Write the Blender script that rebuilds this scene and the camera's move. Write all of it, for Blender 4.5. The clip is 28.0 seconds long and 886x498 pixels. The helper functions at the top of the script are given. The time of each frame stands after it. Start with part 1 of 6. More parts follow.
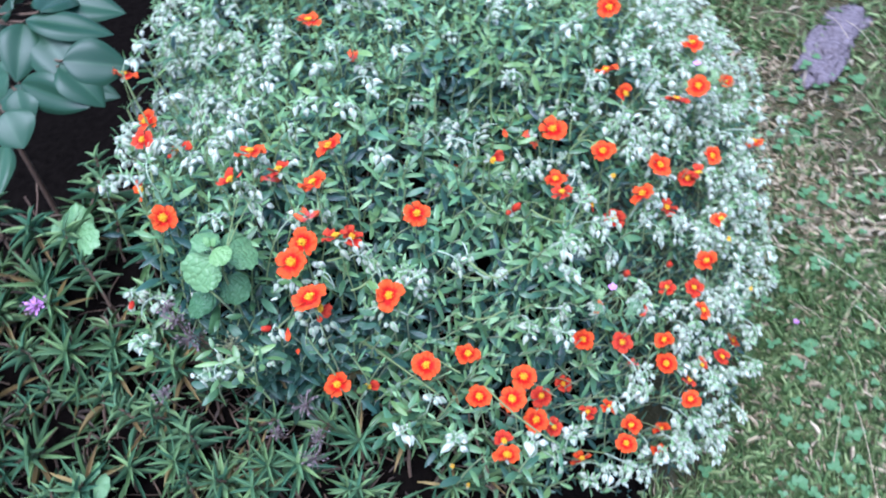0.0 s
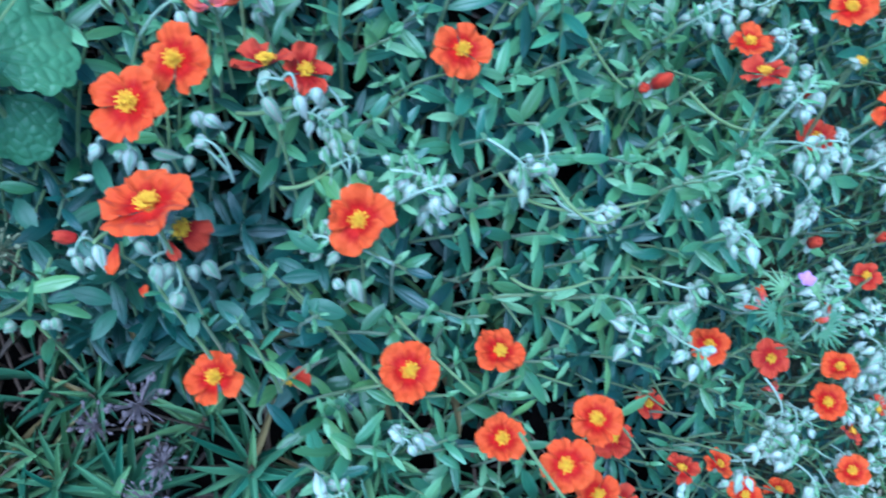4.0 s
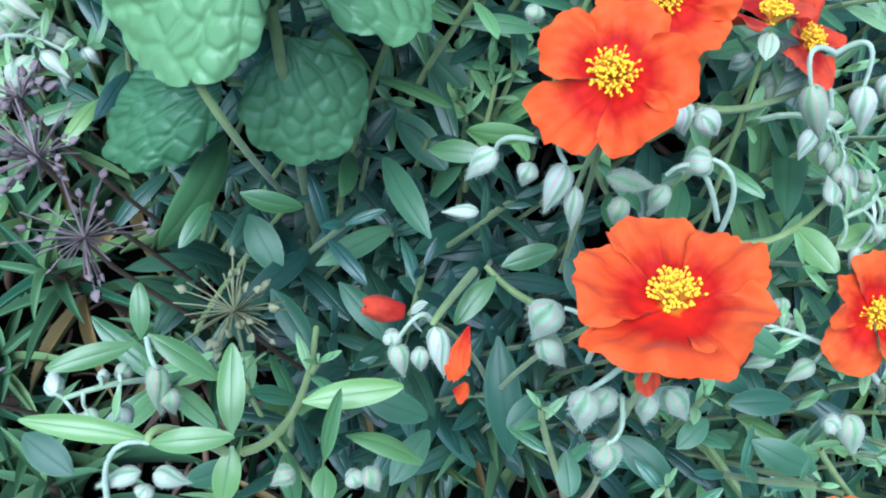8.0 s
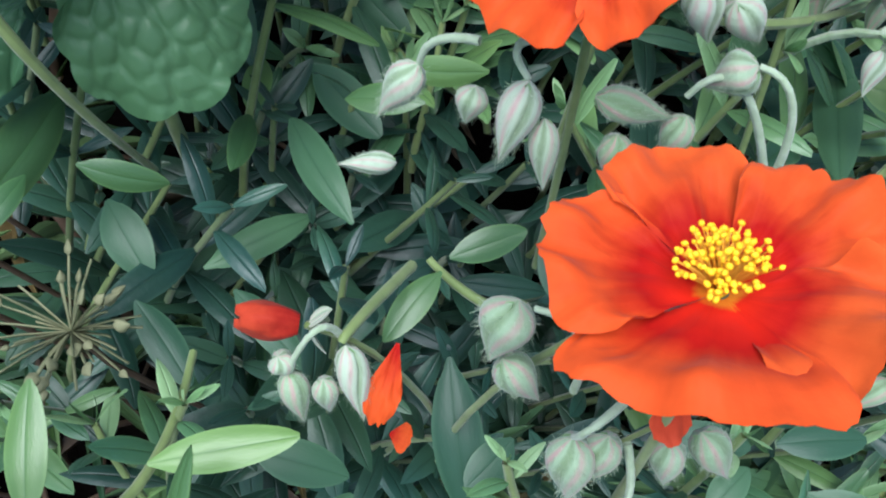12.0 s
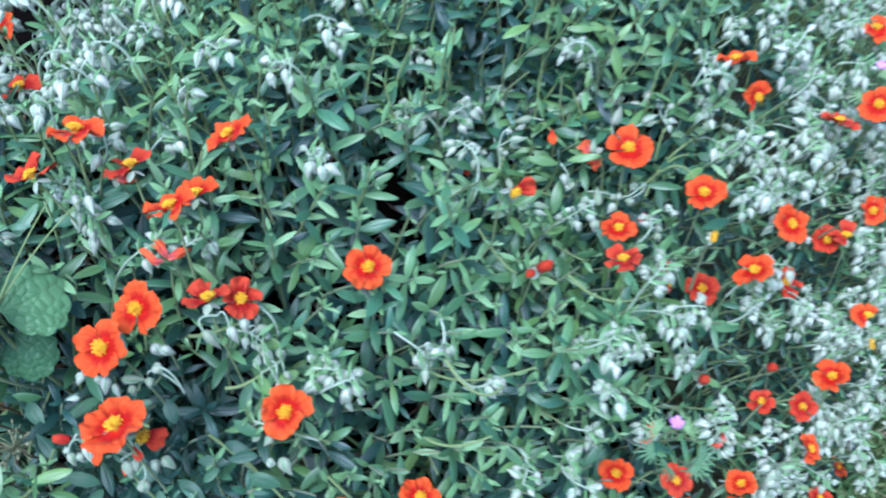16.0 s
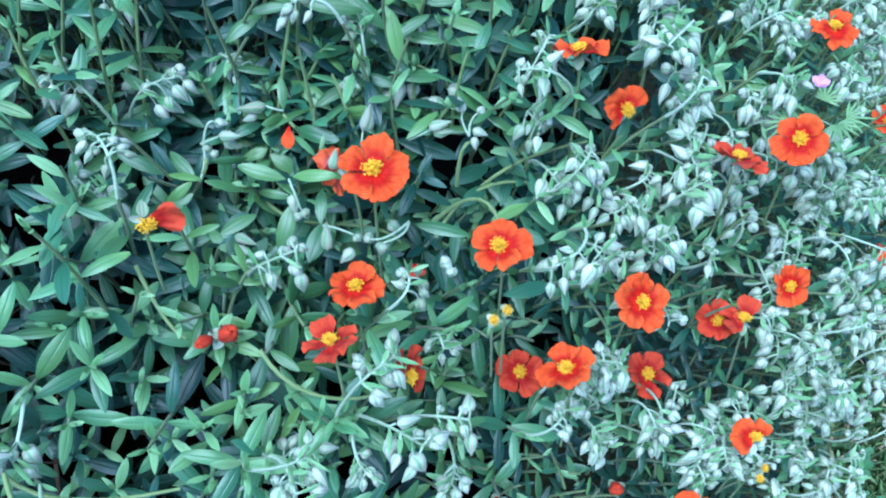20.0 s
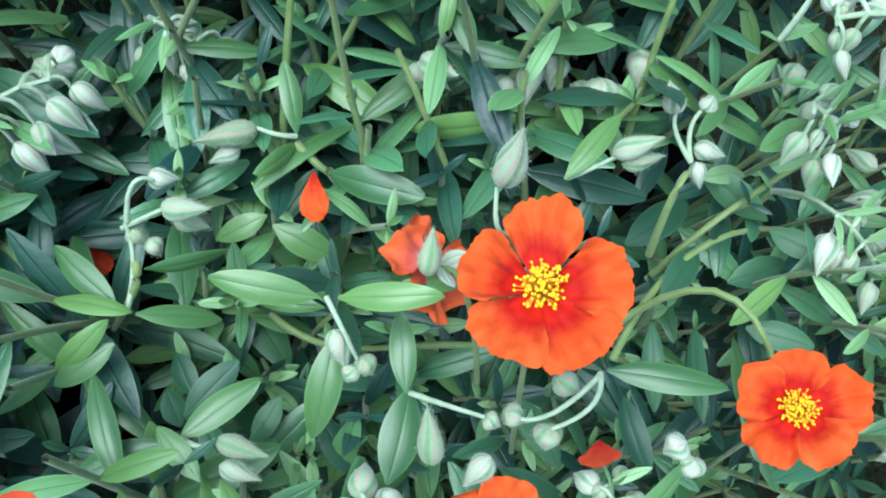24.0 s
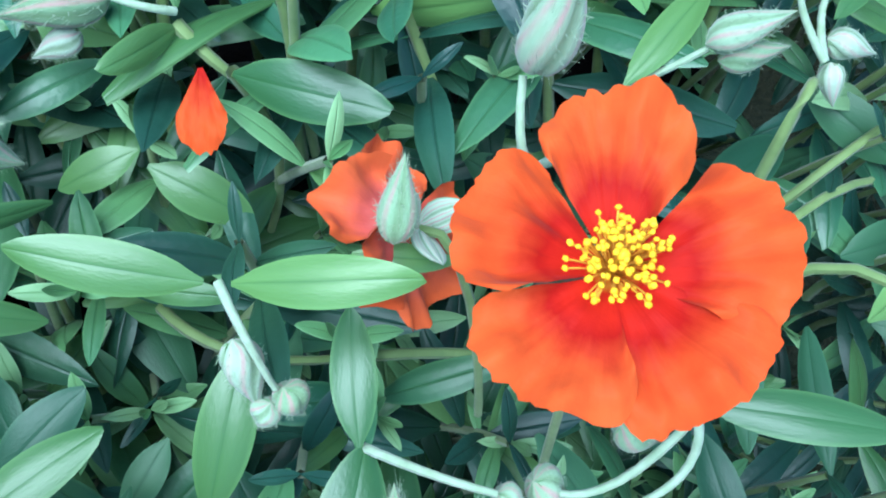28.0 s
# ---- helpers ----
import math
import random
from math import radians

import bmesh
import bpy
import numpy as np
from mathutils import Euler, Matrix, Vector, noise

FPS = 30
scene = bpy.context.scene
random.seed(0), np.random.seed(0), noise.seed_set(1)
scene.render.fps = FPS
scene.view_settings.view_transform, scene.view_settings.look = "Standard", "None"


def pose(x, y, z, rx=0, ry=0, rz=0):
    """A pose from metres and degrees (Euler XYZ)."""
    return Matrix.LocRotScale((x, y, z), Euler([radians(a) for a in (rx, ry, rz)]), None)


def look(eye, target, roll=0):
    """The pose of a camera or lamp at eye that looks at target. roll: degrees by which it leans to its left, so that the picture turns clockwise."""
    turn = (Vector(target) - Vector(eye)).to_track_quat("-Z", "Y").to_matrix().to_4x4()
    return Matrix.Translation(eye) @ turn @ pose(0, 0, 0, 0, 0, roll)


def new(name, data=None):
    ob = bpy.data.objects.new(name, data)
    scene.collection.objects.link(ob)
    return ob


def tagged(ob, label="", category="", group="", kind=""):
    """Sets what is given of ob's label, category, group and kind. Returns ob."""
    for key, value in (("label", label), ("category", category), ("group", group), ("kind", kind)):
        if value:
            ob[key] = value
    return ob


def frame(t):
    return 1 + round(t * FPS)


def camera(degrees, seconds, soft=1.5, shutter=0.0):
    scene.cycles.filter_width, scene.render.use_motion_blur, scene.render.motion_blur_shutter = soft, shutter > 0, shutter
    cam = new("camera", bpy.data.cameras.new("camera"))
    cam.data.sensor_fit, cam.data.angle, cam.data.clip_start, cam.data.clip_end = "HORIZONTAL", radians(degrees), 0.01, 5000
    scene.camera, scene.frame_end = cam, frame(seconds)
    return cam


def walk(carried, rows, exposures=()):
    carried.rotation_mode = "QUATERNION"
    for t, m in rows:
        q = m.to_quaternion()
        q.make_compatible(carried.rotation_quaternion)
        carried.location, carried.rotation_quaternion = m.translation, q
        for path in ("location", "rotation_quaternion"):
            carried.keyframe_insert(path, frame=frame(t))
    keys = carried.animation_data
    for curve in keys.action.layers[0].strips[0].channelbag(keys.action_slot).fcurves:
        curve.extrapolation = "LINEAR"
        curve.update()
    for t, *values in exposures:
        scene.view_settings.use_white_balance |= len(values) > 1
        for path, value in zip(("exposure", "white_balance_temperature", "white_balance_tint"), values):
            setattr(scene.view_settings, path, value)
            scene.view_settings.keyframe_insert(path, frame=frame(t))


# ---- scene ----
import itertools

LENS = 51.45
PATH = [
    (0, pose(-0.0931, -0.4881, 0.9099, 40.99, 4.64, -13.16)),
    (0.5, pose(-0.0257, -0.4477, 0.8835, 41.23, 2.86, -1.70)),
    (1, pose(-0.0319, -0.3928, 0.8692, 38.49, 3.13, -1.43)),
    (1.5, pose(-0.0437, -0.3582, 0.8327, 36.24, 4.27, -5.04)),
    (2, pose(-0.0301, -0.3170, 0.7824, 33.50, 3.93, -5.76)),
    (2.5, pose(-0.0209, -0.2801, 0.7295, 31.79, 3.03, -6.23)),
    (3, pose(-0.0227, -0.2588, 0.6724, 30.44, -0.80, -5.33)),
    (3.5, pose(-0.0315, -0.2372, 0.6402, 30.36, -1.85, -3.89)),
    (4, pose(-0.0603, -0.2158, 0.6263, 30.85, -1.40, -1.55)),
    (4.5, pose(-0.1038, -0.1983, 0.6203, 31.35, -0.62, 1.33)),
    (6.5, pose(-0.1717, -0.1532, 0.5655, 30.09, -2.80, 3.40)),
    (7, pose(-0.1712, -0.1428, 0.5510, 29.76, -3.14, 3.26)),
    (7.5, pose(-0.1685, -0.1343, 0.5363, 29.88, -3.42, 3.19)),
    (8, pose(-0.1666, -0.1272, 0.5161, 29.55, -3.46, 3.06)),
    (8.5, pose(-0.1647, -0.1172, 0.5049, 29.03, -3.48, 2.85)),
    (9, pose(-0.1630, -0.1128, 0.4934, 28.92, -3.55, 2.72)),
    (9.5, pose(-0.1560, -0.1100, 0.4806, 28.81, -3.20, 2.16)),
    (10, pose(-0.1561, -0.1105, 0.4764, 29.09, -3.23, 1.74)),
    (10.5, pose(-0.1518, -0.1084, 0.4686, 29.73, -3.26, 1.67)),
    (11, pose(-0.1506, -0.1034, 0.4615, 30.34, -3.23, 1.72)),
    (11.5, pose(-0.1528, -0.1046, 0.4620, 30.65, -3.37, 1.35)),
    (13.5, pose(-0.1626, -0.1058, 0.5013, 33.63, -2.69, 1.61)),
    (14, pose(-0.1634, -0.1061, 0.5136, 34.06, -2.27, 1.68)),
    (14.5, pose(-0.1481, -0.1178, 0.5622, 33.94, -1.29, 1.19)),
    (15, pose(-0.0985, -0.1424, 0.6150, 33.67, 1.41, -0.45)),
    (15.5, pose(-0.0687, -0.1757, 0.6656, 33.68, 2.15, -2.49)),
    (16, pose(-0.0030, -0.2269, 0.7321, 35.43, 2.08, -2.67)),
    (16.5, pose(0.0418, -0.2795, 0.7751, 36.68, 2.26, -0.87)),
    (17, pose(0.0372, -0.2617, 0.7736, 36.23, 2.72, -4.73)),
    (17.5, pose(0.0551, -0.2266, 0.7063, 36.74, 3.22, 1.04)),
    (18, pose(0.1073, -0.1815, 0.6477, 33.80, 0.01, 5.00)),
    (18.5, pose(0.1432, -0.1610, 0.6155, 32.61, 0.04, 3.65)),
    (19, pose(0.1492, -0.1310, 0.6027, 33.02, -0.04, 2.66)),
    (19.5, pose(0.1462, -0.1069, 0.5836, 33.51, -0.04, 2.70)),
    (20, pose(0.1422, -0.0980, 0.6112, 33.28, 0.86, 4.36)),
    (20.5, pose(0.1177, -0.0593, 0.5862, 32.38, -0.24, 2.87)),
    (21, pose(0.1118, -0.0125, 0.5685, 31.50, 0.48, 0.81)),
    (21.5, pose(0.1035, 0.0016, 0.5499, 31.51, 1.18, 0.10)),
    (22, pose(0.0907, 0.0052, 0.5326, 30.87, 1.89, 0.85)),
    (22.5, pose(0.0880, 0.0139, 0.5174, 29.99, 1.31, 0.63)),
    (24.5, pose(0.0852, 0.0459, 0.4635, 28.78, 1.00, -0.14)),
    (25, pose(0.0820, 0.0497, 0.4522, 28.67, 0.70, -0.23)),
    (25.5, pose(0.0825, 0.0552, 0.4454, 28.53, 0.64, 0.04)),
    (26, pose(0.0845, 0.0595, 0.4369, 28.41, 0.81, -0.14)),
    (26.5, pose(0.0831, 0.0627, 0.4333, 28.19, 0.76, -0.23)),
    (27, pose(0.0845, 0.0660, 0.4273, 28.25, 0.73, -0.45)),
    (27.5, pose(0.0862, 0.0675, 0.4210, 28.26, 0.78, -0.71)),
    (28, pose(0.0861, 0.0698, 0.4168, 27.67, 0.49, -0.60)),
]
EXPOSURES = [
    (0, 1.33, 5200, 26), (1.2, 1.25, 4800, 15), (2, 1.3, 4680, 14), (3, 1.0, 4250, 8), (4.5, 0.9, 4150, 6), (6.5, 1.19, 5000, 15), (7.3, 1.17, 5000, 14), (8, 1.12, 5050, 9), (9, 1.05, 5350, 21), (10, 1.09, 4950, 5),
    (11, 0.99, 5950, 21), (11.5, 0.85, 6100, 18), (13.5, 0.92, 4700, 1), (15, 1.24, 4850, 9), (15.6, 1.16, 5700, 12), (16, 1.05, 5000, 16), (17, 1.03, 4850, 10), (18, 0.93, 4500, 9), (19, 0.93, 4600, 7), (20, 1.05, 4550, 4),
    (21, 1.03, 4450, 12), (22, 1.1, 5150, 10), (22.5, 1.08, 5350, 5), (24.5, 1.07, 5550, -2), (26.5, 1.07, 5700, 6), (27.3, 1.06, 5700, 9), (28, 1.15, 4950, -3),
]

cam = camera(LENS, 28.0, soft=2.0, shutter=0.3)
walk(cam, PATH, EXPOSURES)

# ---- light: open shade under a bright, slightly blue sky ----
world = bpy.data.worlds.new("sky")
world.use_nodes = True
scene.world = world
wn = world.node_tree
sky = wn.nodes.new("ShaderNodeTexSky")
sky.sky_type = "NISHITA"
sky.sun_disc = False
sky.sun_elevation = radians(65)
sky.sun_rotation = radians(205)
wn.links.new(sky.outputs["Color"], wn.nodes["Background"].inputs["Color"])
wn.nodes["Background"].inputs["Strength"].default_value = 0.10
sun = new("sun", bpy.data.lights.new("sun", "SUN"))
sun.data.energy, sun.data.angle, sun.data.color = 3.2, radians(50), (1.0, 0.985, 0.96)
sun.matrix_world = look((-0.5, -0.9, 3.0), (0, 0, 0))


# ---- materials ----
def mat(name, rough=0.5):
    m = bpy.data.materials.new(name)
    m.use_nodes = True
    n, l = m.node_tree.nodes, m.node_tree.links
    b = n["Principled BSDF"]
    b.inputs["Roughness"].default_value = rough
    return m, n, l, b


def ramp(n, stops, interp="LINEAR"):
    r = n.new("ShaderNodeValToRGB")
    r.color_ramp.interpolation = interp
    e = r.color_ramp.elements
    while len(e) < len(stops):
        e.new(0.5)
    for k, (p, c) in zip(e, stops):
        k.position, k.color = p, (*c, 1)
    return r


def mixed(n, l, kind, fac, a, b):
    x = n.new("ShaderNodeMix")
    x.data_type, x.blend_type = "RGBA", kind
    for s, v in ((x.inputs[0], fac), (x.inputs[6], a), (x.inputs[7], b)):
        if isinstance(v, (int, float)):
            s.default_value = v
        elif isinstance(v, tuple):
            s.default_value = (*v, 1)
        else:
            l.new(v, s)
    return x.outputs[2]


def maths(n, l, op, a, b=0.0):
    x = n.new("ShaderNodeMath")
    x.operation = op
    for s, v in zip(x.inputs, (a, b)):
        if isinstance(v, (int, float)):
            s.default_value = v
        else:
            l.new(v, s)
    return x.outputs[0]


def noise_of(n, l, scale, detail=3.0, coord="Object"):
    tc = n.new("ShaderNodeTexCoord")
    t = n.new("ShaderNodeTexNoise")
    t.inputs["Scale"].default_value, t.inputs["Detail"].default_value = scale, detail
    l.new(tc.outputs[coord], t.inputs["Vector"])
    return t.outputs["Fac"]


def bump(n, l, b, height, strength, distance):
    k = n.new("ShaderNodeBump")
    k.inputs["Strength"].default_value, k.inputs["Distance"].default_value = strength, distance
    l.new(height, k.inputs["Height"])
    l.new(k.outputs[0], b.inputs["Normal"])


def leaf_material(name, dark, light, rib, rough=0.5, islands=True, vein=0.0, fuzz=0.25, unit=1.0, drift=0.0, gloss=0.35):
    """A leaf whose UV runs along (u) and across (v, rib at 0.5)."""
    m, n, l, b = mat(name, rough)
    uv = n.new("ShaderNodeUVMap")
    sep = n.new("ShaderNodeSeparateXYZ")
    l.new(uv.outputs[0], sep.inputs[0])
    across = maths(n, l, "ABSOLUTE", maths(n, l, "SUBTRACT", sep.outputs[1], 0.5))
    if islands:
        rnd = n.new("ShaderNodeNewGeometry").outputs["Random Per Island"]
    else:
        rnd = n.new("ShaderNodeObjectInfo").outputs["Random"]
    base = ramp(n, [(0.0, dark), (0.6, tuple(0.6 * a + 0.4 * c for a, c in zip(dark, light))), (1.0, light)])
    l.new(rnd, base.inputs[0])
    mott = noise_of(n, l, 160.0 * unit, 4.0)
    fine = noise_of(n, l, 900.0 * unit, 2.0)
    col = mixed(n, l, "MIX", maths(n, l, "MULTIPLY", mott, 0.45 if islands else 0.28), base.outputs[0], tuple(0.75 * a + 0.006 for a in dark))
    if drift:
        tone = ramp(n, [(0.36, (1 - drift, 1 - 0.3 * drift, 1 + 0.6 * drift)), (0.64, (1 + drift, 1 + 0.35 * drift, 1 - 0.7 * drift))])
        l.new(noise_of(n, l, 24.0, 2.0), tone.inputs[0])
        col = mixed(n, l, "MULTIPLY", 1.0, col, tone.outputs[0])
    ribf = ramp(n, [(0.0, (1, 1, 1)), (0.03, (0.4, 0.4, 0.4)), (0.07, (0, 0, 0))])
    l.new(across, ribf.inputs[0])
    col = mixed(n, l, "MIX", maths(n, l, "MULTIPLY", ribf.outputs[0], 0.45), col, rib)
    edge = ramp(n, [(0.40, (0, 0, 0)), (0.5, (1, 1, 1))])
    l.new(across, edge.inputs[0])
    col = mixed(n, l, "MIX", maths(n, l, "MULTIPLY", edge.outputs[0], fuzz * 0.6), col, tuple(min(1, a * 1.6 + 0.05) for a in light))
    l.new(col, b.inputs["Base Color"])
    b.inputs["Sheen Weight"].default_value = fuzz * 0.10
    b.inputs["Sheen Roughness"].default_value = 0.4
    b.inputs["Subsurface Weight"].default_value = 0.0
    b.inputs["Specular IOR Level"].default_value = gloss
    tr = n.new("ShaderNodeBsdfTranslucent")
    l.new(mixed(n, l, "MULTIPLY", 1.0, col, (0.9, 1.0, 0.35)), tr.inputs["Color"])
    ms = n.new("ShaderNodeMixShader")
    ms.inputs[0].default_value = 0.10
    out = n["Material Output"]
    l.new(b.outputs[0], ms.inputs[1])
    l.new(tr.outputs[0], ms.inputs[2])
    l.new(ms.outputs[0], out.inputs[0])
    h = maths(n, l, "ADD", maths(n, l, "MULTIPLY", ribf.outputs[0], -0.6), maths(n, l, "MULTIPLY", fine, 0.35))
    if vein:
        w = n.new("ShaderNodeTexVoronoi")
        w.feature = "DISTANCE_TO_EDGE"
        w.inputs["Scale"].default_value = vein
        tc = n.new("ShaderNodeTexCoord")
        l.new(tc.outputs["Object"], w.inputs["Vector"])
        vr = ramp(n, [(0.0, (0, 0, 0)), (0.06, (0.55, 0.55, 0.55)), (0.30, (1, 1, 1))], "EASE")
        l.new(w.outputs["Distance"], vr.inputs[0])
        h = maths(n, l, "ADD", h, maths(n, l, "MULTIPLY", vr.outputs[0], 0.9))
        vc = ramp(n, [(0.0, (0.86, 0.90, 0.86)), (0.05, (1, 1, 1))])
        l.new(w.outputs["Distance"], vc.inputs[0])
        l.new(mixed(n, l, "MULTIPLY", 1.0, col, vc.outputs[0]), b.inputs["Base Color"])
    bump(n, l, b, h, 0.5 if islands else 0.22, 0.0006 if not vein else 0.0008)
    return m


LEAF = leaf_material("rock_rose_leaf", (0.042, 0.125, 0.062), (0.195, 0.375, 0.125), (0.045, 0.13, 0.04), 0.40, drift=0.22, gloss=0.62)
LEAF_ONE = leaf_material("rock_rose_leaf_single", (0.042, 0.115, 0.038), (0.170, 0.310, 0.080), (0.040, 0.12, 0.03), 0.40, islands=False, unit=0.022, gloss=0.62)
# Single leaves low down: old-leaf green with shade mixed into the colour.
OLD_SHADED_ONE = leaf_material("old_shaded_leaf_single", (0.024, 0.078, 0.042), (0.080, 0.180, 0.080), (0.020, 0.07, 0.03), 0.45, islands=False, unit=0.022, gloss=0.38)
# Older leaves, darkened further: shade inside the shrub is in this colour.
OLD_SHADED = leaf_material("old_shaded_leaf", (0.012, 0.044, 0.030), (0.048, 0.130, 0.074), (0.012, 0.04, 0.025), 0.42, drift=0.2, gloss=0.5)
YOUNG = leaf_material("young_leaf", (0.13, 0.28, 0.10), (0.30, 0.46, 0.22), (0.14, 0.28, 0.10), fuzz=0.4)
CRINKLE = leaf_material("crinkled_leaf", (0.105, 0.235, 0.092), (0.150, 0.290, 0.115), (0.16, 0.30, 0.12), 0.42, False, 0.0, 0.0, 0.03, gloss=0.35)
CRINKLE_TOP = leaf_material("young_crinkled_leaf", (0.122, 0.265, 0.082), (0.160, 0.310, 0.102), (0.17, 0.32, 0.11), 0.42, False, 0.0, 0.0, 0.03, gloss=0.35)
# Darker copy for the low leaves, with their shade put into the green.
CRINKLE_LOW = leaf_material("shaded_crinkled_leaf", (0.048, 0.135, 0.056), (0.078, 0.180, 0.075), (0.08, 0.18, 0.08), 0.45, False, 0.0, 0.0, 0.03)
BROAD = leaf_material("broad_leaf", (0.016, 0.056, 0.028), (0.036, 0.100, 0.050), (0.050, 0.115, 0.06), 0.42, False, 0.0, 0.1, 0.07)
STAR = leaf_material("star_leaf", (0.040, 0.130, 0.070), (0.25, 0.39, 0.15), (0.16, 0.30, 0.12), 0.45, False, 0.0, 0.2, 0.025)
STARS = leaf_material("star_leaf_mass", (0.026, 0.085, 0.038), (0.17, 0.26, 0.09), (0.2, 0.32, 0.13), 0.45, True, 0.0, 0.2)
DEADLEAF = leaf_material("dry_leaf", (0.20, 0.145, 0.055), (0.48, 0.39, 0.16), (0.4, 0.33, 0.16), 0.7, False, 0.0, 0.1, 0.025)
GRASS = leaf_material("grass_blade", (0.075, 0.165, 0.048), (0.38, 0.48, 0.20), (0.26, 0.40, 0.16), 0.5, True, 0.0, 0.05)
LITTER = leaf_material("brown_litter", (0.05, 0.036, 0.028), (0.22, 0.17, 0.11), (0.2, 0.15, 0.1), 0.8, True, 0.0, 0.0)
STRAW = leaf_material("straw", (0.36, 0.29, 0.17), (0.66, 0.58, 0.40), (0.45, 0.36, 0.22), 0.7, True, 0.0, 0.05)
CLOVER = leaf_material("clover_leaf", (0.05, 0.145, 0.055), (0.14, 0.28, 0.105), (0.13, 0.25, 0.10), 0.45, True, 0.0, 0.15, 0.01)


def plain(name, a, b_, rough=0.6, scale=300.0, relief=0.3, dist=0.0006, per="object", sheen=0.0, gloss=0.25):
    """Two tones broken up by noise and from piece to piece, with fine relief."""
    m, n, l, b = mat(name, rough)
    f = noise_of(n, l, scale, 4.0)
    if per == "island":
        rnd = n.new("ShaderNodeNewGeometry").outputs["Random Per Island"]
    else:
        rnd = n.new("ShaderNodeObjectInfo").outputs["Random"]
    k = maths(n, l, "ADD", maths(n, l, "MULTIPLY", f, 0.6), maths(n, l, "MULTIPLY", rnd, 0.4))
    r = ramp(n, [(0.25, a), (0.75, b_)])
    l.new(k, r.inputs[0])
    l.new(r.outputs[0], b.inputs["Base Color"])
    b.inputs["Sheen Weight"].default_value = sheen
    b.inputs["Specular IOR Level"].default_value = gloss
    bump(n, l, b, f, relief, dist)
    return m


STEM = plain("green_stem", (0.10, 0.16, 0.045), (0.22, 0.29, 0.10), 0.55, per="island", sheen=0.2)
PALE = plain("hairy_pale_stalk", (0.20, 0.29, 0.15), (0.41, 0.50, 0.36), 0.75, 700.0, 0.5, per="island", sheen=0.3)
WOOD = plain("woody_stem", (0.07, 0.045, 0.03), (0.16, 0.11, 0.07), 0.8, per="island")
PURPLE = plain("dry_purple_capsule", (0.09, 0.07, 0.065), (0.25, 0.195, 0.19), 0.7, per="island")
CAPSULE = plain("dry_green_capsule", (0.12, 0.14, 0.07), (0.26, 0.26, 0.14), 0.7, per="island")
PINK = plain("pink_petal", (0.40, 0.17, 0.42), (0.60, 0.33, 0.60), 0.5)


def bud_material(name, unit=1.0, tone=1.0, silver=0.0):
    """Hairy sepals: grey-green with darker seams and pink stripes along the bud."""
    m, n, l, b = mat(name, 0.8)
    uv = n.new("ShaderNodeUVMap")
    sep = n.new("ShaderNodeSeparateXYZ")
    l.new(uv.outputs[0], sep.inputs[0])
    rnd = n.new("ShaderNodeNewGeometry").outputs["Random Per Island"]
    obj = n.new("ShaderNodeObjectInfo").outputs["Random"]
    base = ramp(n, [(0.0, tuple(tone * a + silver for a in (0.16, 0.29, 0.12))), (0.45, tuple(tone * a + silver for a in (0.27, 0.41, 0.23))), (1.0, tuple(tone * a + silver for a in (0.47, 0.58, 0.42)))])
    l.new(maths(n, l, "FRACT", maths(n, l, "ADD", rnd, obj)), base.inputs[0])
    lobe = maths(n, l, "ADD", maths(n, l, "MULTIPLY", maths(n, l, "COSINE", maths(n, l, "MULTIPLY", sep.outputs[1], 18.85)), -0.5), 0.5)
    fine = noise_of(n, l, 1500.0 * unit, 3.0)
    broad = noise_of(n, l, 330.0 * unit, 2.0)
    lobe = maths(n, l, "ADD", lobe, maths(n, l, "MULTIPLY", maths(n, l, "SUBTRACT", broad, 0.5), 0.16))
    pink = ramp(n, [(0.42, (0, 0, 0)), (0.70, (0.75, 0.75, 0.75)), (0.82, (0.6, 0.6, 0.6)), (0.98, (0, 0, 0))])
    l.new(lobe, pink.inputs[0])
    col = mixed(n, l, "MIX", maths(n, l, "MULTIPLY", pink.outputs[0], maths(n, l, "MULTIPLY", broad, 1.35)), base.outputs[0], (0.46, 0.15, 0.20))
    seam = ramp(n, [(0.0, (1, 1, 1)), (0.22, (0, 0, 0))])
    l.new(lobe, seam.inputs[0])
    col = mixed(n, l, "MIX", maths(n, l, "MULTIPLY", seam.outputs[0], 0.75), col, (0.09, 0.17, 0.05))
    col = mixed(n, l, "MIX", maths(n, l, "MULTIPLY", fine, 0.22), col, (0.62 * tone, 0.68 * tone, 0.58 * tone))
    l.new(col, b.inputs["Base Color"])
    b.inputs["Sheen Weight"].default_value, b.inputs["Sheen Roughness"].default_value = 0.25, 0.5
    bump(n, l, b, maths(n, l, "ADD", maths(n, l, "MULTIPLY", lobe, 0.7), maths(n, l, "MULTIPLY", fine, 0.5)), 0.35, 0.0006)
    return m


BUD = bud_material("hairy_bud", 1.0, 0.95, 0.085)
BUD_ONE = bud_material("hairy_bud_single", 0.009, 0.84, 0.0)


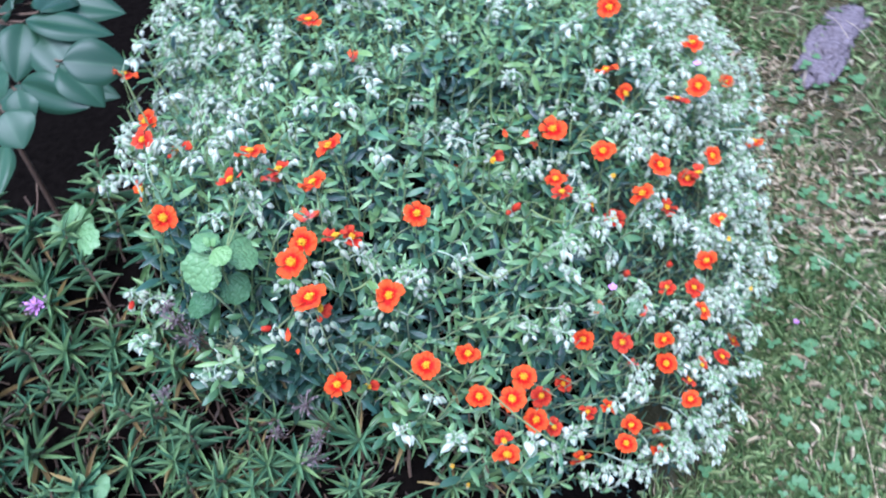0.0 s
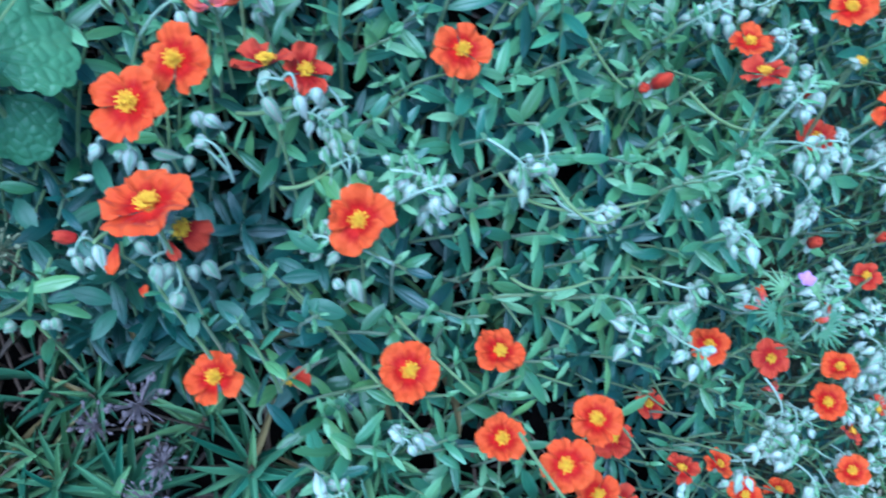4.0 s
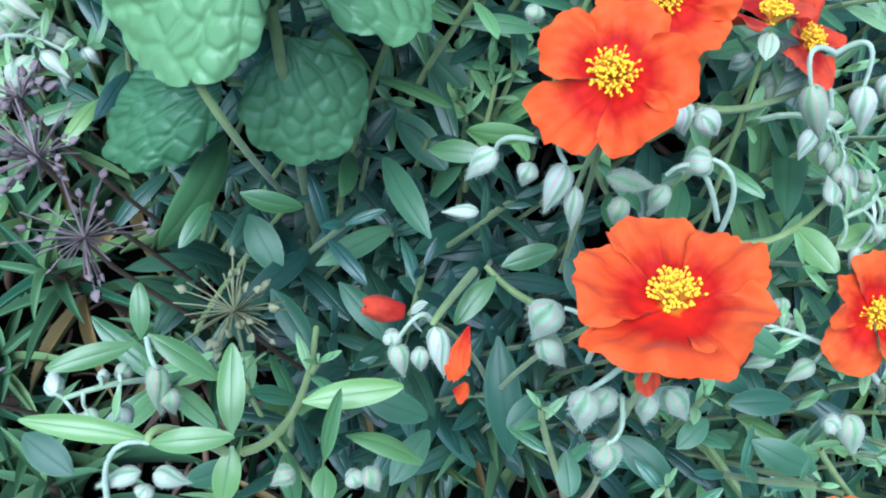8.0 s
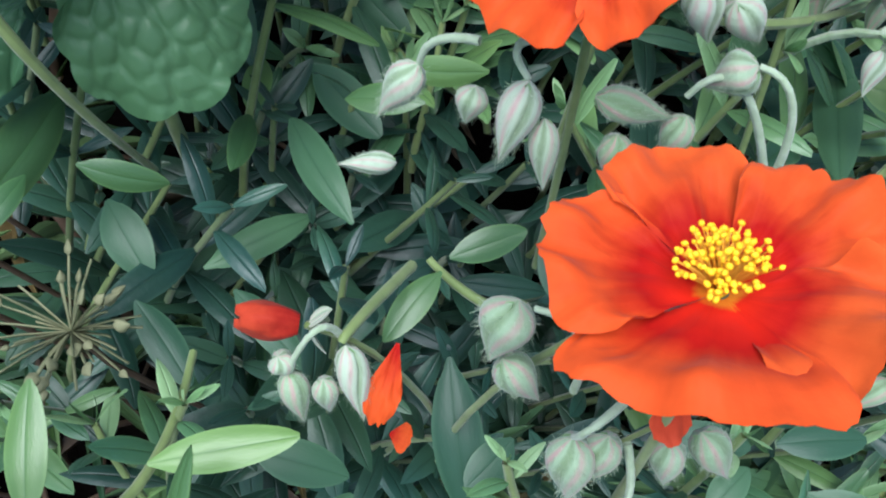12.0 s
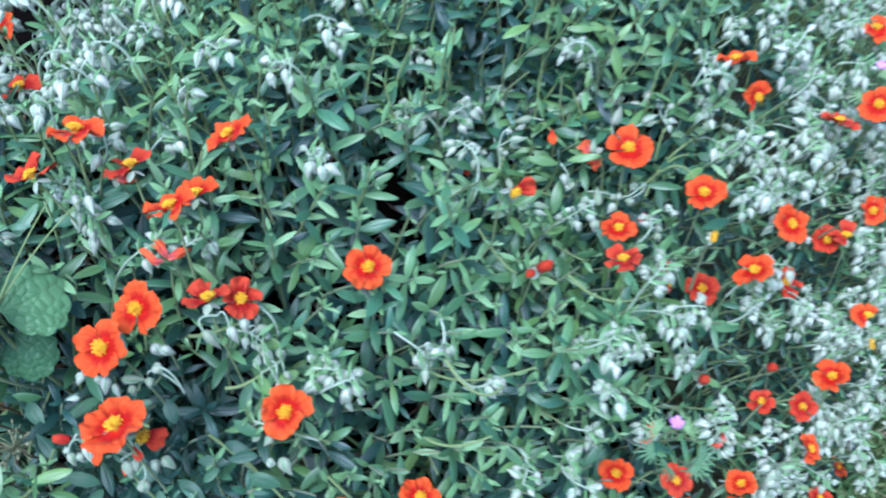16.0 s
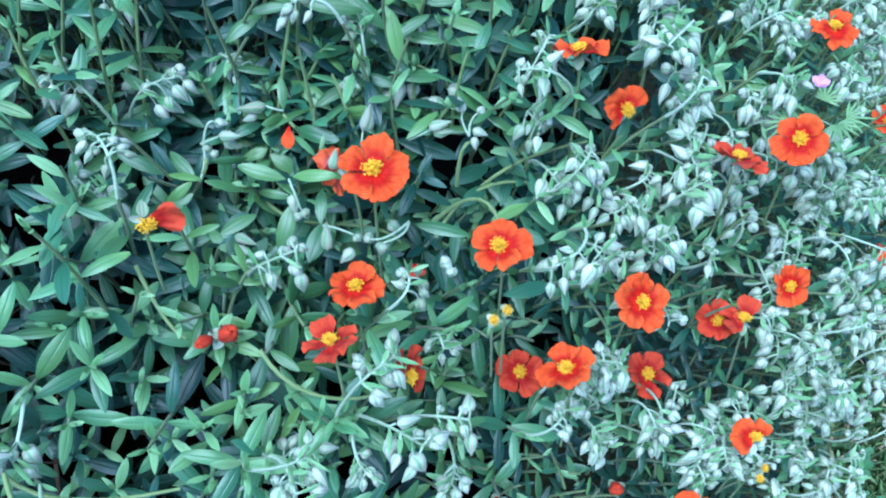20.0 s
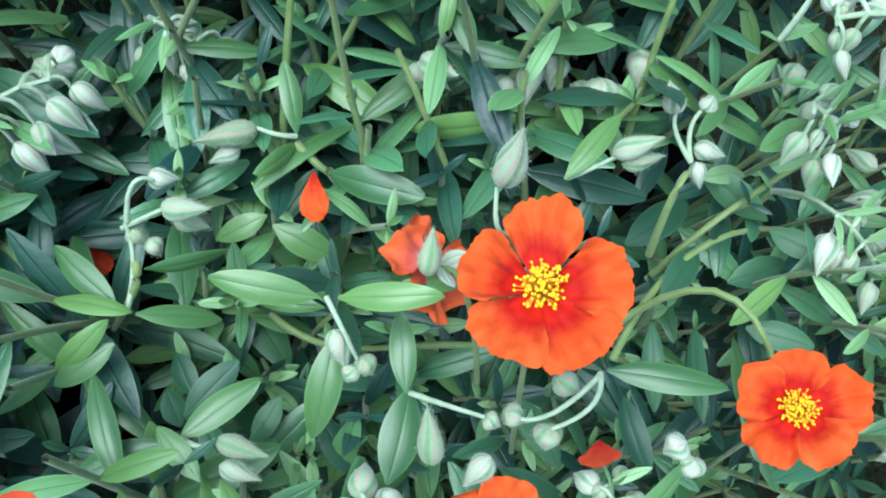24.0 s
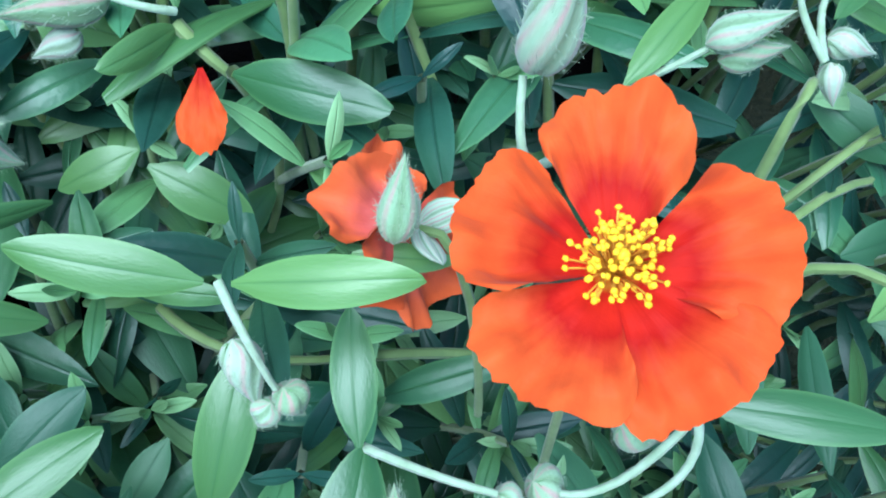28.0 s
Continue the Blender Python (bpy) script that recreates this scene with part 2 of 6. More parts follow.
def petal_material(name, heart, blotch, rim):
    m, n, l, b = mat(name, 0.55)
    uv = n.new("ShaderNodeUVMap")
    sep = n.new("ShaderNodeSeparateXYZ")
    l.new(uv.outputs[0], sep.inputs[0])
    sc = n.new("ShaderNodeVectorMath")
    sc.operation = "MULTIPLY"
    sc.inputs[1].default_value = (1.6, 17.0, 1.0)
    l.new(uv.outputs[0], sc.inputs[0])
    obj = n.new("ShaderNodeObjectInfo").outputs["Random"]
    ad = n.new("ShaderNodeVectorMath")
    l.new(sc.outputs[0], ad.inputs[0])
    l.new(obj, ad.inputs[1])
    streak = n.new("ShaderNodeTexNoise")
    streak.inputs["Scale"].default_value, streak.inputs["Detail"].default_value = 1.0, 4.0
    l.new(ad.outputs[0], streak.inputs["Vector"])
    mot = noise_of(n, l, 5.0, 4.0)
    wob = maths(n, l, "ADD", maths(n, l, "MULTIPLY", maths(n, l, "SUBTRACT", streak.outputs["Fac"], 0.5), 0.10),
                maths(n, l, "MULTIPLY", maths(n, l, "SUBTRACT", mot, 0.5), 0.26))
    u = maths(n, l, "ADD", sep.outputs[0], wob)
    r = ramp(n, [(0.02, (0.85, 0.33, 0.02)), (0.10, heart), (0.24, tuple(0.6 * a + 0.4 * c for a, c in zip(heart, blotch))), (0.42, blotch), (0.56, tuple(0.7 * a + 0.3 * c for a, c in zip(blotch, rim))), (0.70, tuple(0.25 * a + 0.75 * c for a, c in zip(blotch, rim))), (0.92, rim)])
    l.new(u, r.inputs[0])
    col = mixed(n, l, "MULTIPLY", maths(n, l, "MULTIPLY", obj, 0.5), r.outputs[0], (1.0, 0.62, 0.5))
    blot = ramp(n, [(0.30, (0.70, 0.62, 0.6)), (0.55, (1, 1, 1))])
    l.new(maths(n, l, "ADD", maths(n, l, "MULTIPLY", streak.outputs["Fac"], 0.45), maths(n, l, "MULTIPLY", mot, 0.55)), blot.inputs[0])
    col = mixed(n, l, "MULTIPLY", 0.35, col, blot.outputs[0])
    l.new(col, b.inputs["Base Color"])
    b.inputs["Sheen Weight"].default_value = 0.05
    b.inputs["Specular IOR Level"].default_value = 0.07
    tr = n.new("ShaderNodeBsdfTranslucent")
    l.new(col, tr.inputs["Color"])
    ms = n.new("ShaderNodeMixShader")
    ms.inputs[0].default_value = 0.2
    l.new(b.outputs[0], ms.inputs[1])
    l.new(tr.outputs[0], ms.inputs[2])
    l.new(ms.outputs[0], n["Material Output"].inputs[0])
    bump(n, l, b, maths(n, l, "ADD", maths(n, l, "MULTIPLY", streak.outputs["Fac"], 0.3), mot), 0.22, 0.0012)
    return m


PETAL = petal_material("orange_petal", (0.72, 0.024, 0.006), (0.40, 0.008, 0.005), (0.69, 0.109, 0.020))
SCARLET = petal_material("scarlet_petal", (0.55, 0.030, 0.012), (0.32, 0.011, 0.010), (0.56, 0.072, 0.028))
FADED = petal_material("faded_petal", (0.72, 0.22, 0.20), (0.62, 0.11, 0.09), (0.72, 0.13, 0.035))
YELLOW = plain("yellow_anther", (0.86, 0.47, 0.008), (0.95, 0.64, 0.02), 0.6, 12.0, 0.4, 0.0003, "island")
FILAMENT = plain("yellow_filament", (0.80, 0.34, 0.02), (0.88, 0.50, 0.06), 0.5, per="island")
# Dark soil pushed near black: its colour also carries the deep shade.
SOIL = plain("soil_dark_for_shade", (0.0010, 0.0009, 0.0008), (0.0055, 0.0046, 0.0038), 0.95, 70.0, 1.0, 0.008, gloss=0.0)
TURF = plain("turf_floor", (0.014, 0.020, 0.008), (0.10, 0.092, 0.05), 0.95, 240.0, 1.0, 0.006, gloss=0.05)
STONE = plain("lichened_stone", (0.11, 0.095, 0.10), (0.52, 0.45, 0.48), 0.95, 210.0, 1.0, 0.012)


# ---- mesh tools ----
rng = np.random.default_rng(7)
UP = np.array((0.0, 0.0, 1.0))


def unit(v):
    v = np.asarray(v, float)
    return v / (np.linalg.norm(v) + 1e-12)


class Shape:
    """Vertices, quads (or triangles, with the last index repeated) and a UV for each vertex."""

    def __init__(self, v, f, uv):
        self.v, self.f, self.uv = np.asarray(v, float), np.asarray(f, int), np.asarray(uv, float)


def grid_shape(fn, nu, nv, wrap=False):
    us, vs = np.meshgrid(np.linspace(0, 1, nu + 1), np.linspace(0, 1, nv + 1), indexing="ij")
    v = np.array([fn(a, b) for a, b in zip(us.ravel(), vs.ravel())])
    f = [(i * (nv + 1) + j, (i + 1) * (nv + 1) + j, (i + 1) * (nv + 1) + j + 1, i * (nv + 1) + j + 1) for i in range(nu) for j in range(nv)]
    return Shape(v, f, np.stack([us.ravel(), vs.ravel()], 1))


def joined(shapes):
    v, f, uv, k = [], [], [], 0
    for s in shapes:
        v.append(s.v)
        f.append(s.f + k)
        uv.append(s.uv)
        k += len(s.v)
    return Shape(np.concatenate(v), np.concatenate(f), np.concatenate(uv))


def moved(s, m):
    m = np.asarray(m, float)
    return Shape(s.v @ m[:3, :3].T + m[:3, 3], s.f, s.uv)


def basis(origin, along, normal, length=1.0, width=None, thick=None):
    """Local x runs along, z is the normal."""
    x = unit(along)
    y = np.cross(normal, x)
    if np.linalg.norm(y) < 1e-6:
        y = np.cross((0.3, 0.5, 0.8), x)
    y = unit(y)
    z = np.cross(x, y)
    w = length if width is None else width
    k = length if thick is None else thick
    m = np.eye(4)
    m[:3, 0], m[:3, 1], m[:3, 2], m[:3, 3] = x * length, y * w, z * k, origin
    return m


def mesh_of(name, s, material, smooth=True):
    me = bpy.data.meshes.new(name)
    quads = len(s.f) and s.f.shape[1] == 4
    n, k = len(s.f), 4 if quads else 3
    me.vertices.add(len(s.v))
    me.vertices.foreach_set("co", s.v.ravel())
    me.loops.add(n * k)
    me.loops.foreach_set("vertex_index", s.f.ravel().astype(np.int32))
    me.polygons.add(n)
    me.polygons.foreach_set("loop_start", np.arange(0, n * k, k, dtype=np.int32))
    me.update(calc_edges=True)
    layer = me.uv_layers.new(name="UVMap")
    layer.data.foreach_set("uv", s.uv[s.f.ravel()].ravel())
    me.polygons.foreach_set("use_smooth", np.full(n, smooth))
    me.materials.append(material)
    me.validate()
    return me


def part(name, mesh, parent, m=None, label="", kind=""):
    ob = new(name, mesh)
    ob.parent = parent
    if m is not None:
        ob.matrix_basis = Matrix([list(map(float, r)) for r in m])
    return tagged(ob, label=label, kind=kind)


def thing(name, label, category, group="", place=(0, 0, 0)):
    ob = new(name)
    ob.empty_display_size = 0.02
    ob.location = place
    return tagged(ob, label, category, group)


def tube(points, radii, sides=5):
    """A tapered tube along points."""
    p = np.asarray(points, float)
    r = np.broadcast_to(radii, len(p))
    d = np.gradient(p, axis=0)
    v, uv = [], []
    ref = np.array((0.31, 0.62, 0.72))
    for i in range(len(p)):
        t = unit(d[i])
        a = unit(np.cross(t, ref))
        b = np.cross(t, a)
        for k in range(sides + 1):
            w = 2 * math.pi * k / sides
            v.append(p[i] + r[i] * (math.cos(w) * a + math.sin(w) * b))
            uv.append((i / (len(p) - 1), k / sides))
    n = sides + 1
    f = [(i * n + k, i * n + k + 1, (i + 1) * n + k + 1, (i + 1) * n + k) for i in range(len(p) - 1) for k in range(sides)]
    return Shape(v, f, uv)


def bezier(a, b, c, d, n=7):
    t = np.linspace(0, 1, n)[:, None]
    a, b, c, d = (np.asarray(q, float) for q in (a, b, c, d))
    return (1 - t) ** 3 * a + 3 * t * (1 - t) ** 2 * b + 3 * t * t * (1 - t) * c + t**3 * d


def blade(nu=8, nv=4, bend=0.10, fold=0.10, tip=0.8, curl=0.10, seed=0, belly=0.85):
    """A lance-shaped leaf, 1 long and 1 wide, with a grooved rib and rolled margins."""
    r = random.Random(seed)
    ph = r.uniform(0, 6)
    tw = r.uniform(-0.25, 0.25)

    def fn(u, v):
        w = (math.sin(math.pi * min(1, u**belly * 0.985 + 0.012)) ** tip) * 0.5
        s = (v - 0.5) * 2
        z = fold * abs(s) ** 1.2 * w * 2 - curl * abs(s) ** 4 * w * 2 - bend * u * u + 0.012 * math.sin(9 * u + ph) * s
        return (u, s * w, z + tw * u * s * w * 0.3)

    return grid_shape(fn, nu, nv)


def solid(s, t):
    """The same sheet with an underside t below it."""
    n = len(s.v)
    low = s.v - np.array((0, 0, t))
    return Shape(np.concatenate([s.v, low]), np.concatenate([s.f, s.f[:, ::-1] + n]), np.concatenate([s.uv, s.uv]))


def ovoid(nu=7, nv=8, ribs=0.05, twist=0.5, hair=0, seed=0, thick=0.005):
    """A pointed bud of three ridged sepals along +x, 1 long and 1 wide; hair: that many hairs on it instead."""

    def fn(u, v):
        r = 0.5 * (math.sin(math.pi * u**0.68) ** 0.95) * (1 - 0.30 * u) * 1.16 if 0 < u < 1 else 0.0
        a = 2 * math.pi * v + twist * u
        r *= 1 - ribs + 2.0 * ribs * abs(math.sin(3 * math.pi * v)) ** 0.6
        return (u + 0.02 * math.sin(6 * math.pi * v) * u, r * math.cos(a), r * math.sin(a))

    if not hair:
        return grid_shape(fn, nu, nv)
    r = random.Random(seed)
    shapes = []
    for k in range(hair):
        u, v = r.uniform(0.02, 0.95), r.random()
        p = np.array(fn(u, v))
        o = unit((0.5 * r.uniform(-0.4, 1.2), p[1] + r.uniform(-0.2, 0.2), p[2] + r.uniform(-0.2, 0.2)))
        w = unit(np.cross(o, (r.random(), r.random(), r.random()))) * thick
        t = p + o * r.uniform(0.08, 0.19)
        shapes.append(Shape([p - w, p + w, t + w * 0.2, t - w * 0.2], [(0, 1, 2, 3)], [(0.5, 0.10)] * 4))
    return joined(shapes)


class Heap:
    """Gathers many placed copies of shapes for one joined mesh."""

    def __init__(self):
        self.items = []

    def add(self, shape, m):
        self.items.append(moved(shape, m))

    def put(self, name, material, parent, label="", kind="stuff"):
        if self.items:
            return part(name, mesh_of(name, joined(self.items), material), parent, None, label, kind)


# ---- the ground: a planted bank that falls to a lawn ----
def step(a, b, x):
    t = min(1.0, max(0.0, (x - a) / (b - a)))
    return t * t * (3 - 2 * t)


def bed(y):
    return 0.205 + 0.5 * (min(max(y, -0.25), 0.15) + 0.09) - 1.7 * min(max(0.0, y - 0.15), 0.25)


def lawn(x, y):
    return -0.05 + 0.10 * min(max(y, -0.6), 0.9)


def slope_mix(x, y):
    return step(-0.10, 0.27, x - 0.25 * max(0.0, min(y, 0.4)))


def ground_z(x, y):
    k = slope_mix(x, y)
    n = noise.noise((x * 22, y * 22, 0)) * 0.006 + noise.noise((x * 5, y * 5, 3)) * 0.010
    near = math.exp(-(x * x + y * y) / 4.0)
    return (1 - k) * bed(y) + k * lawn(x, y) + n * near


def build_ground():
    line = np.concatenate([-np.geomspace(900, 0.75, 14), np.linspace(-0.7, 0.9, 130), np.geomspace(0.95, 900, 14)])
    n = len(line)
    v = [(x, y, ground_z(x, y)) for x in line for y in line]
    f = [(i * n + j, (i + 1) * n + j, (i + 1) * n + j + 1, i * n + j + 1) for i in range(n - 1) for j in range(n - 1)]
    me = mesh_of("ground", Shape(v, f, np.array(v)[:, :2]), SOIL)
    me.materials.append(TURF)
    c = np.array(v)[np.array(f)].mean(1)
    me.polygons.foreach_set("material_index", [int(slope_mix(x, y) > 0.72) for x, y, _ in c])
    tagged(new("ground", me), "crumbly soil bank, near black partly for shade, falling to a mown lawn", "ground", kind="structure")


build_ground()


# ---- rock rose: shape of the cushion ----
def canopy(x, y):
    x, yy = min(max(x, -0.27), 0.40), min(max(y, -0.14), 0.24)
    z = (0.3326 + 0.8253 * yy - 1.829 * yy**2 - 0.8133 * yy**3 - 0.6589 * x + 3.2275 * x * yy - 0.8655 * x * yy**2
         - 1.0193 * x**2 - 1.1781 * x**2 * yy - 0.6736 * x**3)
    return max(z - 0.10 * max(0.0, y - 0.24), ground_z(x, y) + 0.03)


def canopy_normal(x, y):
    e = 0.01
    return unit((-(canopy(x + e, y) - canopy(x - e, y)) / (2 * e), -(canopy(x, y + e) - canopy(x, y - e)) / (2 * e), 1.0))


EDGE = [(-0.27, 0.62), (-0.285, 0.22), (-0.262, 0.1), (-0.235, 0.01), (-0.19, -0.03), (-0.175, -0.085), (-0.10, -0.10), (-0.03, -0.115), (-0.01, -0.145),
        (0.07, -0.12), (0.12, -0.11), (0.2, -0.085), (0.28, -0.01), (0.33, 0.06), (0.40, 0.2), (0.40, 0.3), (0.45, 0.62)]


def within_edge(x, y, grow=0.0):
    hit = False
    for (ax, ay), (bx, by) in zip(EDGE, EDGE[1:] + EDGE[:1]):
        if (ay > y) != (by > y) and x < ax + (y - ay) / (by - ay) * (bx - ax) + (grow if ax > 0.1 else -grow):
            hit = not hit
    return hit


rock_rose = thing("rock_rose", "low grey-green rock rose cushion covered in orange flowers and nodding buds", "shrub", place=(0.0, 0.0, 0.0))


# ---- rock rose flowers ----
def petal_shape(seed, width=1.12, cup=0.16, ragged=0.05, limp=0.0, nu=13, nv=22, corner=5):
    r = random.Random(seed)
    ph = [r.uniform(0, 6.3) for _ in range(6)]
    lean = r.uniform(-0.12, 0.12)

    def fn(u, v):
        s = (v - 0.5) * 2
        rim = 1.0 + 0.025 * math.sin(3 * s + ph[0]) + ragged * (1.1 * noise.noise((s * 3.2, seed * 3.1, 0)) + 0.8 * noise.noise((s * 9, seed * 1.7, 5)) + 0.45 * noise.noise((s * 24, seed * 2.9, 2))) - 0.05 * s * s - 0.24 * abs(s) ** corner
        ang = s * (0.60 + 0.06 * u**0.7) * width
        rad = 0.06 + 0.94 * u * rim
        x, y = rad * math.cos(ang * 0.98), rad * math.sin(ang * 0.98)
        z = cup * u**1.3 - 0.20 * cup * u**4 + 0.05 * u * u * math.sin(5 * s + ph[3]) + 0.03 * u**3 * math.sin(11 * s + ph[4]) + 0.20 * u**2 * noise.noise((u * 3.2, s * 2.4, seed * 2.3)) + lean * u * s * 0.5
        z += 0.018 * u * u * math.sin(10 * u + 4 * s + ph[5]) - 0.05 * abs(s) ** 3 * u
        if limp:
            z += limp * u * (0.55 * noise.noise((u * 2.2, s * 2.0, seed * 1.9)) - 0.9 * u)
            x *= 1 - limp * (0.35 * u + 0.25 * u * noise.noise((s * 2.5, seed * 0.7, 8)))
            y *= 1 - limp * 0.45 * u
        return (x, y, z)

    return solid(grid_shape(fn, nu, nv), 0.006)


PETALS = [mesh_of("petal", petal_shape(k, 1.02 + 0.04 * (k % 4), 0.14 + 0.05 * (k % 3), 0.045 + 0.018 * (k % 3)), PETAL) for k in range(8)]
HERO_PETALS = [mesh_of("petal", petal_shape(70 + k, 1.03, 0.15 + 0.04 * (k % 3), 0.046 + 0.012 * (k % 2), 0.0, 20, 44, 8), PETAL) for k in range(5)]
RED_PETALS = [mesh_of("petal", petal_shape(40 + k, 1.0, 0.18, 0.05), SCARLET) for k in range(4)]
def detached(seed):
    s = petal_shape(seed, 1.0, 0.35, 0.05, 0.2)
    s.uv[:, 0] = 0.38 + 0.55 * s.uv[:, 0]
    return s


LOOSE = [mesh_of("petal", detached(90 + k), SCARLET if k % 2 else PETAL) for k in range(4)]
LIMP = [mesh_of("petal", petal_shape(20 + k, 0.8, 0.3, 0.08, 0.9), FADED) for k in range(3)]
FADED_PETALS = [mesh_of("petal", petal_shape(60 + k, 1.0, 0.25, 0.045, 0.25), FADED) for k in range(4)]


def ball(nu=4, nv=6):
    return grid_shape(lambda u, v: (0.5 * math.sin(math.pi * u) * math.cos(6.28318 * v), 0.5 * math.sin(math.pi * u) * math.sin(6.28318 * v), -0.5 * math.cos(math.pi * u)), nu, nv)


BALL = ball()


def stamen_shapes(seed, count=140):
    """Filaments fanning from the middle with a small round anther each, in flower radii."""
    r = random.Random(seed)
    fil, ant = [], []
    for k in range(count):
        a = k * 2.39996 + r.uniform(-0.4, 0.4)
        q = math.sqrt((k + 0.5) / count)
        out = 0.02 + 0.27 * q * r.uniform(0.6, 1.15)
        up = 0.36 - 0.14 * q + r.uniform(-0.04, 0.05)
        tip = np.array((out * math.cos(a), out * math.sin(a), up))
        base = np.array((0.05 * q * math.cos(a), 0.05 * q * math.sin(a), 0.03))
        mid = base * 0.4 + tip * 0.6 + np.array((0, 0, 0.035))
        fil.append(tube(bezier(base, mid * 0.6, mid, tip, 4), 0.0075, 3))
        s = r.uniform(0.030, 0.046)
        m = basis(tip, (r.uniform(-1, 1), r.uniform(-1, 1), 0.4), (0, 0, 1), s * 1.25, s, s * 0.9)
        ant.append(moved(BALL, m))
    return joined(fil), joined(ant)


STAMENS = [tuple(mesh_of(n, s, mt) for n, s, mt in zip(("filaments", "anthers"), stamen_shapes(k), (FILAMENT, YELLOW))) for k in range(3)]
PISTIL = mesh_of("pistil", joined([tube([(0, 0, 0.0), (0, 0, 0.12), (0, 0, 0.24)], [0.05, 0.03, 0.025], 6), moved(BALL, basis((0, 0, 0.27), (1, 0, 0), (0, 0, 1), 0.09, 0.09, 0.07))]), YELLOW)


def sepal_shape():
    one = solid(blade(6, 4, 0.05, 0.12, 0.7, 0.0, 3), 0.03)
    return joined([moved(one, basis((0, 0, -0.13), (math.cos(a), math.sin(a), -0.75), (0, 0, 1), 0.5, 0.34, 0.3)) for a in (0.3, 2.4, 4.5)])


SEPALS = mesh_of("sepals", sepal_shape(), BUD_ONE)
def furled_shape():
    """Petals still rolled round one another, blunt and creased at the end."""

    def fn(u, v):
        a = 2 * math.pi * v
        r = 0.30 * math.sin(math.pi * (0.10 + 0.84 * u)) ** 0.55 * (1 + 0.10 * math.sin(3 * a + 5 * u) + 0.05 * math.sin(7 * a - 3 * u))
        r *= 1.0 if u < 0.97 else 0.35
        return (r * math.cos(a), r * math.sin(a) * 0.9, 0.95 * u + 0.05 * math.sin(2 * a) * u - (0.07 if u > 0.97 else 0))

    s = grid_shape(fn, 14, 24)
    s.uv[:, 0] = 0.45 + 0.35 * s.uv[:, 0]
    return s


CLOSED = mesh_of("furled_petals", furled_shape(), SCARLET)
FLOWER_SPOTS = []
RADIUS = 0.0131


def flower(x, y, z, nx, ny, nz, spin=0, size=1.0, state="open", petals=()):
    """One flower with its stalk, standing at its place and facing along n; petals: the angle, length, breadth and lift of each, where they are known."""
    k = len(FLOWER_SPOTS)
    p, n = np.array((x, y, z)), unit((nx, ny, nz))
    FLOWER_SPOTS.append((p, n, state))
    r = RADIUS * size * (1.0 if petals else 0.94)
    side = unit(np.cross((0, 1, 0.001), n))
    upw = np.cross(n, side)
    a0 = radians(spin)
    base = p - n * r * 0.32
    m = np.eye(4)
    m[:3, 0], m[:3, 1], m[:3, 2], m[:3, 3] = side * r, upw * r, n * r, base
    foot = base - n * 0.018 - UP * 0.050 + rng.normal(0, 0.004, 3)
    stalk = tube(bezier(base - n * r * 0.10, base - n * 0.010, foot + UP * 0.010, foot, 8), np.linspace(0.0005, 0.0006, 8), 6)
    labels = {"open": "open orange flower with a yellow centre", "deep_toned": "deep red flower with a yellow centre", "half": "orange flower that has lost petals", "limp": "wilted red flower",
              "closed": "furled red flower", "bare": "flower reduced to its yellow centre", "spent": "spent flower with a yellow centre between pale sepals",
              "faded": "faded flower seen from behind"}
    head = part("flower", mesh_of("flower_stalk", stalk, STEM), rock_rose, None, labels[state])
    part("calyx", SEPALS, head, m)
    if state == "closed":
        part("furled_petals", CLOSED, head, m)
        return head
    if state not in ("limp", "faded"):
        fil, ant = STAMENS[k % 3]
        part("filament_tuft", fil, head, m)
        part("anther_tuft", ant, head, m)
        part("pistil", PISTIL, head, m)
    count = {"open": 5, "deep_toned": 5, "half": 3, "limp": 3, "bare": 1, "spent": 0, "faded": 5}[state]
    for i in range(count):
        a = a0 + i * 2 * math.pi / 5 + rng.normal(0, 0.45 if state == "limp" else 0.06)
        tilt = rng.normal(0.25 if state == "faded" else 0.08, 0.5 if state == "limp" else 0.18) + (0.006 if i % 2 else -0.006)
        rot = np.array(Matrix.Rotation(a, 4, "Z") @ Matrix.Rotation(-tilt, 4, "Y") @ Matrix.Rotation(rng.normal(0, 0.6 if state == "limp" else 0.22 if state in ("half", "deep_toned") else 0.09), 4, "X"))
        s = rng.uniform(0.90, 1.06)
        long, broad_, roll = s, s, 0.10 if state == "open" else 0.0
        if petals:
            turn, long, broad_, tilt = petals[i]
            a = radians(turn)
        rot = rot if not petals and not roll else np.array(Matrix.Rotation(a, 4, "Z") @ Matrix.Rotation(-tilt, 4, "Y") @ Matrix.Rotation(rng.normal(roll, 0.07), 4, "X"))
        pool = HERO_PETALS if petals else LIMP if state == "limp" else FADED_PETALS if state == "faded" else RED_PETALS if state in ("bare", "deep_toned") or (state == "half" and k % 2) else PETALS
        mm = m @ rot @ np.diag((long, broad_, long, 1.0))
        part("petal", pool[(k * 3 + i) % len(pool)], head, mm)
    return head


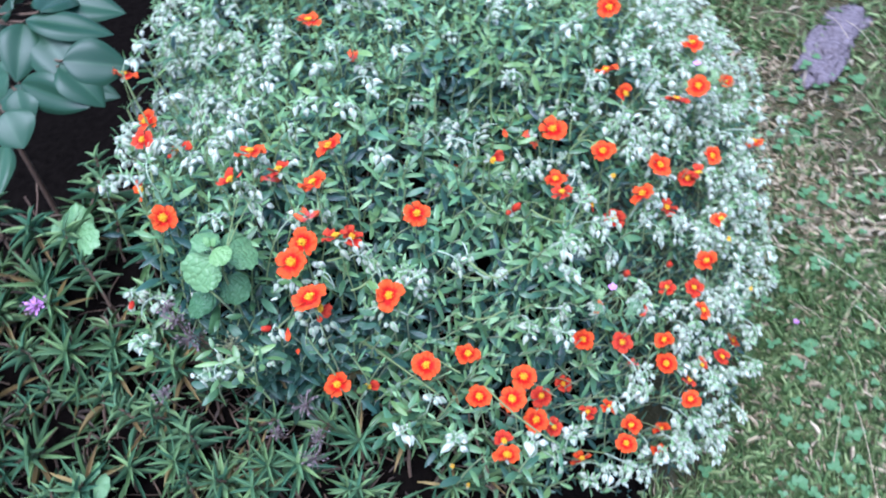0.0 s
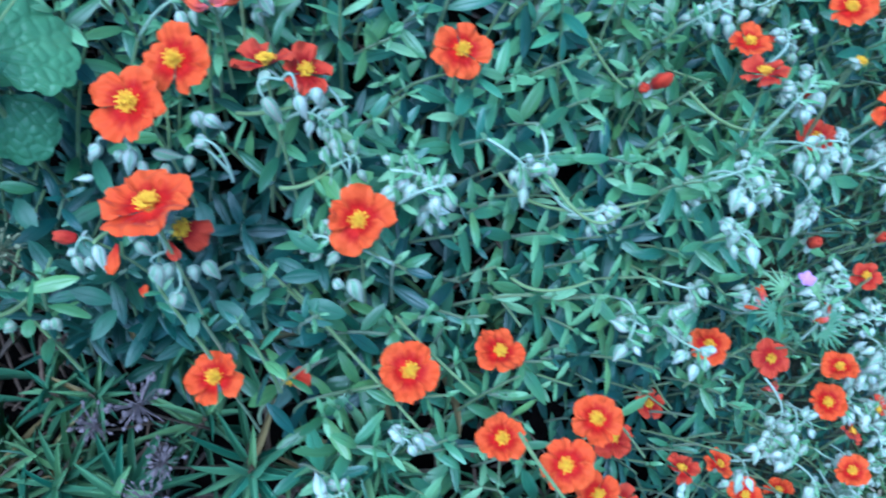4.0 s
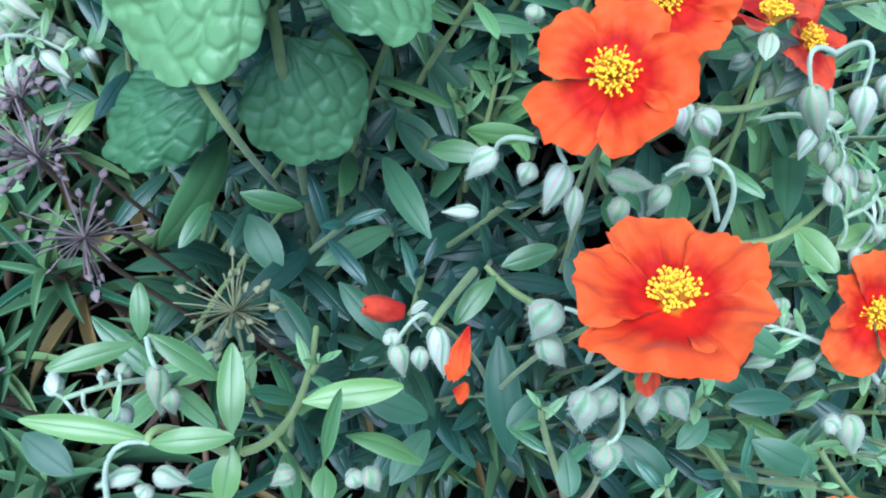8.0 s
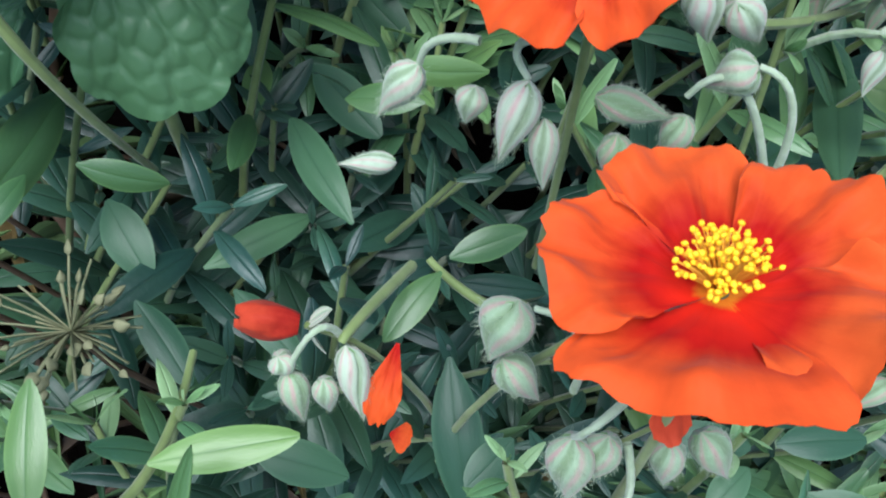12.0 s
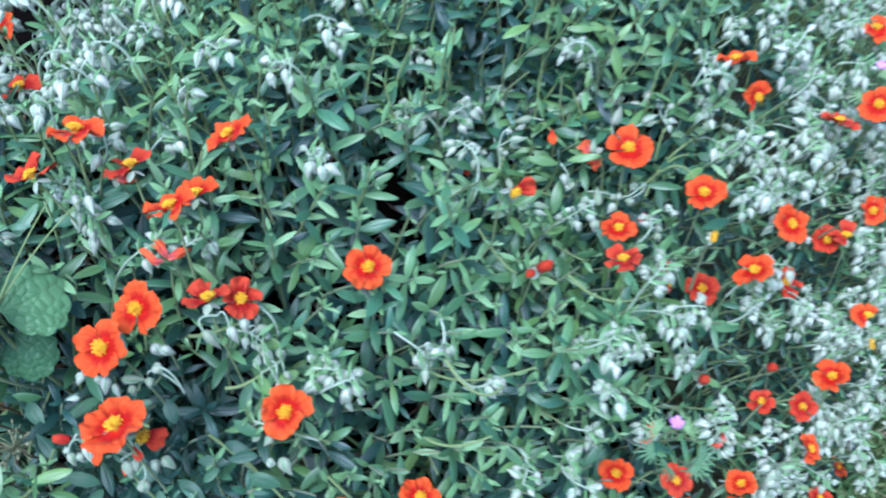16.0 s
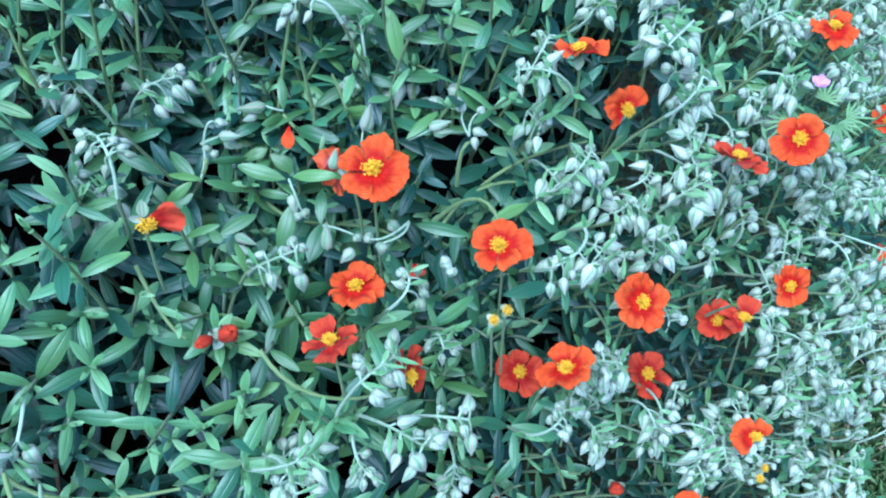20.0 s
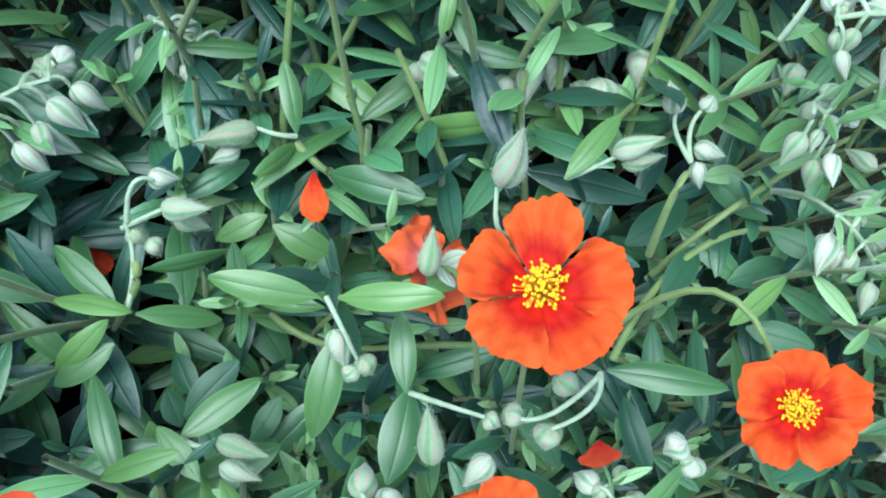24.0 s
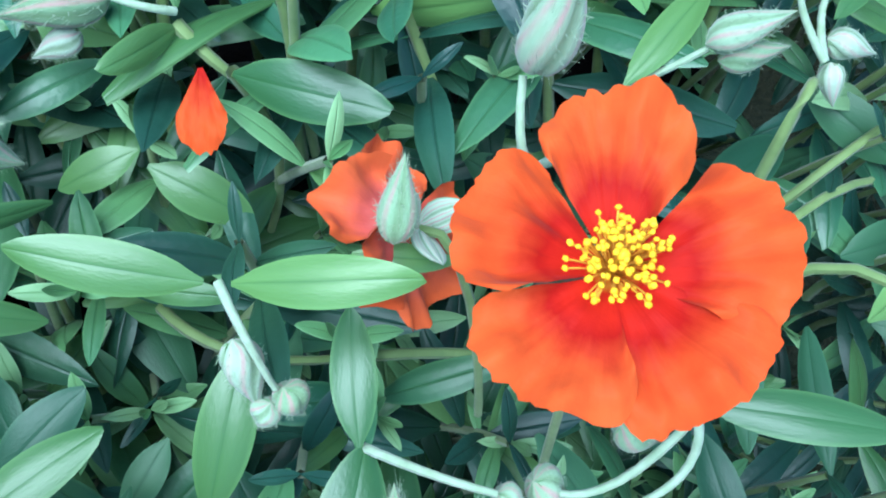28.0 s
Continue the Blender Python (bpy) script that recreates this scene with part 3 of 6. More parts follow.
flower(-0.040, 0.022, 0.373, 0.17, -0.44, 0.88, 80, 0.95, "open")
flower(-0.142, -0.042, 0.420, -0.28, -0.40, 0.87, 72, 1.02, "open")
flower(-0.1337, -0.0715, 0.414, -0.16, 0.25, 0.95, 100, 1.0, "open", [(172, 1.02, 1.06, 0.14), (101, 1.08, 0.98, 0.06), (37, 1.03, 0.96, 0.12), (-38, 1.00, 1.08, 0.10), (-108, 0.97, 1.50, 0.03)])
flower(-0.078, -0.047, 0.364, 0.01, -0.33, 0.95, 95, 1.0, "open")
flower(-0.132, -0.022, 0.416, -0.15, -0.43, 0.89, 13, 0.92, "open")
flower(-0.107, -0.007, 0.401, 0.03, 0.44, 0.90, 57, 0.95, "half")
flower(-0.061, -0.077, 0.305, 0.19, -0.35, 0.92, 62, 1.0, "open")
flower(-0.132, -0.084, 0.318, -0.22, -0.21, 0.95, 41, 0.9, "open")
flower(-0.023, -0.056, 0.276, 0.28, -0.05, 0.96, 2, 0.9, "open")
flower(0.0986, 0.0992, 0.360, 0.06, -0.14, 0.98, 88, 1.03, "open", [(160, 0.90, 1.00, 0.04), (84, 1.02, 0.92, 0.10), (8, 1.02, 0.94, 0.10), (-54, 0.96, 0.98, 0.02), (-124, 0.88, 1.00, -0.02)])
flower(0.144, 0.092, 0.326, -0.22, -0.24, 0.94, 80, 0.95, "open")
flower(0.204, 0.092, 0.290, 0.32, -0.37, 0.87, 31, 0.95, "open")
flower(0.282, 0.134, 0.241, 0.20, -0.49, 0.85, 44, 0.9, "open")
flower(0.172, 0.060, 0.293, -0.37, 0.14, 0.92, 34, 0.95, "open")
flower(0.157, 0.081, 0.242, 0.06, -0.34, 0.94, 19, 0.9, "deep_toned")
flower(0.093, 0.072, 0.325, 0.10, -0.00, 1.00, 11, 0.88, "open")
flower(0.089, 0.043, 0.338, -0.18, 0.32, 0.93, 49, 0.85, "deep_toned")
flower(0.265, 0.156, 0.320, -0.20, -0.45, 0.87, 52, 0.95, "open")
flower(0.171, 0.164, 0.359, -0.14, 0.33, 0.93, 2, 0.95, "open")
flower(0.091, -0.022, 0.204, -0.11, -0.36, 0.93, 8, 0.86, "open")
flower(0.132, -0.019, 0.178, -0.28, -0.51, 0.82, 32, 0.84, "deep_toned")
flower(0.237, 0.035, 0.203, -0.24, 0.10, 0.97, 28, 0.95, "open")
flower(0.017, -0.081, 0.261, -0.06, -0.13, 0.99, 63, 0.95, "open")
flower(-0.023, -0.088, 0.258, 0.01, -0.29, 0.96, 37, 0.9, "open")
flower(0.021, -0.104, 0.227, 0.11, -0.25, 0.96, 30, 0.95, "open")
flower(0.113, -0.091, 0.119, -0.22, -0.19, 0.96, 31, 0.85, "open")
flower(0.190, -0.062, 0.118, -0.27, 0.03, 0.96, 47, 0.85, "open")
flower(0.176, -0.017, 0.163, -0.28, -0.06, 0.96, 42, 0.85, "open")
flower(0.258, -0.000, 0.076, 0.20, -0.28, 0.94, 12, 0.8, "deep_toned")
flower(0.224, 0.000, 0.171, 0.56, -0.14, 0.82, 53, 0.85, "open")
flower(0.264, 0.067, 0.222, 0.13, 0.40, 0.91, 54, 0.95, "half")
flower(0.300, 0.247, 0.300, -0.03, 0.11, 0.99, 68, 0.95, "open")
flower(0.197, 0.031, 0.179, -0.32, -0.21, 0.92, 56, 0.75, "deep_toned")
flower(-0.243, 0.115, 0.430, -0.35, -0.30, 0.90, 20, 0.80, "deep_toned")
flower(-0.155, 0.046, 0.455, 0.14, 0.43, 0.89, 23, 0.95, "open")
flower(-0.098, 0.059, 0.432, -0.43, 0.20, 0.88, 46, 0.95, "open")
flower(-0.115, 0.043, 0.412, -0.02, 0.5, 0.87, 46, 0.9, "half")
flower(0.201, 0.239, 0.371, -0.18, -0.63, 0.75, 50, 0.95, "open")
flower(0.242, 0.152, 0.314, 0.07, 0.40, 0.91, 62, 0.95, "deep_toned")
flower(0.349, 0.247, 0.234, -0.07, -0.44, 0.89, 21, 0.7, "open")
flower(0.196, 0.169, 0.318, 0.18, -0.55, 0.81, 67, 0.95, "half")
flower(0.374, 0.208, 0.168, 0.23, 0.37, 0.90, 0, 0.95, "half")
flower(0.248, 0.117, 0.235, -0.12, -0.46, 0.88, 5, 0.85, "deep_toned")
flower(0.259, 0.117, 0.241, -0.02, 0.36, 0.93, 70, 0.95, "half")
flower(0.216, 0.090, 0.230, 0.21, -0.14, 0.97, 67, 0.95, "deep_toned")
flower(0.117, 0.041, 0.315, 0.88, -0.15, 0.45, 21, 0.95, "half")
flower(0.049, 0.050, 0.321, 0.50, -0.22, 0.84, 10, 0.95, "closed")
flower(0.151, 0.029, 0.218, -0.00, -0.38, 0.92, 22, 0.95, "closed")
flower(0.206, 0.050, 0.188, -0.12, -0.40, 0.91, 3, 0.95, "closed")
flower(0.227, 0.030, 0.169, 0.11, -0.35, 0.93, 64, 0.8, "deep_toned")
flower(0.177, -0.028, 0.137, -0.11, -0.22, 0.97, 47, 0.95, "open")
flower(0.292, 0.035, 0.044, 0.81, -0.16, 0.57, 42, 0.75, "open")
flower(0.068, -0.036, 0.159, 0.04, -0.41, 0.91, 17, 0.7, "deep_toned")
flower(0.001, -0.103, 0.267, -0.15, -0.35, 0.93, 33, 0.95, "open")
flower(0.036, -0.070, 0.205, 0.18, -0.21, 0.96, 13, 0.85, "deep_toned")
flower(0.080, -0.071, 0.160, 0.02, 0.37, 0.93, 55, 0.75, "deep_toned")
flower(0.104, -0.067, 0.151, 0.46, 0.04, 0.89, 34, 0.7, "open")
flower(0.123, -0.077, 0.125, -0.03, -0.15, 0.99, 2, 0.85, "open")
flower(0.168, -0.056, 0.062, -0.16, 0.28, 0.95, 18, 0.75, "half")
flower(0.157, -0.078, 0.063, 0.04, 0.34, 0.94, 50, 0.7, "open")
flower(0.066, -0.099, 0.129, -0.03, 0.48, 0.88, 37, 0.95, "half")
flower(-0.013, -0.135, 0.239, 0.01, 0.06, 1.00, 26, 0.95, "open")
flower(-0.128, -0.069, 0.393, 0.76, -0.56, 0.34, 18, 0.95, "bare")
flower(-0.109, -0.072, 0.288, 0.65, 0.05, 0.76, 6, 0.95, "bare")
flower(-0.227, 0.016, 0.434, 0.12, -0.50, 0.85, 43, 0.95, "open")
flower(-0.222, 0.134, 0.398, -0.15, 0.17, 0.98, 47, 0.95, "half")
flower(-0.115, 0.012, 0.442, -0.25, 0.42, 0.88, 37, 0.92, "open")
flower(-0.138, 0.043, 0.434, -0.1, 0.5, 0.86, 67, 0.95, "half")
flower(-0.095, -0.003, 0.390, 0.25, -0.2, 0.92, 30, 0.85, "deep_toned")
flower(-0.124, 0.003, 0.409, 0.05, -0.99, 0.09, 66, 0.95, "limp")
flower(-0.263, 0.237, 0.412, 0.31, 0.31, 0.90, 14, 0.95, "open")
flower(-0.059, 0.168, 0.424, 0.58, -0.78, 0.23, 43, 0.75, "limp")
flower(-0.254, 0.196, 0.386, -0.44, -0.26, 0.86, 45, 0.95, "open")
flower(0.355, 0.178, 0.203, -0.04, 0.29, 0.96, 17, 0.95, "open")
flower(0.141, -0.026, 0.150, -0.19, 0.10, 0.98, 21, 0.95, "limp")
flower(0.034, 0.058, 0.376, 0.52, -0.80, 0.29, 62, 0.95, "bare")
flower(-0.253, 0.084, 0.405, -0.71, -0.30, 0.63, 53, 0.95, "half")
flower(-0.174, 0.028, 0.447, -0.5, 0.3, 0.8, 21, 0.95, "half")
flower(-0.090, 0.220, 0.440, 0.21, 0.20, 0.96, 51, 0.95, "open")


# ---- rock rose shoots, leaves and bud clusters ----
def lance(nu, nv, bend, tip, seed, groove=0.010):
    """A rock rose leaf, 1 long and 1 wide: gently convex, with a sunken rib and a short stalk."""
    r = random.Random(seed)
    ph, tw, lean = r.uniform(0, 6), r.uniform(-0.03, 0.03), r.uniform(-0.04, 0.04)

    def fn(u, v):
        s = (v - 0.5) * 2
        w = 0.5 * max(0.10 * (1 - u), math.sin(math.pi * (0.015 + 0.975 * max(0.0, u - 0.05) / 0.95) ** 0.95) ** tip if u > 0.05 else 0.0)
        k = 2 * w
        z = -bend * u * u + 0.05 * math.sin(math.pi * u) - 0.030 * s * s * k - groove * math.exp(-((s / 0.2) ** 2)) * k
        z += 0.006 * math.sin(8 * u + ph) * s + tw * u * s
        return (u, s * w + lean * math.sin(math.pi * u) / 0.27 * 0.3, z)

    return grid_shape(fn, nu, nv)


LEAVES = [lance(8, 6, 0.02 + 0.09 * (k % 3), 0.62 + 0.10 * (k % 2), k) for k in range(6)]
LEAF_MESH = [mesh_of("leaf", solid(lance(14, 8, 0.02 + 0.07 * (k % 4), 0.58 + 0.06 * (k % 2), 50 + k), 0.010), LEAF_ONE) for k in range(6)]

OLD_SHADED_MESH = [mesh_of("leaf", solid(lance(14, 8, 0.02 + 0.07 * (k % 4), 0.58 + 0.06 * (k % 2), 80 + k), 0.010), OLD_SHADED_ONE) for k in range(4)]


def bracted(body, seed):
    """A bud with two narrow outer sepals that stand off it."""
    r = random.Random(seed)
    out = [body]
    for a in (r.uniform(0, 2), r.uniform(3, 5)):
        way = (0.8, 0.55 * math.cos(a), 0.55 * math.sin(a))
        out.append(moved(blade(4, 2, 0.2, 0.2, 0.6, 0.0, seed), basis((0.03, 0.14 * math.cos(a), 0.14 * math.sin(a)), way, (-0.4, math.cos(a), math.sin(a)), r.uniform(0.45, 0.7), 0.2, 0.5)))
    return joined(out)


BUDS = [bracted(ovoid(7, 12, 0.10 + 0.03 * (k % 3), 0.4 * k), k) for k in range(4)]
BUD_MESH = [mesh_of("bud", bracted(ovoid(11, 24, 0.10 + 0.03 * k, 0.4 + 0.5 * k), k), BUD_ONE) for k in range(3)]
PLAIN_BUD = [mesh_of("bud", ovoid(11, 24, 0.10 + 0.03 * k, 0.4 + 0.5 * k), BUD_ONE) for k in range(3)]
FUZZ = [ovoid(7, 12, 0.1, 0.4 * k, 26, k, 0.011) for k in range(4)]
HAIR_MESH = [mesh_of("hair", ovoid(11, 24, 0.10 + 0.03 * k, 0.4 + 0.5 * k, 320, k), PALE) for k in range(3)]
BRACT_MESH = mesh_of("outer_sepal", solid(blade(6, 4, 0.22, 0.2, 0.6, 0.0, 5), 0.02), YOUNG)
heap_old_shaded, heap_leaf, heap_young, heap_stem, heap_pale, heap_bud, heap_fuzz = (Heap() for _ in range(7))
single = {"leaf": 0, "bud": 0}
SPOT_A, SPOT_B = np.array((-0.150, -0.055)), np.array((0.085, 0.105))


def near_path(p):
    return min(np.linalg.norm(p[:2] - SPOT_A), np.linalg.norm(p[:2] - SPOT_B))


def covers_flower(p, reach=0.017):
    for q, n, _ in FLOWER_SPOTS:
        d = p - q
        h = d @ n
        if -0.004 < h < 0.09 and np.linalg.norm(d - h * n) < reach:
            return True
    return False


def leaf(base, tip, width, normal, young=False, k=None, deep_toned=False):
    base, tip = np.asarray(base, float), np.asarray(tip, float)
    if covers_flower(tip) or covers_flower((base + tip) / 2) or (0.0 < tip[0] < 0.15 and 0.06 < tip[1] < 0.16 and max(tip[2], base[2]) > 0.352):
        return
    k = int(rng.integers(0, 1000)) if k is None else k
    L = np.linalg.norm(tip - base)
    m = basis(base, tip - base, normal, L, width, L)
    if not young and not deep_toned and near_path(base) < 0.075 and single["leaf"] < 230:
        single["leaf"] += 1
        part("leaf", LEAF_MESH[k % len(LEAF_MESH)], rock_rose, m)
    else:
        (heap_young if young else heap_old_shaded if deep_toned else heap_leaf).add(LEAVES[k % len(LEAVES)], m)


def bud(p, way, length, width):
    if covers_flower(p + way * length * 0.5, 0.014):
        return
    m = basis(p, way, unit(rng.normal(0, 1, 3)), length, width, width)
    if near_path(p) < 0.08 and single["bud"] < 260:
        single["bud"] += 1
        part("bud", BUD_MESH[single["bud"] % 3], rock_rose, m)
    else:
        k = int(rng.integers(0, 4))
        heap_bud.add(BUDS[k], m)
        heap_fuzz.add(FUZZ[k], m)


def raceme(p, way, count, size=1.0):
    """A pale stalk that arches over, with nodding buds on thin curved stalks."""
    L = rng.uniform(0.011, 0.020) * size
    side = unit(np.cross(way, rng.normal(0, 1, 3)))
    line = bezier(p, p + way * L * 0.8, p + way * L * 1.25 + side * L * 0.45, p + way * L * 1.0 + side * L * 1.0, 8)
    if covers_flower(line[-1]) or covers_flower(line[4]):
        return
    heap_pale.add(tube(line, np.linspace(0.00072, 0.00050, 8), 5), np.eye(4))
    for i in range(count):
        k = min(7, 4 + int(4 * i / max(1, count - 1))) if count > 1 else 7
        s = line[k]
        out = unit(np.cross(way, side) * (1 if i % 2 else -1) * rng.uniform(0.4, 1.1) + side * rng.uniform(-0.3, 0.8) + way * rng.uniform(0.0, 0.5))
        q = rng.uniform(0.0018, 0.0048) * size
        end = s + out * q * 1.1 - UP * q * rng.uniform(0.5, 1.1)
        c = bezier(s, s + out * q * 0.6 + way * q * 0.3, s + out * q * 1.1 - UP * q * 0.1, end, 6)
        heap_pale.add(tube(c, np.linspace(0.00046, 0.00036, 6), 4), np.eye(4))
        w = unit(out * 0.55 - UP * rng.uniform(0.5, 1.1) + rng.normal(0, 0.2, 3))
        close = near_path(end) < 0.08
        n = (rng.uniform(0.0045, 0.0078) if close else rng.uniform(0.0055, 0.0098)) * size
        bud(end, w, n, n * rng.uniform(0.42, 0.52))
        if rng.random() < 0.7:
            t = s + out * rng.uniform(0.004, 0.009) + way * rng.uniform(0.0, 0.006)
            leaf(s, t, rng.uniform(0.0013, 0.0022), unit(way + rng.normal(0, 0.4, 3)), True)


def shoot(tip, axis, pairs, length, big, flowering, lower=False, spread=1.0):
    """A leafy stem that ends at tip, with crossed pairs of leaves."""
    axis = unit(axis)
    side = unit(np.cross(axis, rng.normal(0, 1, 3)))
    foot = tip - axis * length - UP * length * 0.35 + rng.normal(0, 0.004, 3)
    line = bezier(foot, foot + UP * length * 0.3, tip - axis * length * 0.4, tip, 9)
    heap_stem.add(tube(line, np.linspace(0.0009, 0.0006, 9), 5), np.eye(4))
    for i in range(pairs):
        u = 1 - i / pairs * 0.85
        q = line[int(round(u * 8))]
        a = i * math.pi / 2 + rng.normal(0, 0.2)
        s = math.cos(a) * side + math.sin(a) * np.cross(axis, side)
        grow = (0.42 + 0.75 * min(1.0, i / 2.2))
        lift = (0.75 - 0.22 * i) if i < 4 else 0.0
        for sg in (1, -1):
            L = big * grow * rng.uniform(0.82, 1.15)
            d = unit(sg * s * spread + axis * (lift + rng.normal(0, 0.15)) + UP * 0.06)
            # Oldest pairs and every leaf of the sunken layers take the shade-darkened colour.
            leaf(q, q + d * L, L * rng.uniform(0.23, 0.31), unit(axis + sg * s * -0.2 + rng.normal(0, 0.15, 3)), young=(i == 0 or (i == 1 and rng.random() < 0.45)) and not lower, deep_toned=i > 3 or (i == 3 and rng.random() < 0.5) or lower)
    if flowering:
        raceme(tip, unit(axis + rng.normal(0, 0.25, 3)), int(rng.integers(5, 11)))
    elif not lower:
        for sg in (1, -1):
            d = unit(axis + sg * side * 0.5)
            leaf(tip, tip + d * big * 0.32, big * 0.09, side * sg, True)


def bud_share(x, y):
    right = step(0.05, 0.20, x - 0.3 * y)
    left = step(-0.06, -0.2, x) * step(-0.06, 0.05, y)
    front = step(0.04, -0.05, y) * step(0.0, 0.1, x)
    back = 0.14 * step(0.14, 0.26, y)
    return 0.12 + 0.64 * right + 0.30 * left + 0.22 * front + back


def HERO(x, y):
    return (0.030 < x < 0.152 and 0.074 < y < 0.143) or (-0.262 < x < -0.098 and -0.105 < y < 0.002)


def cover(count, gap, sink, seed, only_close=False):
    r = np.random.default_rng(seed)
    cells = {}
    made = tries = 0
    dim = sink > 0.05
    while made < count and tries < 60000:
        tries += 1
        x, y = r.uniform(-0.28, 0.46), r.uniform(-0.15, 0.60)
        if not within_edge(x, y):
            continue
        n = canopy_normal(x, y)
        if r.random() > 0.55 / max(0.4, n[2]) or (y > 0.34 and r.random() < 0.4):
            continue
        if not only_close and sink < 0.03 and noise.noise((x * 17, y * 17, 4.0)) < -0.34:
            continue
        p = np.array((x, y, canopy(x, y) - sink + r.normal(-0.001, 0.013)))
        key = tuple(np.floor(p / gap).astype(int))
        near = [q for a in (-1, 0, 1) for b in (-1, 0, 1) for c in (-1, 0, 1) for q in cells.get((key[0] + a, key[1] + b, key[2] + c), ())]
        if any(np.linalg.norm(p - q) < gap for q in near):
            continue
        cells.setdefault(key, []).append(p)
        if (HERO(x, y) and (sink < 0.03 or (x < 0 and sink < 0.07))) or (only_close and not (HERO(x, y) and (x > 0 or sink > 0.07))) or (dim and x < 0 and y < -0.055) or (dim and r.random() < (0.25 if x < 0 else 0.05)):
            continue
        made += 1
        right = step(0.08, 0.22, x - 0.3 * y)
        axis = unit(0.75 * n + 0.45 * UP + r.normal(0, 0.22, 3))
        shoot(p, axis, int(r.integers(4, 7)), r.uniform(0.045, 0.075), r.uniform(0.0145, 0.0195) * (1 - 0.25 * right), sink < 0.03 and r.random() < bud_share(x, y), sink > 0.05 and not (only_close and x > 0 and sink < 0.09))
    return made


cover(1400, 0.0162, 0.015, 1)
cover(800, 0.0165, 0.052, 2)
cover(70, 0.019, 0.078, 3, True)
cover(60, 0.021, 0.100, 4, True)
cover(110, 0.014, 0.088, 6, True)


# single leaves, buds and stalks of the two shoots that are seen closest
STALK_R = {"hairy_pale_stalk": 0.00045, "green_stem": 0.00075}


def placed_leaf(base, tip, width, normal):
    base, tip = np.array(base), np.array(tip)
    L = np.linalg.norm(tip - base)
    k = int(rng.integers(0, 6))
    # Below these heights a leaf gets the copy with shade in its colour.
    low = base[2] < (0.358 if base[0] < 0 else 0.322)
    part("leaf", OLD_SHADED_MESH[k % 4] if low else LEAF_MESH[k], rock_rose, basis(base, tip - base, unit(np.array(normal) + rng.normal(0, 0.22, 3)), L, width, L))


def placed_bud(base, tip, width):
    base, tip = np.array(base), np.array(tip)
    L = np.linalg.norm(tip - base)
    k = int(rng.integers(0, 3))
    ob = part("bud", PLAIN_BUD[k], rock_rose, basis(base, tip - base, unit(rng.normal(0, 1, 3)), L, width * 0.80, width * 0.80))
    part("hair", HAIR_MESH[k], ob, kind="stuff", label="fine white hair")
    for a in (0.4, 3.3):
        part("outer_sepal", BRACT_MESH, ob, basis((0.03, 0.14 * math.cos(a), 0.14 * math.sin(a)), (0.75, 0.6 * math.cos(a), 0.6 * math.sin(a)), (-0.4, math.cos(a), math.sin(a)), 0.5, 0.2, 0.5))


def placed_stalk(a, b, c, material, r=0.0):
    """A stalk through three points; a green stem runs on into the foliage at both ends."""
    a, b, c = np.array(a), np.array(b), np.array(c)
    if material is STEM and not r and a[0] > 0.1:
        a, c = a + (a - b) * 0.5 - UP * 0.010, c + (c - b) * 0.7 - UP * 0.012
    r = r or STALK_R[material.name]
    m = 2 * b - (a + c) / 2
    line = bezier(a, a + (m - a) * 2 / 3, c + (m - c) * 2 / 3, c, 10)
    part("stalk", mesh_of("stalk", tube(line, np.linspace(r * 1.15, r * 0.8, 10), 7), material), rock_rose)


def bud_cluster(x, y, z, count, size=1.0):
    """A cluster of nodding buds at a known place, on its own short leafy tip."""
    p = np.array((x, y, z))
    n = unit(canopy_normal(x, y) + UP * 0.6 + rng.normal(0, 0.2, 3))
    shoot(p - n * 0.012, n, 4, 0.045, 0.019, False)
    raceme(p - n * 0.014, unit(n + rng.normal(0, 0.2, 3)), count + 2, size * 1.1)


def small_shoot(x, y, z, size):
    """A short side shoot with small fresh leaves."""
    p = np.array((x, y, z))
    shoot(p, unit(UP + rng.normal(0, 0.35, 3)), 5, 0.028, size, False)


bud_cluster(-0.003, 0.133, 0.345, 8, 1.15)
bud_cluster(-0.000, 0.104, 0.340, 8, 1.2)
bud_cluster(0.007, 0.095, 0.335, 7, 1.1)
bud_cluster(0.059, 0.071, 0.320, 6, 1.1)
bud_cluster(0.090, 0.161, 0.350, 6, 1)
bud_cluster(0.094, 0.020, 0.325, 10, 1.2)
bud_cluster(0.059, 0.067, 0.337, 8, 1.1)
bud_cluster(0.000, 0.116, 0.362, 8, 1.1)
bud_cluster(0.045, 0.046, 0.335, 6, 1)
bud_cluster(0.108, 0.066, 0.325, 6, 1)
bud_cluster(0.072, 0.008, 0.315, 7, 1)
bud_cluster(-0.002, 0.171, 0.360, 6, 1)
bud_cluster(0.026, 0.168, 0.352, 6, 1)
bud_cluster(0.182, 0.085, 0.318, 6, 1)
bud_cluster(0.135, 0.065, 0.305, 6, 1)
bud_cluster(0.215, 0.123, 0.300, 6, 1)
bud_cluster(0.168, 0.115, 0.330, 5, 0.9)
bud_cluster(0.163, 0.038, 0.270, 7, 1)
bud_cluster(-0.149, 0.012, 0.400, 6, 1)
bud_cluster(-0.126, 0.019, 0.400, 6, 1)
bud_cluster(-0.101, -0.014, 0.385, 7, 1)
bud_cluster(-0.076, -0.020, 0.370, 6, 1)
bud_cluster(-0.065, -0.054, 0.350, 6, 1)
bud_cluster(-0.080, -0.118, 0.280, 6, 1)
bud_cluster(-0.051, -0.120, 0.270, 6, 1)
bud_cluster(-0.017, -0.077, 0.280, 5, 1)
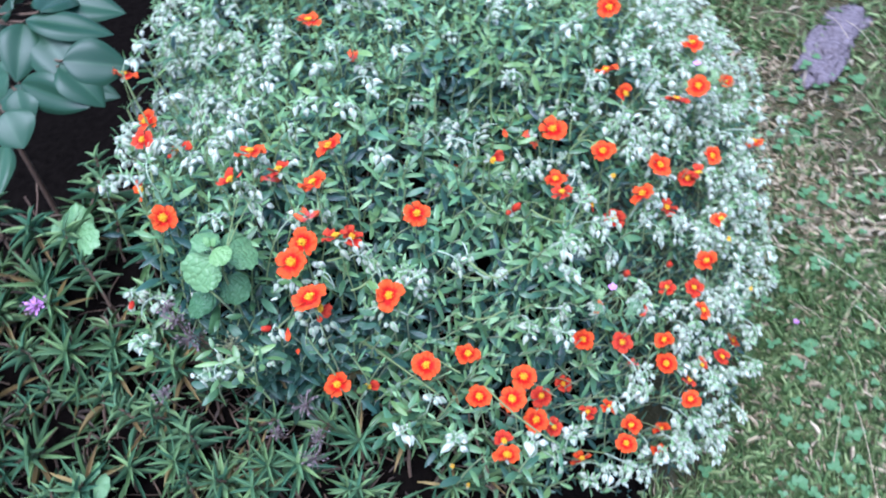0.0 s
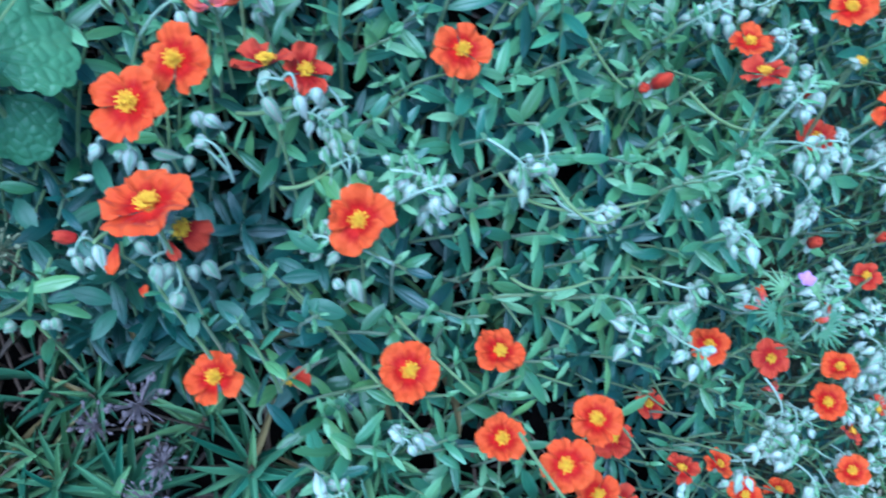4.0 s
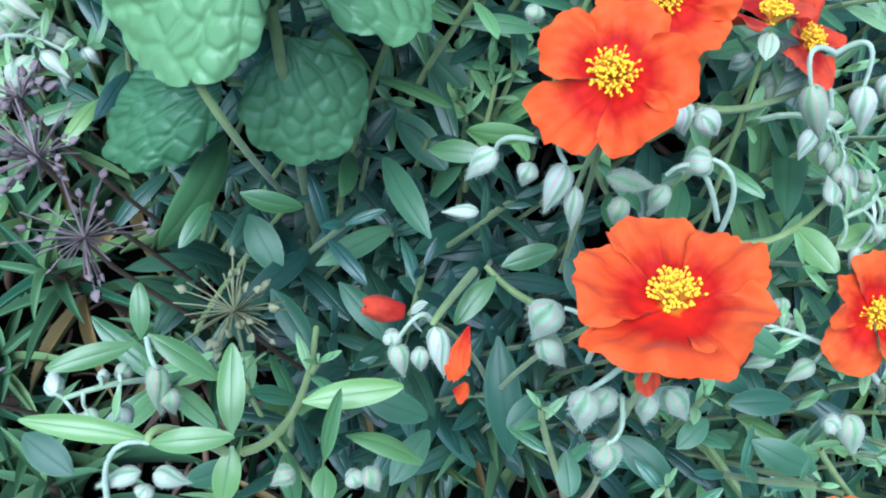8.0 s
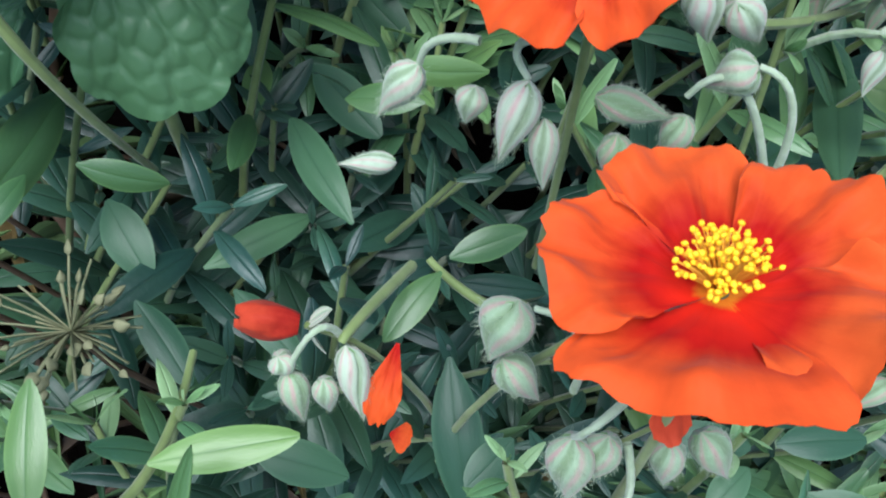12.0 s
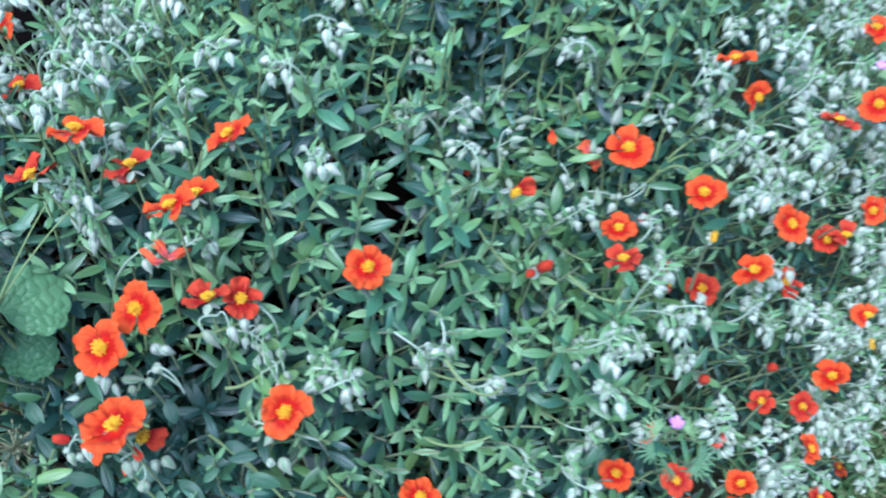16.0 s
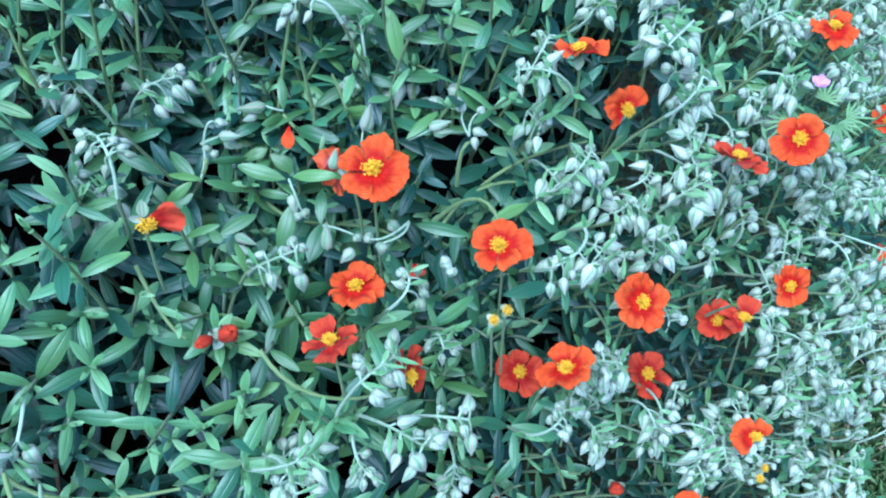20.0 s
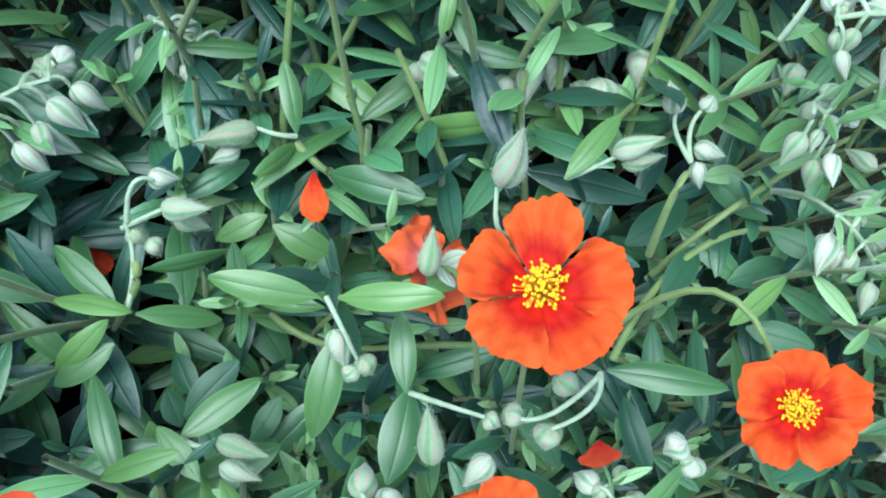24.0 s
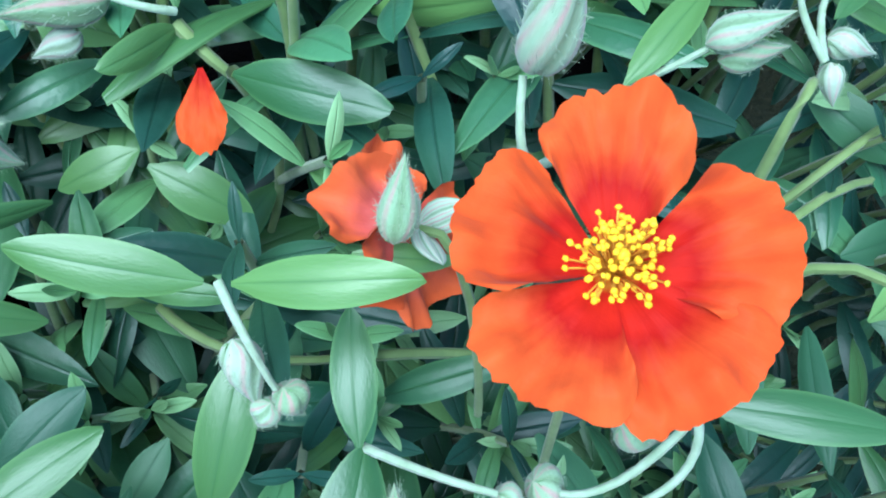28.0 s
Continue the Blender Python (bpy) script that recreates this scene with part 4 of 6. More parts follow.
bud_cluster(-0.002, -0.066, 0.285, 4, 1)
bud_cluster(-0.048, -0.024, 0.350, 6, 1)
bud_cluster(0.051, 0.047, 0.335, 6, 1)
bud_cluster(0.097, 0.028, 0.310, 8, 1.1)
bud_cluster(0.067, -0.002, 0.320, 6, 1)
bud_cluster(0.032, -0.041, 0.290, 6, 1)
bud_cluster(-0.005, 0.008, 0.345, 5, 1)
bud_cluster(-0.027, 0.021, 0.380, 6, 1)
bud_cluster(0.082, -0.016, 0.300, 6, 1)
bud_cluster(0.008, -0.145, 0.250, 7, 1)
bud_cluster(0.048, -0.126, 0.200, 7, 1)
bud_cluster(-0.027, -0.140, 0.260, 6, 1)
bud_cluster(-0.204, 0.162, 0.430, 7, 1)
bud_cluster(-0.174, 0.098, 0.435, 7, 1)
bud_cluster(-0.150, 0.171, 0.430, 7, 1)
bud_cluster(-0.225, 0.113, 0.430, 6, 1)
bud_cluster(-0.259, 0.177, 0.430, 7, 1)
bud_cluster(-0.260, 0.212, 0.440, 7, 1)
bud_cluster(-0.249, 0.262, 0.445, 7, 1)
bud_cluster(-0.269, 0.125, 0.420, 6, 1)
bud_cluster(-0.234, 0.267, 0.450, 6, 1)
bud_cluster(-0.287, 0.114, 0.390, 6, 1)
bud_cluster(-0.262, 0.160, 0.420, 6, 1)
bud_cluster(-0.248, 0.233, 0.440, 6, 1)
bud_cluster(-0.274, 0.011, 0.352, 6, 1)
bud_cluster(-0.277, -0.010, 0.340, 3, 1.1)
bud_cluster(-0.279, 0.045, 0.342, 6, 1)
bud_cluster(-0.216, -0.064, 0.346, 4, 0.8)
bud_cluster(-0.337, 0.131, 0.340, 3, 0.8)
bud_cluster(-0.197, 0.091, 0.435, 6, 1)
bud_cluster(-0.065, 0.096, 0.430, 7, 1)
bud_cluster(-0.130, 0.033, 0.420, 6, 1)
bud_cluster(-0.172, 0.035, 0.425, 7, 1)
bud_cluster(-0.093, 0.160, 0.430, 6, 1)
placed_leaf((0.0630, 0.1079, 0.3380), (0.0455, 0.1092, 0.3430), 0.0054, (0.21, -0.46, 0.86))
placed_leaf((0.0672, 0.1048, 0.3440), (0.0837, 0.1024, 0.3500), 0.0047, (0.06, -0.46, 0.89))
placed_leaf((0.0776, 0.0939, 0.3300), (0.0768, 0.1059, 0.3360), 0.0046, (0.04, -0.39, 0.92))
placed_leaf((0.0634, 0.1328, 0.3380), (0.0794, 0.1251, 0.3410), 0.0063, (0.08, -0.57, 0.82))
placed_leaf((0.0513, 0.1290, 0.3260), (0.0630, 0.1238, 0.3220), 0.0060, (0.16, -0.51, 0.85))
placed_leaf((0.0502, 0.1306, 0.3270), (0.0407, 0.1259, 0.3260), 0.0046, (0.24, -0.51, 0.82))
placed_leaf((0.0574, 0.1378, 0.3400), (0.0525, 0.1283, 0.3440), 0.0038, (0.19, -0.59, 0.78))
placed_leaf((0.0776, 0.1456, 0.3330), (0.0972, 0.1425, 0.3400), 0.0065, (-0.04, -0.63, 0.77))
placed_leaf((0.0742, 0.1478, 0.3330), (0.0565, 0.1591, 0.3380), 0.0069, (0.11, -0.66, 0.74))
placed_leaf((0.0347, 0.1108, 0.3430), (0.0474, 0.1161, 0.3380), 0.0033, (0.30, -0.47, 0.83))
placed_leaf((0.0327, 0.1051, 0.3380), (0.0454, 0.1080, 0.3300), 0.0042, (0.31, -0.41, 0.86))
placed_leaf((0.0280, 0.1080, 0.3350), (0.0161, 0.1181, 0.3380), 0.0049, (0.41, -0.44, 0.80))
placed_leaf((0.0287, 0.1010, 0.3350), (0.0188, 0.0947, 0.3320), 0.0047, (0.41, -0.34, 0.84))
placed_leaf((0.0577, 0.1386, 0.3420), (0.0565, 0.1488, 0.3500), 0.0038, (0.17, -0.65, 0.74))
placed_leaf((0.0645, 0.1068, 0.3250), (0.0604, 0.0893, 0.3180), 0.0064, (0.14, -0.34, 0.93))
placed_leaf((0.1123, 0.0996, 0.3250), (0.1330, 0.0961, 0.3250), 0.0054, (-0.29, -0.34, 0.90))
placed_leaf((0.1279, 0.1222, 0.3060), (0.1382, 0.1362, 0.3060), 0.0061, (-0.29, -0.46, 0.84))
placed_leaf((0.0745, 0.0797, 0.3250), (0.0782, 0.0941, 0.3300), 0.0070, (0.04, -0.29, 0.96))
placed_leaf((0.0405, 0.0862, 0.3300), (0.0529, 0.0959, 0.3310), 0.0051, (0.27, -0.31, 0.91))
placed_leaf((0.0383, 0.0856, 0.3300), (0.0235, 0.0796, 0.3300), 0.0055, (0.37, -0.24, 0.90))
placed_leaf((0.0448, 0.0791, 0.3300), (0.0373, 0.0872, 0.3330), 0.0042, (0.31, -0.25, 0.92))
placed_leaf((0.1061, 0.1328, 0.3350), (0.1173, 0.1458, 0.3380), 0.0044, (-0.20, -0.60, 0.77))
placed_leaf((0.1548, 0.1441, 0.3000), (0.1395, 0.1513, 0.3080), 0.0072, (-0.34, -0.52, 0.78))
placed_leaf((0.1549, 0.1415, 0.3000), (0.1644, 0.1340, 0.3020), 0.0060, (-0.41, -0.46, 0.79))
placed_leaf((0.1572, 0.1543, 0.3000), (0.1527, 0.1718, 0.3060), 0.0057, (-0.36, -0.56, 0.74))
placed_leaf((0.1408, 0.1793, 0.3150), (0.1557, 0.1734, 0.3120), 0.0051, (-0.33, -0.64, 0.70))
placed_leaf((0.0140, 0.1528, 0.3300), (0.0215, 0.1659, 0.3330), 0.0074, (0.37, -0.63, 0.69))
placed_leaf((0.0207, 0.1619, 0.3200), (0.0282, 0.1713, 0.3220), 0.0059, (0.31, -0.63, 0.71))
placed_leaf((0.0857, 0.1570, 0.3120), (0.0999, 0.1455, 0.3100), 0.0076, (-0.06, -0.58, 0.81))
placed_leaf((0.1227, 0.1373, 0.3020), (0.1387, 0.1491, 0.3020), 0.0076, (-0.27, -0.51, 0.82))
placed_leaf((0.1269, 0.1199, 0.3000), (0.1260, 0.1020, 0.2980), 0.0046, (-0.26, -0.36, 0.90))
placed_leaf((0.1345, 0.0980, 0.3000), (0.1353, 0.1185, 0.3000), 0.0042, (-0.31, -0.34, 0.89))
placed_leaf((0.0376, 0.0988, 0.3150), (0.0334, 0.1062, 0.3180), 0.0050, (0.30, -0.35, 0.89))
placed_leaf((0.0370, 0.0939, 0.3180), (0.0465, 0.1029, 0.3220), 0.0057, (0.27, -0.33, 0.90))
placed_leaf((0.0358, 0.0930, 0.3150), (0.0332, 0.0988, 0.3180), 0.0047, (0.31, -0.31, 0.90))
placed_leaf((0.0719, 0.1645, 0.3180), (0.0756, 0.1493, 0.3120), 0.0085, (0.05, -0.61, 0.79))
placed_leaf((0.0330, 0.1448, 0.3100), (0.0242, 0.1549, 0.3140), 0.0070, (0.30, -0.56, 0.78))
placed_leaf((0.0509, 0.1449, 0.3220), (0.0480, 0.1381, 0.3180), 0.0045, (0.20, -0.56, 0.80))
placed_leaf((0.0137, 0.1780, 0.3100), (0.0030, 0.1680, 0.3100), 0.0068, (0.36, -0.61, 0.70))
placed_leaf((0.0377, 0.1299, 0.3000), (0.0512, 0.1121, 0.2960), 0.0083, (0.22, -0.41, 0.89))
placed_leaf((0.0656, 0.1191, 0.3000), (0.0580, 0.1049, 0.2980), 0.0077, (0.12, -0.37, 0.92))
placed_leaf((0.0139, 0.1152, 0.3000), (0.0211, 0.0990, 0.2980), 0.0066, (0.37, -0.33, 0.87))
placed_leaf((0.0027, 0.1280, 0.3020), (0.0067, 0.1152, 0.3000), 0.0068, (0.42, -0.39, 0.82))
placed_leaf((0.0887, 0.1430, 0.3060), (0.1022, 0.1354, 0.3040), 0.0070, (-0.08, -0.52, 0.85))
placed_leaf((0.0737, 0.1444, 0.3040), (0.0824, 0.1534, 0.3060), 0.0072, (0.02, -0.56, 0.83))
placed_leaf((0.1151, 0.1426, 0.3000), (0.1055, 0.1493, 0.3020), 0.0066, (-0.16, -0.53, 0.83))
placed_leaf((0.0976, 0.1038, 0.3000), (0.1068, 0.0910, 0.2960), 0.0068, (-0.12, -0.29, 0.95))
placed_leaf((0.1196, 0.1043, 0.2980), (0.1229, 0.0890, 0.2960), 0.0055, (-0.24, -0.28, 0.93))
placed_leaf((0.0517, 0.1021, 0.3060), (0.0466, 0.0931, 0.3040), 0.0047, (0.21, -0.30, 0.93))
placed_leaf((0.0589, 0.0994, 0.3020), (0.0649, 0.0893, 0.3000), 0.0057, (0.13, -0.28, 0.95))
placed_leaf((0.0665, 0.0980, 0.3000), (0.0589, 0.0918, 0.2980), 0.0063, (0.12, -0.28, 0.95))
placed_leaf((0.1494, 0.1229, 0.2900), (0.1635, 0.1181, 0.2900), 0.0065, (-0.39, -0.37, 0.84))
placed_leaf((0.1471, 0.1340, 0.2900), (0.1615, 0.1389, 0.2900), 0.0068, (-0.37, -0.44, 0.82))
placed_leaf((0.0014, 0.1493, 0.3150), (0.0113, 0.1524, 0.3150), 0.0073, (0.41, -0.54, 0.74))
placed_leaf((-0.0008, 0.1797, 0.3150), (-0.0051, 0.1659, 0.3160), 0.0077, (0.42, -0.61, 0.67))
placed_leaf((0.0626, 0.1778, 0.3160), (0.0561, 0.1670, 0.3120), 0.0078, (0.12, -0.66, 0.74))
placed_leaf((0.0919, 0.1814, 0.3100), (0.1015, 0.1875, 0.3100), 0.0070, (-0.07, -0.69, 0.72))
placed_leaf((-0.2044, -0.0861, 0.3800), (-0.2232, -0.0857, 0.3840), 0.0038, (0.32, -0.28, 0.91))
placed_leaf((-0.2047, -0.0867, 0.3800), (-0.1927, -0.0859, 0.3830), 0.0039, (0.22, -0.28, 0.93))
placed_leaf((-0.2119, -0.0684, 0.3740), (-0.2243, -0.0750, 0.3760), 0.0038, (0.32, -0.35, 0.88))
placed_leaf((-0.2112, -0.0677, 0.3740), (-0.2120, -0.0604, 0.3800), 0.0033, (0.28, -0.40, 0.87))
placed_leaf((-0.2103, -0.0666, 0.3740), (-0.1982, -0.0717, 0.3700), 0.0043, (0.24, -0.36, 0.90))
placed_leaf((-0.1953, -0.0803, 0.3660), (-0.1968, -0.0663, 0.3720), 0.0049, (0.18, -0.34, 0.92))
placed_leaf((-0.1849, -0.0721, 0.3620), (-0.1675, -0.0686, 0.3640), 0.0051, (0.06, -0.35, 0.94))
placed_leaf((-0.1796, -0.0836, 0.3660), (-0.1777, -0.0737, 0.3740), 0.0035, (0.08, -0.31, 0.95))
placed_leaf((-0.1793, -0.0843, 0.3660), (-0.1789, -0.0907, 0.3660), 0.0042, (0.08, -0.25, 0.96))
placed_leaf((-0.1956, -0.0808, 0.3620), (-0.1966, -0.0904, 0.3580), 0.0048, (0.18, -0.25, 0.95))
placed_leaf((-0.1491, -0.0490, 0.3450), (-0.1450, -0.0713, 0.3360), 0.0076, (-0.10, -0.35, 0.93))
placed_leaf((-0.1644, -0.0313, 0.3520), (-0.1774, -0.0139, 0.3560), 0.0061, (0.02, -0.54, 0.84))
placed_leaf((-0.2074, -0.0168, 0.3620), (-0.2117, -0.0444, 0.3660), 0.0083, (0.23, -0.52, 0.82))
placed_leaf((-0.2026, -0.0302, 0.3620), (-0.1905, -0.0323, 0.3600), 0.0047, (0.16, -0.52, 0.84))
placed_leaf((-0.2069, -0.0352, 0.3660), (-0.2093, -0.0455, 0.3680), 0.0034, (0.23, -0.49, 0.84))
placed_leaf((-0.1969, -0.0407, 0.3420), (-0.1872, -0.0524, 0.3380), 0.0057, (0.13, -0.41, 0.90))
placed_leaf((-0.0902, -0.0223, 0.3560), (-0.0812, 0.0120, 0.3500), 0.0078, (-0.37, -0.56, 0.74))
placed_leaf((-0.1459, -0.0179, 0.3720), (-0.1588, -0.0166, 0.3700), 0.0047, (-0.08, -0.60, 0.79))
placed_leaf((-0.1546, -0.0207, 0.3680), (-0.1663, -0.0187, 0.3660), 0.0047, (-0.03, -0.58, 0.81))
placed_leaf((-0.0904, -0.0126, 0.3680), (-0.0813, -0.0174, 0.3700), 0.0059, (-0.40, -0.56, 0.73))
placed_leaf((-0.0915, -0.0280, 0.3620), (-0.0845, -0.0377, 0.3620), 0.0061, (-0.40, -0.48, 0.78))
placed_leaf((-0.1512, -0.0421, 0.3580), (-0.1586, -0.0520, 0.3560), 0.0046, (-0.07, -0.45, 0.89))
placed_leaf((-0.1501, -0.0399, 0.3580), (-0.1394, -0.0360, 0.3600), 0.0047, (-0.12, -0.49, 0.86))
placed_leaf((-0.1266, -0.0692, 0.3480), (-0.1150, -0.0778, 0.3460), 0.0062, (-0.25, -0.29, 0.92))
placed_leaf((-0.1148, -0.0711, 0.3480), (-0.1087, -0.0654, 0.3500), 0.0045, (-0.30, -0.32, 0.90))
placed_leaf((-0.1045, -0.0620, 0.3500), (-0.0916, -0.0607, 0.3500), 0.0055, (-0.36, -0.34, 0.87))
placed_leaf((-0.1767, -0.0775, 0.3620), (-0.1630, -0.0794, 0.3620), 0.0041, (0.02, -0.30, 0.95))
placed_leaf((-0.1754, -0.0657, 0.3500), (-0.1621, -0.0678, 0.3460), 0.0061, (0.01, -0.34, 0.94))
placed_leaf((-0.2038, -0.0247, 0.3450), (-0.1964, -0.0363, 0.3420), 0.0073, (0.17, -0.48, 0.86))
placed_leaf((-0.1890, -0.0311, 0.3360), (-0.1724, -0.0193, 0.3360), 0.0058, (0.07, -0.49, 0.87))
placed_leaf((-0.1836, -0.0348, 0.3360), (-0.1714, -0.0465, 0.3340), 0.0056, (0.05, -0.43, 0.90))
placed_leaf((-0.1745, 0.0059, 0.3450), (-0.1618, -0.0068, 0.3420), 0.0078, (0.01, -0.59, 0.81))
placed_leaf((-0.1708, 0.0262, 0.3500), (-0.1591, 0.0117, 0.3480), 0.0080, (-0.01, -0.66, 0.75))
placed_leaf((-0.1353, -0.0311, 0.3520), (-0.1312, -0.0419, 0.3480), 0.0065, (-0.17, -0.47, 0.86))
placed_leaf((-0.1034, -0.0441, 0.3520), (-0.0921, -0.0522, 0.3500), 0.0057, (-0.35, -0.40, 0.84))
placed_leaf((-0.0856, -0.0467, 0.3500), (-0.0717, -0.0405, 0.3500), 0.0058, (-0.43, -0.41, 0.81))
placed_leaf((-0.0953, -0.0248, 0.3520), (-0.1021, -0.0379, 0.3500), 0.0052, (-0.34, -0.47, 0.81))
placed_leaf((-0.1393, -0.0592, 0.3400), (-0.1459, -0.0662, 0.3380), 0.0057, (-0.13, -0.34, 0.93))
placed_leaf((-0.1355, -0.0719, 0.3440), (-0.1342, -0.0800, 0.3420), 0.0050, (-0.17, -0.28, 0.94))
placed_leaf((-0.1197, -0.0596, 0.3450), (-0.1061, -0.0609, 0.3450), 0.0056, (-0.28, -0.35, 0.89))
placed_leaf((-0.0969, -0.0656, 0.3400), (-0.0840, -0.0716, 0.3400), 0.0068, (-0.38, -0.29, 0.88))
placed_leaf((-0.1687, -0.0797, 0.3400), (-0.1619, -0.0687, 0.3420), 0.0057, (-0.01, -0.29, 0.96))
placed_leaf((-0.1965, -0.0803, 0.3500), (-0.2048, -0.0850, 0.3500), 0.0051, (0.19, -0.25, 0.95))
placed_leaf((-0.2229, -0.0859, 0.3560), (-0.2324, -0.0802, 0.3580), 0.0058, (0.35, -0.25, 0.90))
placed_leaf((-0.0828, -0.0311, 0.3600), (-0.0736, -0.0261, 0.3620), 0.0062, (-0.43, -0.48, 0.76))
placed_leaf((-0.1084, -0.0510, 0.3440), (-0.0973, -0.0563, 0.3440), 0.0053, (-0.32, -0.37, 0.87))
placed_bud((0.0936, 0.1180, 0.3560), (0.0962, 0.1195, 0.3690), 0.0056)
placed_bud((0.0510, 0.1392, 0.3430), (0.0401, 0.1349, 0.3450), 0.0054)
placed_bud((0.0471, 0.1371, 0.3400), (0.0413, 0.1353, 0.3380), 0.0038)
placed_bud((0.0344, 0.1254, 0.3480), (0.0393, 0.1266, 0.3460), 0.0041)
placed_bud((0.0369, 0.1206, 0.3460), (0.0459, 0.1194, 0.3480), 0.0048)
placed_bud((0.0370, 0.1229, 0.3400), (0.0432, 0.1216, 0.3380), 0.0045)
placed_bud((0.0302, 0.1188, 0.3420), (0.0333, 0.1188, 0.3380), 0.0041)
placed_bud((0.0336, 0.1181, 0.3400), (0.0346, 0.1171, 0.3360), 0.0038)
placed_bud((0.1147, 0.1359, 0.3380), (0.1236, 0.1369, 0.3420), 0.0048)
placed_bud((0.1165, 0.1352, 0.3360), (0.1245, 0.1364, 0.3370), 0.0040)
placed_bud((0.1274, 0.1452, 0.3380), (0.1253, 0.1480, 0.3440), 0.0048)
placed_bud((0.1343, 0.1493, 0.3340), (0.1348, 0.1488, 0.3380), 0.0040)
placed_bud((0.1314, 0.1416, 0.3320), (0.1378, 0.1408, 0.3300), 0.0042)
placed_bud((0.1321, 0.1397, 0.3300), (0.1331, 0.1361, 0.3260), 0.0037)
placed_bud((0.1017, 0.1603, 0.3380), (0.0996, 0.1526, 0.3300), 0.0063)
placed_bud((0.1064, 0.1615, 0.3360), (0.1053, 0.1572, 0.3300), 0.0060)
placed_bud((0.0969, 0.1578, 0.3340), (0.0941, 0.1545, 0.3300), 0.0054)
placed_bud((0.1154, 0.1587, 0.3320), (0.1150, 0.1542, 0.3260), 0.0082)
placed_bud((0.1235, 0.1625, 0.3360), (0.1226, 0.1570, 0.3300), 0.0069)
placed_bud((0.1120, 0.1599, 0.3300), (0.1117, 0.1558, 0.3260), 0.0059)
placed_bud((0.0799, 0.1536, 0.3440), (0.0868, 0.1481, 0.3460), 0.0058)
placed_bud((0.0789, 0.1543, 0.3420), (0.0851, 0.1483, 0.3420), 0.0054)
placed_bud((0.0771, 0.1531, 0.3420), (0.0816, 0.1513, 0.3400), 0.0054)
placed_bud((0.0906, 0.0895, 0.3300), (0.0933, 0.0885, 0.3280), 0.0036)
placed_bud((0.0942, 0.0910, 0.3280), (0.0976, 0.0905, 0.3250), 0.0049)
placed_bud((0.1015, 0.0885, 0.3280), (0.1008, 0.0856, 0.3240), 0.0057)
placed_bud((0.1028, 0.0962, 0.3300), (0.1072, 0.0953, 0.3260), 0.0053)
placed_bud((0.0822, 0.0809, 0.3320), (0.0816, 0.0880, 0.3400), 0.0048)
placed_bud((0.0915, 0.0823, 0.3320), (0.0870, 0.0785, 0.3280), 0.0049)
placed_bud((0.1262, 0.0888, 0.3180), (0.1226, 0.0876, 0.3150), 0.0059)
placed_bud((0.1273, 0.0854, 0.3180), (0.1265, 0.0836, 0.3140), 0.0050)
placed_bud((0.0470, 0.0853, 0.3320), (0.0555, 0.0830, 0.3300), 0.0042)
placed_bud((0.0475, 0.0817, 0.3300), (0.0542, 0.0797, 0.3280), 0.0038)
placed_bud((0.0653, 0.1037, 0.3340), (0.0672, 0.0988, 0.3280), 0.0047)
placed_bud((0.0699, 0.1001, 0.3300), (0.0714, 0.0987, 0.3260), 0.0044)
placed_bud((0.0686, 0.0988, 0.3290), (0.0668, 0.0974, 0.3260), 0.0036)
placed_bud((0.0495, 0.1614, 0.3280), (0.0543, 0.1598, 0.3260), 0.0060)
placed_bud((0.1606, 0.1718, 0.3200), (0.1577, 0.1663, 0.3160), 0.0060)
placed_bud((0.1626, 0.1631, 0.3180), (0.1607, 0.1571, 0.3140), 0.0053)
placed_bud((-0.1557, -0.0410, 0.3980), (-0.1598, -0.0431, 0.3920), 0.0045)
placed_bud((-0.1449, -0.0441, 0.4000), (-0.1471, -0.0484, 0.3920), 0.0050)
placed_bud((-0.1428, -0.0455, 0.3960), (-0.1419, -0.0488, 0.3880), 0.0036)
placed_bud((-0.1385, -0.0458, 0.4000), (-0.1297, -0.0445, 0.3960), 0.0041)
placed_bud((-0.1224, -0.0423, 0.4020), (-0.1265, -0.0420, 0.3980), 0.0053)
placed_bud((-0.1355, -0.0471, 0.3960), (-0.1352, -0.0487, 0.3900), 0.0038)
placed_bud((-0.1575, -0.0491, 0.3920), (-0.1635, -0.0497, 0.3920), 0.0027)
placed_bud((-0.1498, -0.0418, 0.3960), (-0.1506, -0.0435, 0.3920), 0.0040)
placed_bud((-0.1281, -0.0441, 0.3960), (-0.1293, -0.0458, 0.3900), 0.0040)
placed_bud((-0.1235, -0.0336, 0.4020), (-0.1188, -0.0331, 0.3960), 0.0050)
placed_bud((-0.1270, -0.0317, 0.4020), (-0.1245, -0.0337, 0.3960), 0.0050)
placed_bud((-0.1056, -0.0276, 0.4040), (-0.1004, -0.0308, 0.3940), 0.0052)
placed_bud((-0.0955, -0.0251, 0.4020), (-0.0931, -0.0289, 0.3940), 0.0049)
placed_bud((-0.0902, -0.0219, 0.4020), (-0.0889, -0.0254, 0.3960), 0.0048)
placed_bud((-0.1444, -0.0611, 0.3860), (-0.1469, -0.0652, 0.3800), 0.0069)
placed_bud((-0.1455, -0.0649, 0.3800), (-0.1408, -0.0670, 0.3740), 0.0052)
placed_bud((-0.1383, -0.0731, 0.3800), (-0.1378, -0.0774, 0.3720), 0.0058)
placed_bud((-0.1347, -0.0729, 0.3800), (-0.1353, -0.0755, 0.3740), 0.0045)
placed_bud((-0.1336, -0.0790, 0.3720), (-0.1329, -0.0816, 0.3660), 0.0058)
